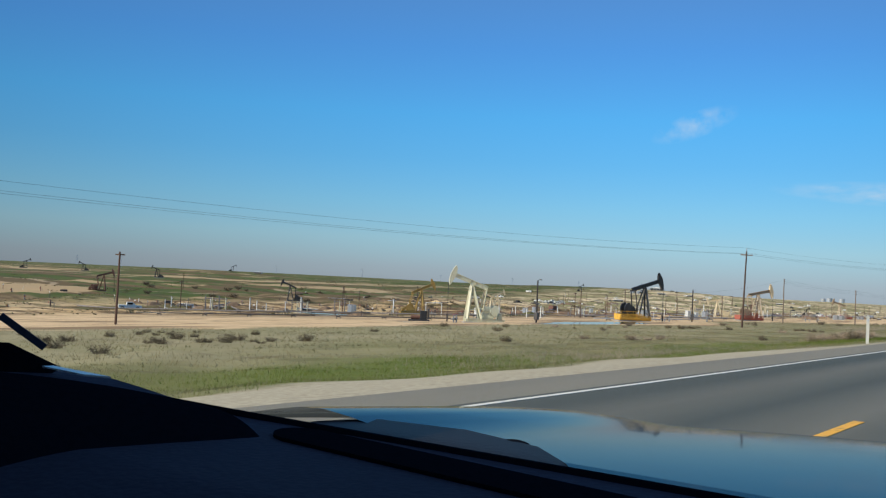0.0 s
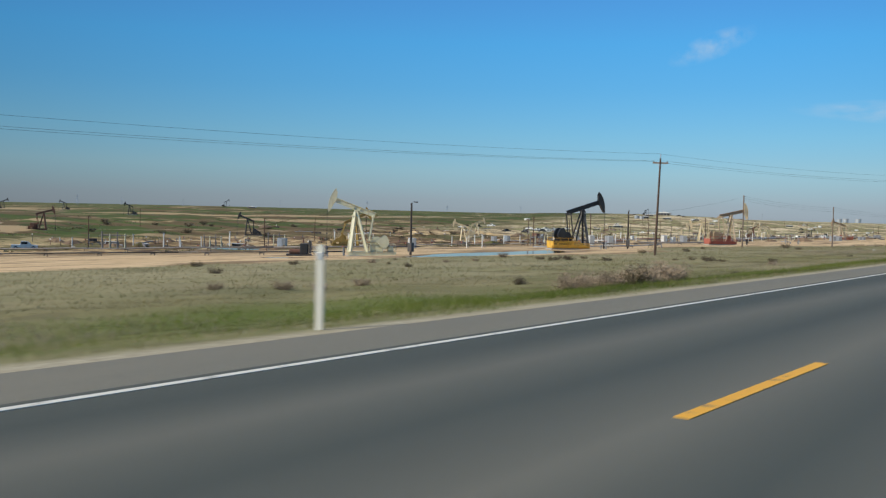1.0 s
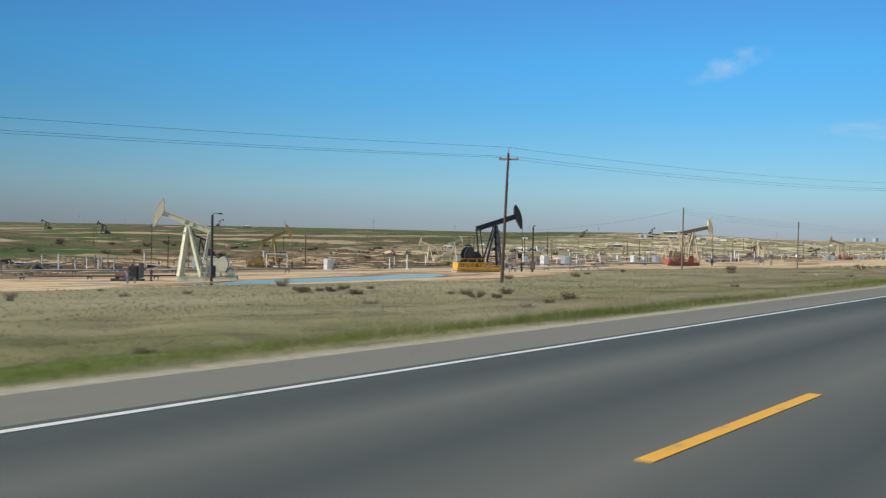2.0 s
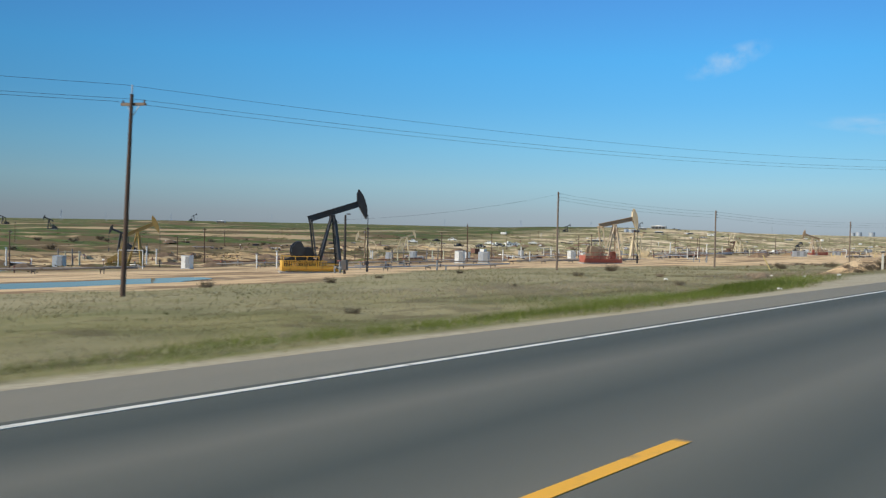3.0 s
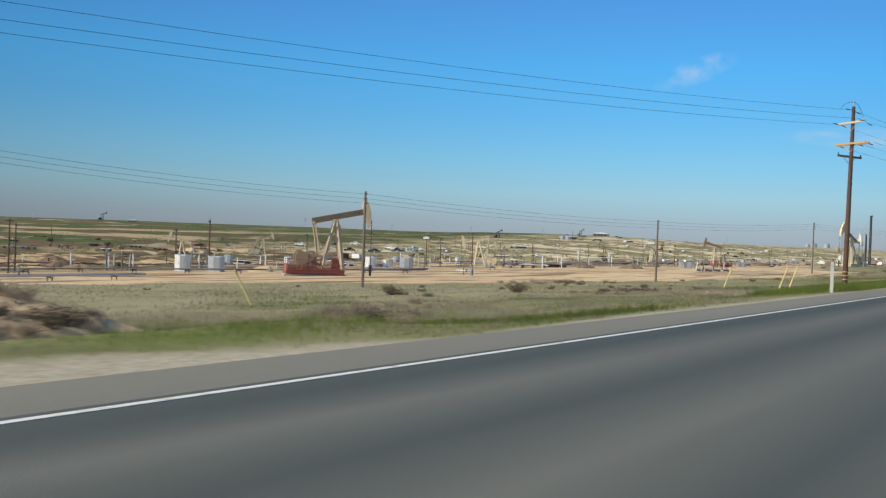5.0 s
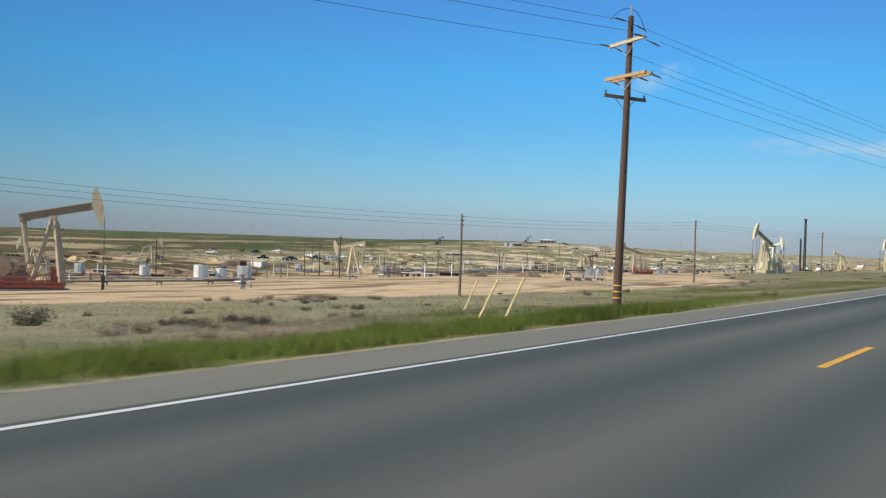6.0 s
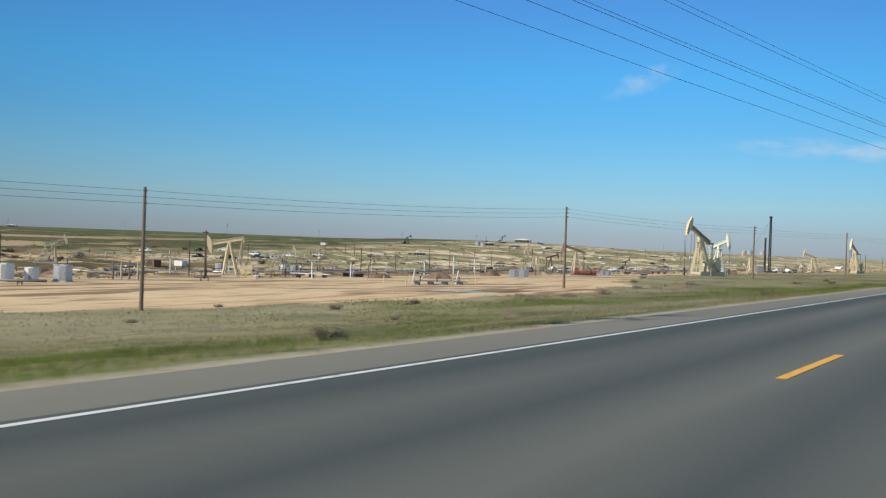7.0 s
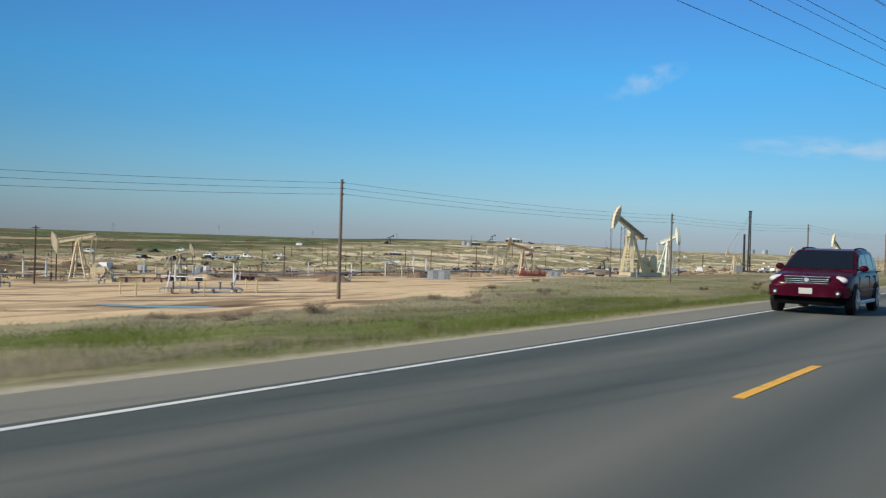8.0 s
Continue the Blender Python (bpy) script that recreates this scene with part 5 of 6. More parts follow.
def heap(label, seed, material):
    """A dumped heap of soil, uneven all over."""
    t = thing("dirt_heap", label, "heap", "heaps of soil in the field")
    rg = random.Random(seed)
    bm = B()
    rows = []
    ph = [rg.uniform(0, 6) for _ in range(6)]
    for j in range(9):
        f = j / 8
        row = []
        for i in range(22):
            a = 2 * math.pi * i / 22
            r = (1 - f) * (2.6 + 0.6 * math.sin(2 * a + ph[0]) + 0.35 * math.sin(5 * a + ph[1])) + 0.02
            z = 1.15 * math.sin(f * math.pi / 2) ** 1.2 + 0.12 * math.sin(4 * a + 7 * f + ph[2]) * (1 - f) - 0.25 * (1 - f)
            row.append(bm.verts.new((r * math.cos(a) * 1.5, r * math.sin(a), z)))
        rows.append(row)
    for a, b in zip(rows, rows[1:]):
        for i in range(22):
            bm.faces.new((a[i], a[(i + 1) % 22], b[(i + 1) % 22], b[i]))
    bm.faces.new(rows[-1])
    part("soil", bm, material, t)
    return t


def marker(label, material, tall):
    t = thing("marker_post", label, "post", "marker posts in the field")
    part("post", rod(B(), (0, 0, -0.2), (0, 0, tall), 0.07, 0.06, 8), material, t)
    part("sign_plate", box(B(), (0, -0.09, tall - 0.25), (0.4, 0.03, 0.3), bevel=0.01), WHITE, t)
    return t


DARKSOIL = painted("dark_dug_soil", (0.20, 0.135, 0.08), (0.10, 0.07, 0.04), 0.6, 0.95)
kinds = [wellhead("rusty wellhead with a red handwheel", RUST), wellhead("grey steel wellhead with a red handwheel", GREY), pipe_rack("rack of rusty spare pipes on the dirt", RUST),
         pipe_rack("rack of grey spare pipes on the dirt", GALV), container("rust-brown steel storage container on the dirt", RUST), container("white steel storage container on the dirt", WHITE, 4.5, 2.2),
         heap("low heap of tan dug soil", 1, GROUND), heap("low heap of dark dug soil", 2, DARKSOIL), marker("white marker post with a small sign", WHITE, 1.6), marker("dark steel post with a small sign", STEEL, 2.2),
         marker("rusty pipe post with a small sign", RUST, 1.9), cabin("white site cabin on piers", WHITE)]
weights = [6, 6, 5, 5, 0, 0, 5, 7, 5, 6, 5, 0]
rng = random.Random(77)
for k, o in enumerate(kinds):
    stand(o, -190 - 9 * k, 330 + 17 * k, 37 * k, 0.0, 0.8)
made = 0
while made < 125:
    x, y = rng.uniform(-330, -98), rng.uniform(105, 700)
    if rng.random() > (0.35 + 0.65 * min(1, (y - 60) / 260)) or float(verge_share(x, y)) > 0.02:
        continue
    made += 1
    for j in range(rng.randint(3, 5)):
        px, py = x + rng.gauss(0, 9), y + rng.gauss(0, 12)
        if px > -92 and py < 320:
            continue
        copy_on(rng.choices(kinds, weights)[0], px, py, rng.uniform(0, 180), 0.0, rng.uniform(0.7, 1.1))
# pairs of white standpipes among the wells
for k in range(9):
    x, y = rng.uniform(-215, -105), rng.uniform(120, 420)
    for d in (0.0, rng.uniform(2.5, 5.0)):
        copy_on(sp, x + d, y + 0.6 * d, rng.uniform(0, 90), 0.0, rng.uniform(0.7, 1.1))
# works buildings and stores along the far rise
for k in range(46):
    x, y = rng.uniform(-460, -110), rng.uniform(690, 1080)
    copy_on(rng.choice((kinds[5], kinds[11], kinds[7], kinds[7], kinds[3], kinds[2], pd, pk)), x, y, rng.uniform(0, 180), 0.0, rng.uniform(0.4, 0.8))
for k in range(150):
    y = rng.uniform(470, 1250)
    x = rng.uniform(-0.42 * y - 60, -0.12 * y)
    copy_on(rng.choice((kinds[7], kinds[7], kinds[2], kinds[3], kinds[0], pd, pk, kinds[10], kinds[9], kinds[9])), x, y, rng.uniform(0, 180), 0.0, rng.uniform(0.5, 1.0))
for k in range(30):
    x, y = rng.uniform(-420, -90), rng.uniform(600, 1000)
    copy_on(rng.choice((thin_pole, thin_pole, sp)), x, y, rng.uniform(0, 90), 0.0, rng.uniform(0.8, 1.3))

# ---- vehicles ----
def car_paint(name, colour, rough=0.25):
    m, n, l, b = mat(name, rough, 0.35)
    v = n.new("ShaderNodeTexCoord").outputs["Object"]
    dust = noise_fac(n, l, v, 3, 6, 0.45, 0.8)
    l.new(mix(n, l, vary(n, l, dust, 0.03), colour, (0.25, 0.22, 0.18)), b.inputs["Base Color"])
    l.new(vary(n, l, dust, 0.15, rough), b.inputs["Roughness"])
    b.inputs["Coat Weight"].default_value, b.inputs["Coat Roughness"].default_value = 0.6, 0.05
    return m


def plain(name, colour, rough=0.5, metal=0.0):
    m, n, l, b = mat(name, rough, metal)
    v = n.new("ShaderNodeTexCoord").outputs["Object"]
    g = noise_fac(n, l, v, 120, 3)
    l.new(mix(n, l, vary(n, l, g, 0.35), colour, tuple(c * 0.6 for c in colour)), b.inputs["Base Color"])
    bump(n, l, b, g, 0.2, 0.002)
    return m


MAROON = car_paint("maroon_car_paint", (0.046, 0.003, 0.012), 0.2)
for k, v in (("Coat Weight", 0.03), ("IOR", 1.12), ("Metallic", 0.0)):
    MAROON.node_tree.nodes["Principled BSDF"].inputs[k].default_value = v
BLUE = car_paint("blue_car_paint", (0.004, 0.024, 0.050), 0.06)
for k, v in (("Coat Weight", 0.0), ("IOR", 1.08), ("Metallic", 0.0)):
    BLUE.node_tree.nodes["Principled BSDF"].inputs[k].default_value = v
CHROME = plain("chrome", (0.75, 0.76, 0.78), 0.12, 1.0)
LAMP = plain("headlamp_lens", (0.60, 0.59, 0.57), 0.12)
TINT = plain("tinted_car_glass", (0.006, 0.008, 0.010), 0.04)
# near black without sheen: the shade in and below the bumper as a colour
BUMPERSHADE = plain("black_bumper_plastic", (0.004, 0.004, 0.0045), 0.9)
BUMPERSHADE.node_tree.nodes["Principled BSDF"].inputs["Specular IOR Level"].default_value = 0.05
TRIM = plain("black_trim", (0.007, 0.007, 0.008), 0.6)
TRIM.node_tree.nodes["Principled BSDF"].inputs["Specular IOR Level"].default_value = 0.25
DASH = plain("dashboard_plastic", (0.032, 0.040, 0.062), 0.9)
DASH.node_tree.nodes["Principled BSDF"].inputs["Specular IOR Level"].default_value = 0.14
DASHDARK = plain("dashboard_black", (0.007, 0.009, 0.013), 0.8)
DASHDARK.node_tree.nodes["Principled BSDF"].inputs["Specular IOR Level"].default_value = 0.0
ALLOY = plain("alloy_wheel", (0.55, 0.56, 0.58), 0.3, 0.9)


def loft(bm, rings, close=True):
    """Joins rings of as many points each."""
    vs = [[bm.verts.new(p) for p in r] for r in rings]
    k = len(rings[0])
    for a, b in zip(vs, vs[1:]):
        for i in range(k if close else k - 1):
            bm.faces.new((a[i], a[(i + 1) % k], b[(i + 1) % k], b[i]))
    if close:
        bm.faces.new(vs[0][::-1])
        bm.faces.new(vs[-1])
    bmesh.ops.recalc_face_normals(bm, faces=bm.faces[:])
    return bm


def wheel_on(t, x, y, side, r=0.37):
    """A tyre with a spoked rim; the axle runs along y."""
    bm = rod(B(), (x, y - 0.12, r), (x, y + 0.12, r), r, n=28)
    bmesh.ops.bevel(bm, geom=[e for e in bm.edges if abs(e.verts[0].co.y - e.verts[1].co.y) < 1e-4], offset=0.04, segments=2, affect='EDGES')
    w = part("tyre", bm, RUBBER, t)
    bm = rod(B(), (x, y + side * 0.10, r), (x, y + side * 0.125, r), r * 0.68, n=24)
    for k in range(6):
        a = k * math.pi / 3
        beam(bm, (x, y + side * 0.135, r), (x + math.cos(a) * r * 0.62, y + side * 0.13, r + math.sin(a) * r * 0.62), 0.03, 0.07)
    part("rim", bm, ALLOY, w)
    return w


def oncoming_suv():
    """A large family car, nose towards +x."""
    t = thing("suv", "dark maroon family SUV with chrome grille on the road", "car")
    W = 0.955

    def section(x, zlo, zhi, w, round_=0.09):
        half = [(0.0, zlo), (w * 0.80, zlo), (w * 0.95, zlo + 0.05), (w, zlo + 0.16), (w * 1.0, (zlo + zhi) / 2), (w * 0.985, zhi - round_ * 1.6),
                (w * 0.95, zhi - round_ * 0.7), (w * 0.87, zhi - round_ * 0.12), (w * 0.6, zhi + 0.012), (0.0, zhi + 0.022)]
        return [(x, y, z) for y, z in half] + [(x, -y, z) for y, z in half[-2:0:-1]]

    rings = [section(x, a, b, W * w) for x, a, b, w in ((2.43, 0.50, 0.70, 0.62), (2.40, 0.46, 0.80, 0.76), (2.33, 0.44, 0.92, 0.86), (2.22, 0.42, 0.985, 0.925), (2.05, 0.38, 1.025, 0.97), (1.75, 0.30, 1.065, 1.0),
                                                  (1.40, 0.28, 1.10, 1.0), (1.05, 0.28, 1.13, 1.0), (0.4, 0.27, 1.13, 1.0), (-0.6, 0.27, 1.13, 1.0), (-1.5, 0.29, 1.14, 1.0), (-2.0, 0.34, 1.13, 0.98), (-2.28, 0.42, 1.08, 0.93), (-2.38, 0.52, 0.98, 0.86))]
    part("body", loft(B(), rings), MAROON, t, smooth=True)

    def hoop(x, z, low, top, zb=1.10):
        return [(x, -low, zb), (x, low, zb), (x, top + 0.03, z - 0.07), (x, top - 0.05, z), (x, -top + 0.05, z), (x, -top - 0.03, z - 0.07)]
    cab = [hoop(1.22, 1.125, 0.87, 0.87, 1.05), hoop(0.30, 1.665, 0.90, 0.73), hoop(-0.2, 1.715, 0.90, 0.74), hoop(-1.0, 1.725, 0.90, 0.74), hoop(-1.75, 1.69, 0.89, 0.72), hoop(-2.22, 1.16, 0.86, 0.80)]
    bm = loft(B(), cab)
    bmesh.ops.bevel(bm, geom=bm.edges[:], offset=0.018, segments=2, affect='EDGES')
    part("cabin", bm, MAROON, t)

    def pane(name, corners, n, lift=0.012):
        n = Vector(n).normalized() * lift
        bm = B()
        a = [bm.verts.new(Vector(p) + n) for p in corners]
        b = [bm.verts.new(Vector(p) - n) for p in corners]
        bm.faces.new(a)
        bm.faces.new(b[::-1])
        for i in range(len(a)):
            bm.faces.new((a[i], b[i], b[(i + 1) % len(a)], a[(i + 1) % len(a)]))
        bmesh.ops.recalc_face_normals(bm, faces=bm.faces[:])
        return part(name, bm, TINT, t)

    def slope(x):
        return 1.125 + (1.22 - x) * 0.54 / 0.92
    pane("windscreen", [(x, y, slope(x)) for x, y in ((1.13, -0.81), (1.16, -0.4), (1.17, 0), (1.16, 0.4), (1.13, 0.81), (0.36, 0.67), (0.33, 0), (0.36, -0.67))], (0.54, 0, 0.92))
    pane("rear_window", [(-2.12, -0.68, 1.27), (-2.12, 0.68, 1.27), (-1.84, 0.62, 1.59), (-1.84, -0.62, 1.59)], (-1.13, 0, 1.0))
    for s in (-1, 1):
        def flank(x, z):
            return (x, s * (0.90 - (z - 1.10) * 0.14 / 0.56 + 0.006), z)
        for x in ([flank(0.92, 1.16), flank(0.42, 1.16), flank(0.30, 1.52), flank(0.42, 1.50)], [flank(0.36, 1.16), flank(-0.38, 1.16), flank(-0.40, 1.57), flank(0.22, 1.56)],
                  [flank(-0.48, 1.16), flank(-1.28, 1.17), flank(-1.24, 1.58), flank(-0.48, 1.58)], [flank(-1.36, 1.18), flank(-1.92, 1.22), flank(-1.70, 1.50), flank(-1.34, 1.57)]):
            pane("side_window", x, (0, s, 0.25), 0.008)
        part("roof_rail", tube(B(), [(0.05, s * 0.64, 1.68), (0.0, s * 0.64, 1.72), (-0.5, s * 0.64, 1.745), (-1.2, s * 0.64, 1.745), (-1.6, s * 0.64, 1.72), (-1.65, s * 0.64, 1.68)], 0.018), TRIM, t)
        bm = B()
        m = Matrix.Translation((2.17, s * 0.69, 0.895)) @ Matrix.Rotation(radians(-s * 30), 4, 'Z') @ Matrix.Rotation(radians(-s * 4), 4, 'X') @ Matrix.Diagonal((0.13, 0.235, 0.105, 1))
        bmesh.ops.create_uvsphere(bm, u_segments=20, v_segments=12, radius=1, matrix=m)
        part("headlight", bm, LAMP, t, smooth=True)
        f = part("fog_recess", rod(B(), (2.22, s * 0.72, 0.56), (2.455, s * 0.72, 0.56), 0.08, n=14), TRIM, t)
        part("fog_light", rod(B(), (2.26, s * 0.72, 0.56), (2.460, s * 0.72, 0.56), 0.035, n=14), LAMP, f)
        bm = B()
        bmesh.ops.create_uvsphere(bm, u_segments=14, v_segments=10, radius=1, matrix=Matrix.Translation((0.84, s * 1.01, 1.20)) @ Matrix.Diagonal((0.07, 0.115, 0.085, 1)))
        m = part("wing_mirror", bm, MAROON, t, smooth=True)
        part("mirror_foot", beam(B(), (0.86, s * 0.88, 1.16), (0.86, s * 0.98, 1.19), 0.08, 0.04), TRIM, m)
        part("mirror_glass", box(B(), (0.775, s * 1.01, 1.20), (0.01, 0.16, 0.11), bevel=0.003), CHROME, m)
        part("sill_step", box(B(), (0.0, s * 0.955, 0.31), (2.2, 0.07, 0.10), bevel=0.02), GALV, t)
        part("side_moulding", box(B(), (-0.05, s * 0.962, 0.62), (1.95, 0.02, 0.06), bevel=0.008), MAROON, t)
        for x in (1.48, -1.42):
            part("wheel_arch", rod(B(), (x, s * (W - 0.16), 0.40), (x, s * (W + 0.010), 0.40), 0.425, n=30), TRIM, t)
            wheel_on(t, x, s * 0.875, s)
        for x in (0.05, -1.0):
            part("door_handle", box(B(), (x - 0.18, s * 0.965, 0.99), (0.18, 0.03, 0.035), bevel=0.01), MAROON, t)
        for x in (0.98, -0.42, -1.28):
            part("door_seam", beam(B(), (x, s * 0.953, 0.42), (x, s * 0.949, 1.00), 0.008, 0.012), TRIM, t)
    g = part("grille", box(B(), (2.335, 0, 0.885), (0.14, 1.02, 0.20), bevel=0.04), TRIM, t)
    for z in (0.80, 0.85, 0.90, 0.965):
        part("grille_bar", box(B(), (2.405, 0, z), (0.035, 0.98 + (z - 0.80) * 0.5, 0.020), bevel=0.006), CHROME, g)
    part("badge", rod(B(), (2.40, 0, 0.885), (2.430, 0, 0.885), 0.05, n=18), GALV, g)
    b = part("bumper", loft(B(), [[(x, -w, 0.46), (x, w, 0.46), (x, w, 0.71), (x, w * 0.9, 0.755), (x, -w * 0.9, 0.755), (x, -w, 0.71)] for x, w in ((2.18, 0.94), (2.34, 0.885), (2.44, 0.74), (2.485, 0.50))]), MAROON, t)
    part("air_intake", box(B(), (2.39, 0, 0.475), (0.16, 1.0, 0.10), bevel=0.03), BUMPERSHADE, b)
    # dark panel painted as the shade of the recess below the bumper
    part("lower_grille", loft(B(), [[(x, -w, 0.27), (x, w, 0.27), (x, w, 0.46), (x, -w, 0.46)] for x, w in ((2.10, 0.84), (2.24, 0.76), (2.31, 0.62), (2.34, 0.42))]), BUMPERSHADE, b)
    part("number_plate", box(B(), (2.492, 0, 0.60), (0.015, 0.31, 0.15), bevel=0.004), POSTWHITE, b)
    part("underbody", box(B(), (0, 0, 0.30), (4.2, 1.5, 0.14), bevel=0.03), TRIM, t)
    return t


suv = oncoming_suv()
for o in suv.children_recursive:   # a low, wide stance over full-size wheels
    if not o.name.startswith(("tyre", "rim")):
        o.data.transform(Matrix.Diagonal((1, 1, 0.94, 1)))
suv.matrix_basis = pose(-5.16, 266.1, 0.0, 0, 0, -90)


def own_car():
    """The car that the ride begins in, standing on the lane; its windscreen opening has no pane."""
    t = thing("parked_car", "deep blue car with black dashboard and wipers on the lane", "car")
    C = -0.34   # middle of the car
    # bonnet: crowned, falling to the front
    bm = B()
    nx, ny = 40, 24
    grid = []
    for j in range(ny + 1):
        f = j / ny
        row = []
        for i in range(nx + 1):
            u = -1 + 2 * i / nx
            y = 1.06 + 0.98 * f - 0.16 * u * u * f
            half = 0.93 - 0.05 * f * f
            z = 1.165 - 0.050 * f - 0.030 * f ** 6 - 0.012 * u ** 2 * (1 + f) - 0.03 * abs(u) ** 8
            z += 0.022 * math.exp(-((abs(u) - 0.62) / 0.12) ** 2) * (1 - f * 0.5) + 0.032 * f * min(1.0, max(0.0, (u + 0.4) / 0.8))
            row.append(bm.verts.new((C + u * half, y, z)))
        grid.append(row)
    for j in range(ny):
        for i in range(nx):
            bm.faces.new((grid[j][i], grid[j][i + 1], grid[j + 1][i + 1], grid[j + 1][i]))
    part("bonnet", bm, BLUE, t, smooth=True)
    # front and side panels under it
    bm = loft(B(), [[(C - w, y, 0.30), (C + w, y, 0.30), (C + w, y, z), (C - w, y, z)] for y, w, z in ((1.75, 0.90, 1.0), (2.02, 0.86, 1.0), (2.22, 0.74, 0.86), (2.26, 0.70, 0.5))])
    part("front_panel", bm, BLUE, t, smooth=False)
    for s in (-1, 1):
        part("wing", box(B(), (C + s * 0.90, 1.40, 0.72), (0.07, 0.74, 0.72), bevel=0.03), BLUE, t)
        part("door", box(B(), (C + s * 0.93, 0.10, 0.70), (0.09, 1.75, 0.86), bevel=0.03), BLUE, t)
        part("rear_quarter", box(B(), (C + s * 0.93, -1.75, 0.72), (0.09, 1.85, 0.90), bevel=0.03), BLUE, t)
        part("windscreen_pillar", beam(B(), (C + s * 0.91, 0.76, 1.17), (C + s * 0.84, 0.22, 1.76), 0.07, 0.07), DASHDARK, t)
        # opaque pane out of view, added to keep the sun off the dashboard
        part("side_window", loft(B(), [[(C + s * (0.925 - d), y, 1.12), (C + s * (0.845 - d), y, 1.80), (C + s * (0.835 - d), y, 1.80), (C + s * (0.915 - d), y, 1.12)] for y, d in ((0.70, 0.0), (-0.72, 0.01))]), GLASS, t)
        # unseen filler along the roof edge, added to stop sun leaking in
        part("roof_side", loft(B(), [[(C + s * (w - 0.04), y, z - 0.04), (C + s * 0.87, y, z - 0.06), (C + s * 0.87, y, z + 0.02), (C + s * (w - 0.04), y, z + 0.04)] for y, w, z in ((0.24, 0.72, 1.72), (0.0, 0.75, 1.79), (-0.6, 0.78, 1.85), (-1.6, 0.78, 1.85), (-2.3, 0.74, 1.78))]), BLUE, t)
        part("middle_pillar", beam(B(), (C + s * 0.91, -0.75, 1.12), (C + s * 0.74, -0.80, 1.82), 0.10, 0.06), TRIM, t)
        part("rear_pillar", beam(B(), (C + s * 0.91, -2.45, 1.12), (C + s * 0.74, -2.05, 1.80), 0.30, 0.08), BLUE, t)
        for y in (1.42, -1.72):
            bm = rod(B(), (C + s * 0.88 - 0.12, y, 0.38), (C + s * 0.88 + 0.12, y, 0.38), 0.38, n=26)
            tyre = part("tyre", bm, RUBBER, t)
            part("rim", rod(B(), (C + s * 0.94, y, 0.38), (C + s * 1.008, y, 0.38), 0.25, n=20), ALLOY, tyre)
    # unseen roof, its front edge drawn forward to shade the dashboard
    part("roof", loft(B(), [[(C - w, y, z), (C + w, y, z), (C + w, y, z + 0.05), (C - w, y, z + 0.05)] for y, w, z in ((0.24, 0.72, 1.70), (0.0, 0.75, 1.77), (-0.6, 0.78, 1.85), (-1.6, 0.78, 1.85), (-2.3, 0.74, 1.76))]), BLUE, t)
    # opaque rear pane, never in view, added to block sun from behind
    part("rear_window", plate(B(), [(-2.64, 1.42), (-2.26, 1.80), (-2.25, 1.79), (-2.63, 1.41)], -0.74, 0.74), GLASS, t).matrix_basis = pose(C, 0, 0, 0, 0, 90)
    part("tailgate", box(B(), (C, -2.66, 0.85), (1.86, 0.10, 1.15), bevel=0.04), BLUE, t)
    part("floor_pan", box(B(), (C, -0.3, 0.30), (1.84, 4.4, 0.08)), TRIM, t)
    part("bulkhead", box(B(), (C, 0.98, 0.74), (1.78, 0.06, 0.74)), TRIM, t)
    # cowl, seal and wipers between screen and bonnet
    bm = B()
    rows = []
    for y, z in ((0.87, 1.150), (0.95, 1.128), (1.04, 1.118), (1.09, 1.128)):
        rows.append([bm.verts.new((C + u * 0.9, y - 0.05 * u * u, z - 0.02 * u * u)) for u in np.linspace(-1, 1, 15)])
    for a, b in zip(rows, rows[1:]):
        for i in range(14):
            bm.faces.new((a[i], a[i + 1], b[i + 1], b[i]))
    part("cowl_panel", bm, TRIM, t, smooth=True)
    part("screen_seal", tube(B(), [(C + u * 0.9, 0.890 - 0.05 * u ** 4, 1.190 + 0.025 * u ** 6) for u in np.linspace(-0.96, 0.96, 25)], 0.006, 6), DASHDARK, t)
    # black plastic cover over the wiper spindles, with a washer jet on it
    cover = [(-0.96, 1.05, 1.148), (-0.91, 1.08, 1.164), (-0.84, 1.12, 1.172), (-0.70, 1.14, 1.173), (-0.58, 1.12, 1.170), (-0.52, 1.08, 1.164), (-0.47, 1.02, 1.150)]
    part("wiper_cover", loft(B(), [[(x, 0.90, z - 0.006), (x, 0.90 + (y - 0.90) * 0.4, z), (x, y - 0.02, z), (x, y, z - 0.012), (x, y + 0.01, 1.10), (x, 0.90, 1.10)] for x, y, z in cover]), TRIM, t, smooth=True)
    # thin pale tube drawn in for the highlight along the wiper blade
    part("wiper_trim", tube(B(), [(-0.66, 0.925, 1.176), (-0.5, 0.915, 1.176), (-0.36, 0.905, 1.174), (-0.1, 0.90, 1.170)], 0.003, 6), GALV, t)
    for x0, x1 in ((-0.52, 0.12),):
        w = part("wiper_arm", beam(B(), (C + x0 + 0.42, 1.01, 1.145), (C + x1 + 0.42, 0.965, 1.158), 0.026, 0.012), TRIM, t)
        part("wiper_blade", beam(B(), (C + x0 + 0.40, 0.95, 1.160), (C + x1 + 0.50, 0.935, 1.164), 0.012, 0.020), DASHDARK, w)
        part("wiper_pivot", rod(B(), (C + x0 + 0.42, 1.02, 1.11), (C + x0 + 0.42, 1.02, 1.155), 0.035, 0.025, 14), TRIM, w)
    bm = B()
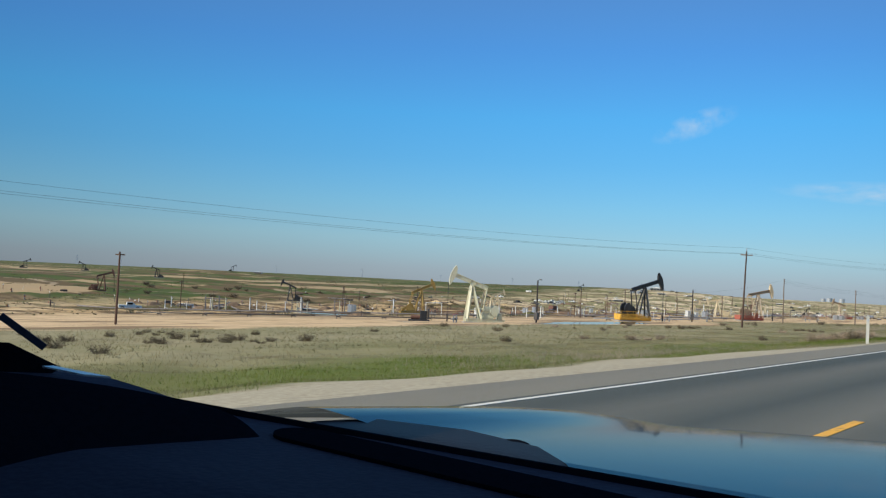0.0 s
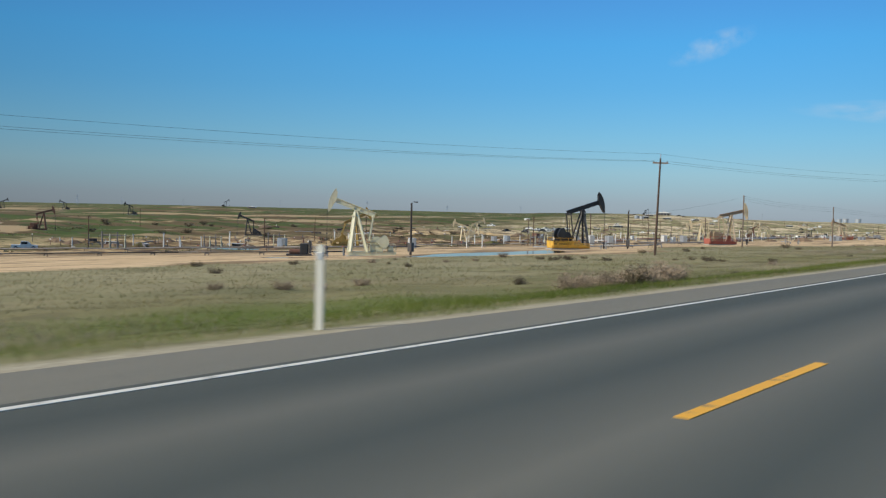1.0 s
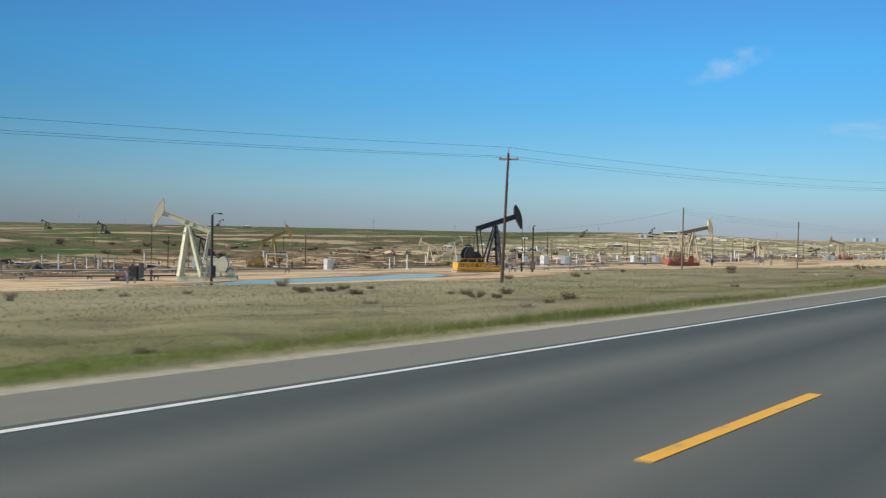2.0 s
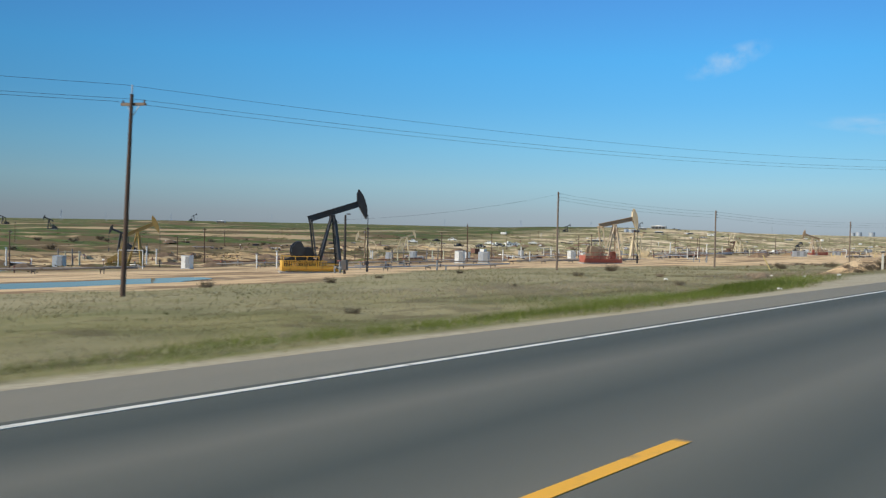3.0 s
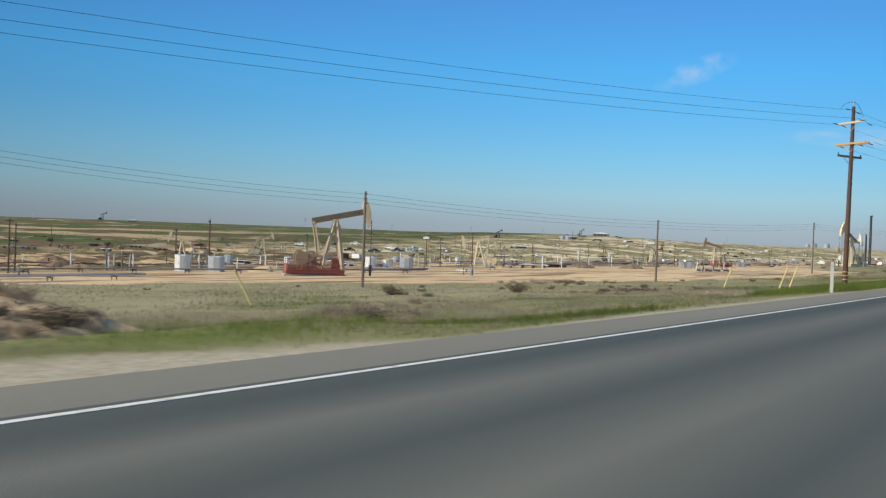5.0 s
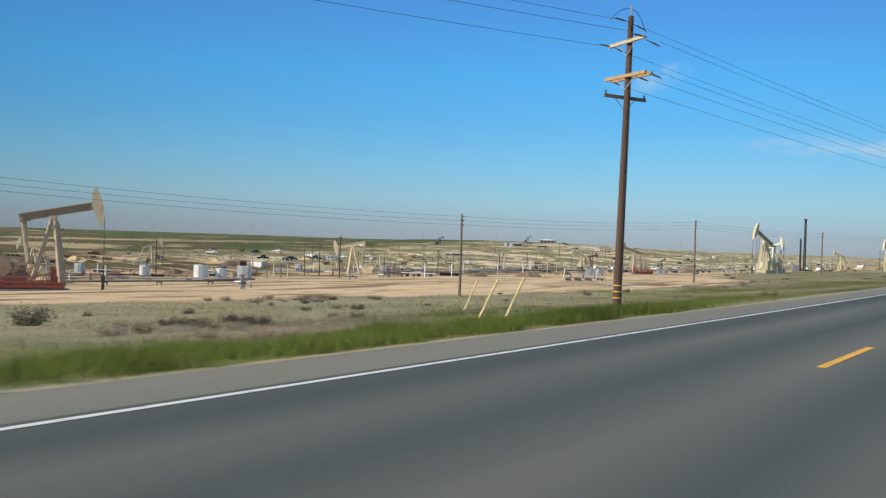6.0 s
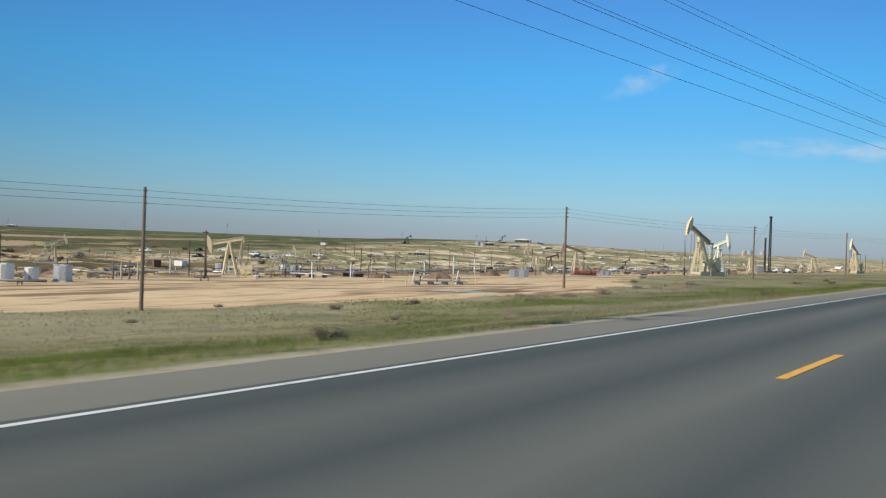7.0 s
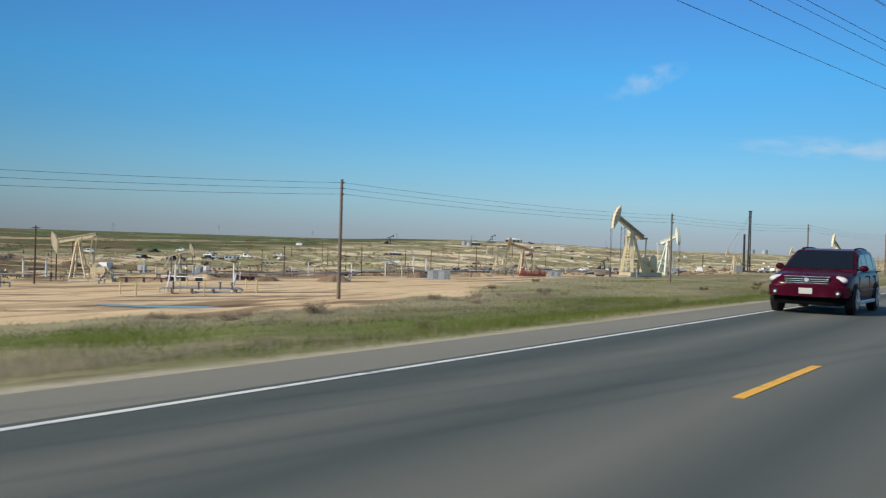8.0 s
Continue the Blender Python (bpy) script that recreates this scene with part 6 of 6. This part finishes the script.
    bmesh.ops.create_uvsphere(bm, u_segments=16, v_segments=8, radius=1, matrix=Matrix.Translation((-0.62, 1.11, 1.166)) @ Matrix.Diagonal((0.022, 0.016, 0.006, 1)))
    part("washer_jet", bm, DASHDARK, t)

    # dashboard top with its demister slot
    def dash_z(x, y):
        z = 1.190 - 0.22 * max(0.0, 0.62 - y) ** 1.3 + 0.030 * smooth(-0.85, -1.2, x) * float(smooth(0.5, 0.7, y))
        return float(z)
    bm = B()
    xs, ys = np.linspace(-1.25, 0.57, 150), np.linspace(0.12, 0.885, 76)
    vs = [[bm.verts.new((x, y - 0.05 * abs((x - C) / 0.9) ** 4 * (y / 0.885), dash_z(x, y))) for x in xs] for y in ys]
    for j in range(len(ys) - 1):
        for i in range(len(xs) - 1):
            bm.faces.new((vs[j][i], vs[j][i + 1], vs[j + 1][i + 1], vs[j + 1][i]))
    part("dashboard_top", bm, DASH, t, smooth=False)
    # the demister slot under the screen, long with rounded ends: a black cap painted as its shaded opening
    ring = []
    for k in range(40):
        a = 2 * math.pi * k / 40
        q = (-0.19 + (0.52 if math.cos(a) > 0 else -0.52)) + 0.045 * math.cos(a)
        mid = 0.838 - 0.21 * min(q + 0.74, 0.55)
        ring.append((q, mid + 0.034 * math.sin(a)))
    bm = B()
    hi = [bm.verts.new((x, y, dash_z(x, y) + 0.004)) for x, y in ring]
    lo = [bm.verts.new((x, y, dash_z(x, y) - 0.02)) for x, y in ring]
    bm.faces.new(hi)
    for k in range(40):
        bm.faces.new((hi[k], lo[k], lo[(k + 1) % 40], hi[(k + 1) % 40]))
    part("demister_slot", bm, DASHDARK, t)
    part("screen_strip", beam(B(), (-1.143, 0.722, 1.296), (-1.112, 0.766, 1.257), 0.004, 0.009), DASH, t, "dark strip stuck inside the windscreen corner")
    part("pillar_trim", loft(B(), [[(-1.200 + d, 0.749 + d, 1.258), (-1.160 + d, 0.803 + d, 1.226), (-1.195 + d, 0.749 + d, 1.19)] for d in (0.0, 0.012)]), DASHDARK, t)
    part("dashboard_front", box(B(), (C, 0.16, 0.88), (1.80, 0.10, 0.42), bevel=0.03), DASH, t)
    # hooded instrument cowl before the driver
    bm = B()
    rows = []
    for f in np.linspace(0, 1, 12):
        row = []
        for u in np.linspace(-1, 1, 21):
            x = -1.03 + 0.13 * f * f + u * 0.245 * (1 - 0.25 * f * f)
            y = 0.46 + 0.33 * f + 0.03 * (1 - u * u)
            z = 1.165 + (0.080 * (1 - abs(u) ** 3.0)) * math.cos(f * 1.35) ** 0.6 + 0.012 * f
            row.append(bm.verts.new((x, y, z)))
        rows.append(row)
    for a, b in zip(rows, rows[1:]):
        for i in range(20):
            bm.faces.new((a[i], a[i + 1], b[i + 1], b[i]))
    lip = [bm.verts.new((v.co.x, v.co.y + 0.02, 1.02)) for v in rows[0]]
    for i in range(20):
        bm.faces.new((rows[0][i], rows[0][i + 1], lip[i + 1], lip[i]))
    part("instrument_hood", bm, DASHDARK, t, smooth=True)
    part("paper_strip", loft(B(), [[(-1.13, 0.775, 1.230), (-1.06, 0.79, 1.225), (-1.06, 0.79, 1.227), (-1.13, 0.775, 1.232)], [(-1.13, 0.79, 1.230), (-1.04, 0.815, 1.223), (-1.04, 0.815, 1.225), (-1.13, 0.79, 1.232)]]), LAMP, t, "strip of white paper lying under the screen")
    return t


own_car()

# ---- plants ----
def scatter(name, label, material, n, x0, x1, y0, y1, tall, wide, keep, seed):
    """Thin upright blades on the verge, thicker with distance, as one mesh."""
    rng = np.random.default_rng(seed)
    x, y = rng.uniform(x0, x1, n), rng.uniform(y0, y1, n)
    ok = rng.random(n) < keep(x, y)
    x, y = x[ok], y[ok]
    # three blades to a tuft
    x = np.repeat(x, 3) + rng.normal(0, 0.05, len(x) * 3)
    y = np.repeat(y, 3) + rng.normal(0, 0.05, len(y) * 3)
    m = len(x)
    z = land(x, y)
    h = tall * rng.uniform(0.5, 1.3, m) * (0.8 + 0.35 * lump(x, y, 11, 9))
    w = wide * rng.uniform(0.6, 1.4, m)
    a = rng.uniform(0, 2 * math.pi, m)
    lean = rng.normal(0, 0.55, (m, 2)) * h[:, None]
    co = np.empty((m, 3, 3), np.float32)
    co[:, 0] = np.stack([x - np.cos(a) * w, y - np.sin(a) * w, z - 0.03], -1)
    co[:, 1] = np.stack([x + np.cos(a) * w, y + np.sin(a) * w, z - 0.03], -1)
    co[:, 2] = np.stack([x + lean[:, 0], y + lean[:, 1], z + h], -1)
    me = bpy.data.meshes.new(name)
    me.vertices.add(m * 3)
    me.vertices.foreach_set("co", co.reshape(-1))
    me.loops.add(m * 3)
    me.loops.foreach_set("vertex_index", np.arange(m * 3, dtype=np.int32))
    me.polygons.add(m)
    me.polygons.foreach_set("loop_start", np.arange(0, m * 3, 3, dtype=np.int32))
    me.update(calc_edges=True)
    me.materials.append(material)
    return tagged(new(name, me), label, "grass", kind="stuff")


scatter("grass", "short olive grass on the roadside verge", OLIVEGRASS, 150000, -24, -7.8, -12, 345, 0.085, 0.006,
        lambda x, y: verge_share(x, y) * (1 - 0.7 * lush_share(x, y)) * (1 - gravel_share(x, y)), 1)
scatter("grass", "dry straw-coloured grass on the verge", DRYGRASS, 110000, -30, -7.9, -12, 345, 0.115, 0.005,
        lambda x, y: verge_share(x, y) * (1 - gravel_share(x, y)) * np.clip(0.5 + lump(x, y, 17, 12), 0, 1), 2)
scatter("grass", "olive scrub grass further out from the road", OLIVEGRASS, 70000, -64, -22, -12, 420, 0.14, 0.014, lambda x, y: verge_share(x, y) * 0.6, 3)
scatter("grass", "dry scrub grass further out from the road", DRYGRASS, 60000, -64, -26, -12, 420, 0.16, 0.013,
        lambda x, y: verge_share(x, y) * np.clip(0.45 + lump(x, y, 19, 14), 0, 1), 4)
scatter("grass", "lush green grass along the road edge", LUSHGRASS, 150000, -20, -7.75, -12, 345, 0.12, 0.006, lush_share, 5)
scatter("grass", "lush green grass patches in the verge", LUSHGRASS, 50000, -42, -20, 150, 345, 0.17, 0.012, lush_share, 6)


WEEDS = [(-12.5, 215.5, 2.4, 4.0), (-15.5, 219, 2.0, 3.0), (-11.0, 160, 1.2, 2.2), (-9.4, 169, 1.0, 3), (-19, 285, 2.5, 4), (-17.5, 276, 2.5, 3.5), (-11.3, 121, 1.3, 5), (-9.6, 194, 1.0, 6), (-10.5, 203, 1.4, 3.5), (-13.5, 206, 1.3, 3), (-15, 223, 2.2, 4), (-13.5, 166, 2.2, 3.5), (-11, 190, 1.2, 3), (-10.5, 261, 1.5, 7), (-14, 268, 2, 5), (-12, 282, 1.5, 8), (-22, 256, 3, 3), (-11, 48, 1.3, 6), (-10.5, 75, 1.2, 9), (-11, 108, 1.5, 8), (-10.5, 122, 1.3, 5)]


def weed_share(x, y):
    out = np.zeros(np.shape(x))
    for px, py, rx, ry in WEEDS:
        out = out + np.exp(-((x - px) / rx) ** 2 - ((y - py) / ry) ** 2)
    return np.clip(out * (0.7 + 0.6 * lump(x, y, 2.1, 5)), 0, 1) * (1 - gravel_share(x, y))


scatter("weeds", "clumps of tall green weeds near the road edge", LUSHGRASS, 380000, -26, -8.0, 35, 300, 0.22, 0.006, weed_share, 10)


def thicket_share(x, y):
    """A tall ragged belt of weeds crowding the shoulder."""
    edge = -11.6 + 1.6 * lump(x, y, 5.0, 4) + 0.9 * lump(x, y, 2.2, 7)
    return smooth(-0.8, 0.5, x - edge) * smooth(-7.7, -8.3, x) * smooth(183, 190, y) * smooth(208, 199, y) * np.clip(0.30 + 0.75 * lump(x, y, 3.1, 2) + 0.45 * lump(x, y, 1.7, 5), 0.04, 1)


scatter("weeds", "tall ragged green weeds crowding the shoulder", LUSHGRASS, 75000, -14, -7.7, 182, 209, 0.30, 0.008, thicket_share, 21)


def straw_share(x, y):
    out = np.zeros(np.shape(x))
    for px, py, rx, ry in ((-21, 174, 4, 7), (-26, 267, 4, 7), (-25, 285, 4, 9), (-14, 172, 2.5, 7), (-12.5, 247, 2.5, 6), (-17, 250, 3, 5), (-16, 276, 3, 7), (-13, 300, 2.5, 12), (-24, 130, 6, 9), (-14, 86, 3, 8), (-16, 33, 3, 8), (-20, 160, 4, 8), (-19, 205, 4, 6), (-24, 203, 4, 5), (-18, 198, 3, 4)):
        out = out + np.exp(-((x - px) / rx) ** 2 - ((y - py) / ry) ** 2)
    return np.clip(out * (0.6 + 0.8 * lump(x, y, 3.1, 7)), 0, 1) * (1 - gravel_share(x, y)) * verge_share(x, y)


scatter("weeds", "tall pale dry weeds on the verge", DRYSTALK, 260000, -32, -8.4, 20, 325, 0.26, 0.006, straw_share, 12)
scatter("grass", "dry brown stubble over the soil bank", DRYBUSH, 20000, -18, -11.5, 147, 164, 0.13, 0.012, lambda x, y: bank(x, y) * np.clip(0.35 + lump(x, y, 3.3, 2), 0, 1), 7)


def bush_mesh(name, seed, leaves, twigs, material, wood, long=1.0, thin=1.0):
    """A low shrub: bent twigs from the ground and a ragged crown of many small leaves."""
    rng = random.Random(seed)
    t = thing(name, "low ragged grey-brown sagebrush on the verge", "bush", "bushes on the verge")
    bm, tips = B(), []
    for k in range(twigs):
        a, up_ = rng.uniform(0, 2 * math.pi), rng.uniform(0.25, 0.95)
        p = Vector((rng.uniform(-.05, .05), rng.uniform(-.05, .05), -0.05))
        q = Vector((math.cos(a) * (1 - up_ * 0.6) * 0.35, math.sin(a) * (1 - up_ * 0.6) * 0.35, up_ * 0.3))
        r = q + Vector((math.cos(a) * rng.uniform(0.1, 0.4), math.sin(a) * rng.uniform(0.1, 0.4), rng.uniform(0.05, 0.3)))
        rod(bm, p, q, 0.014, 0.010, 4)
        rod(bm, q, r, 0.010, 0.004, 4)
        tips += [q, q.lerp(r, 0.5), r]
    part("stem", bm, wood, t)
    bm = B()
    for k in range(leaves):
        c = rng.choice(tips) + Vector([rng.gauss(0, 0.085) for _ in range(3)])
        c.z = max(0.02, c.z)
        d = Vector([rng.uniform(-1, 1) for _ in range(3)]).normalized() * rng.uniform(0.03, 0.07) * long
        e = d.cross(Vector([rng.uniform(-1, 1) for _ in range(3)])).normalized() * rng.uniform(0.012, 0.025) * thin
        bm.faces.new([bm.verts.new(c + v) for v in (-d, e, d, -e)])
    part("foliage", bm, material, t)
    return t


sage = [bush_mesh("sagebrush", s, 1100, 26, SAGE, OLDPOLE, 0.8, 0.8) for s in (1, 2, 3)]
dry = [bush_mesh("dry_bush", s, 1500, 40, DRYBUSH, OLDPOLE, 1.3, 0.32) for s in (4, 5)]
for o in dry:
    tagged(o, "tangled straw-coloured tumbleweed bush on the verge")
rng = random.Random(11)
spots = []
while len(spots) < 70:
    x, y = rng.uniform(-52, -10.5), rng.uniform(0, 340)
    if float(verge_share(x, y)) > 0.6 and float(gravel_share(x, y)) < 0.1:
        spots.append((x, y))
for k, o in enumerate(sage):
    stand(o, *spots[k], rng.uniform(0, 360), 0.03, rng.uniform(0.7, 1.4))
for k, o in enumerate(dry):
    stand(o, *spots[k + 3], rng.uniform(0, 360), 0.03, rng.uniform(0.7, 1.3))
for x, y in spots[5:]:
    copy_on(rng.choice(sage + sage + sage + dry), x, y, rng.uniform(0, 360), 0.06, rng.uniform(0.35, 0.8))
# a long heap of tumbleweed close to the road, and brush round the soil bank
for k in range(24):
    f = k / 23
    copy_on(rng.choice(dry + dry + sage), -14.3 + 1.7 * f + rng.uniform(-0.8, 0.8), 57.0 + 3.4 * f + rng.uniform(-0.7, 0.7), rng.uniform(0, 360), 0.03, rng.uniform(0.7, 1.2))
for k in range(110):
    f = k / 109
    copy_on(rng.choice(dry), -14.3 + 1.2 * f + rng.gauss(0, 1.1), 149.5 + 16 * f + rng.uniform(-0.5, 0.5), rng.uniform(0, 360), 0.08, rng.uniform(0.22, 0.55))
for k in range(14):
    copy_on(rng.choice(sage), rng.uniform(-42, -30), rng.uniform(190, 255), rng.uniform(0, 360), 0.08, rng.uniform(0.35, 0.65))
for k in range(26):
    x, y = rng.uniform(-380, -220), rng.uniform(200, 560)
    copy_on(rng.choice(sage), x, y, rng.uniform(0, 360), 0.05, rng.uniform(2.0, 3.4))

# brush in clumps where the verge is rough
for cx, cy, rx, ry, count, src in ((-37, 31, 6, 4, 16, sage), (-46, 36, 4, 4, 8, sage), (-39.5, 99, 3, 4, 8, sage), (-24, 56, 3, 4, 5, dry), (-24.5, 92, 4, 5, 7, dry + sage),
                                   (-27.8, 132.3, 0.4, 0.4, 1, sage), (-23.5, 203, 3.5, 4.0, 26, dry + dry + sage), (-19.5, 199, 2.5, 3.0, 12, dry), (-41.5, 229, 3.0, 4.0, 14, dry + sage), (-14.2, 152.6, 0.7, 1.6, 11, dry + sage), (-14.6, 157.2, 0.8, 1.8, 5, sage), (-20.5, 151.5, 3.0, 2.5, 12, dry), (-13.6, 163.5, 0.9, 1.2, 7, sage), (-20.5, 172, 2.5, 4, 10, dry), (-23, 179, 2.5, 4, 8, dry), (-27, 267, 3, 4, 8, dry), (-27, 288, 3, 6, 8, dry), (-44, 224, 4, 5, 8, sage + dry)):
    for k in range(count):
        copy_on(rng.choice(src), cx + rng.gauss(0, rx * 0.6), cy + rng.gauss(0, ry * 0.6), rng.uniform(0, 360), 0.06, rng.uniform(0.35, 0.75))


# litter blown into the grass
def litter(label, colour, seed, size):
    rg = random.Random(seed)
    t = thing("litter", label, "litter", "litter on the verge")
    bm = B()
    bmesh.ops.create_icosphere(bm, subdivisions=2, radius=size)
    for v in bm.verts:
        v.co *= rg.uniform(0.7, 1.2)
        v.co.z = abs(v.co.z) * 0.7
    part("crumple", bm, colour, t)
    return t


scrap = stand(litter("crumpled white plastic litter in the grass", WHITE, 3, 0.13), -25.9, 146.8)
for x, y, sc in ((-21.7, 154.2, 0.9), (-11.7, 128.8, 0.7), (-11.0, 131.0, 0.6), (-9.4, 119.1, 0.6), (-13.0, 137.0, 0.5), (-18.0, 140.0, 0.6)):
    copy_on(scrap, x, y, x * 40, 0, sc)
stand(litter("crumpled red plastic litter in the grass", plain("red_plastic", (0.45, 0.02, 0.02), 0.4), 5, 0.13), -9.7, 206.3)

# low scrub all over the far field
def field_scrub(x, y):
    return np.clip(2.5 * (0.7 * lump(x, y, 61, 15) + 0.6 * lump(x, y, 17, 16) - 0.30), 0, 1) * smooth(118, 150, -x)


scatter("scrub", "low brown and olive scrub over the far field", SCRUB, 110000, -430, -112, 60, 720, 0.28, 0.25, field_scrub, 8)
scatter("scrub", "low olive tufts over the far field", OLIVEGRASS, 40000, -430, -118, 60, 720, 0.25, 0.22, field_scrub, 9)

def rise_scrub(x, y):
    return np.clip(2.2 * (0.7 * lump(x, y, 83, 5) + 0.6 * lump(x, y, 29, 6) - 0.15), 0, 1) * smooth(0.08, 0.14, -x / y)


scatter("scrub", "dark low scrub dotted over the far rise", SCRUB, 70000, -620, -50, 450, 1250, 0.32, 0.4, rise_scrub, 14)

# clods on the soil bank
rng = np.random.default_rng(21)
clods = thing("soil_clods", "loose tan clods of earth strewn over the bank", "soil", kind="stuff")
bm = B()
for k in range(110):
    y = rng.uniform(148.5, 162)
    x = -14.6 + 0.12 * (y - 155) + rng.normal(0, 1.3)
    s = rng.uniform(0.02, 0.075)
    m = Matrix.Translation((x, y, float(land(x, y)) + s * 0.2)) @ Euler(rng.uniform(0, 6, 3)).to_matrix().to_4x4() @ Matrix.Diagonal((s, s * rng.uniform(0.6, 1), s * 0.7, 1))
    bmesh.ops.create_icosphere(bm, subdivisions=1, radius=1, matrix=m)
part("clods", bm, GROUND, clods)
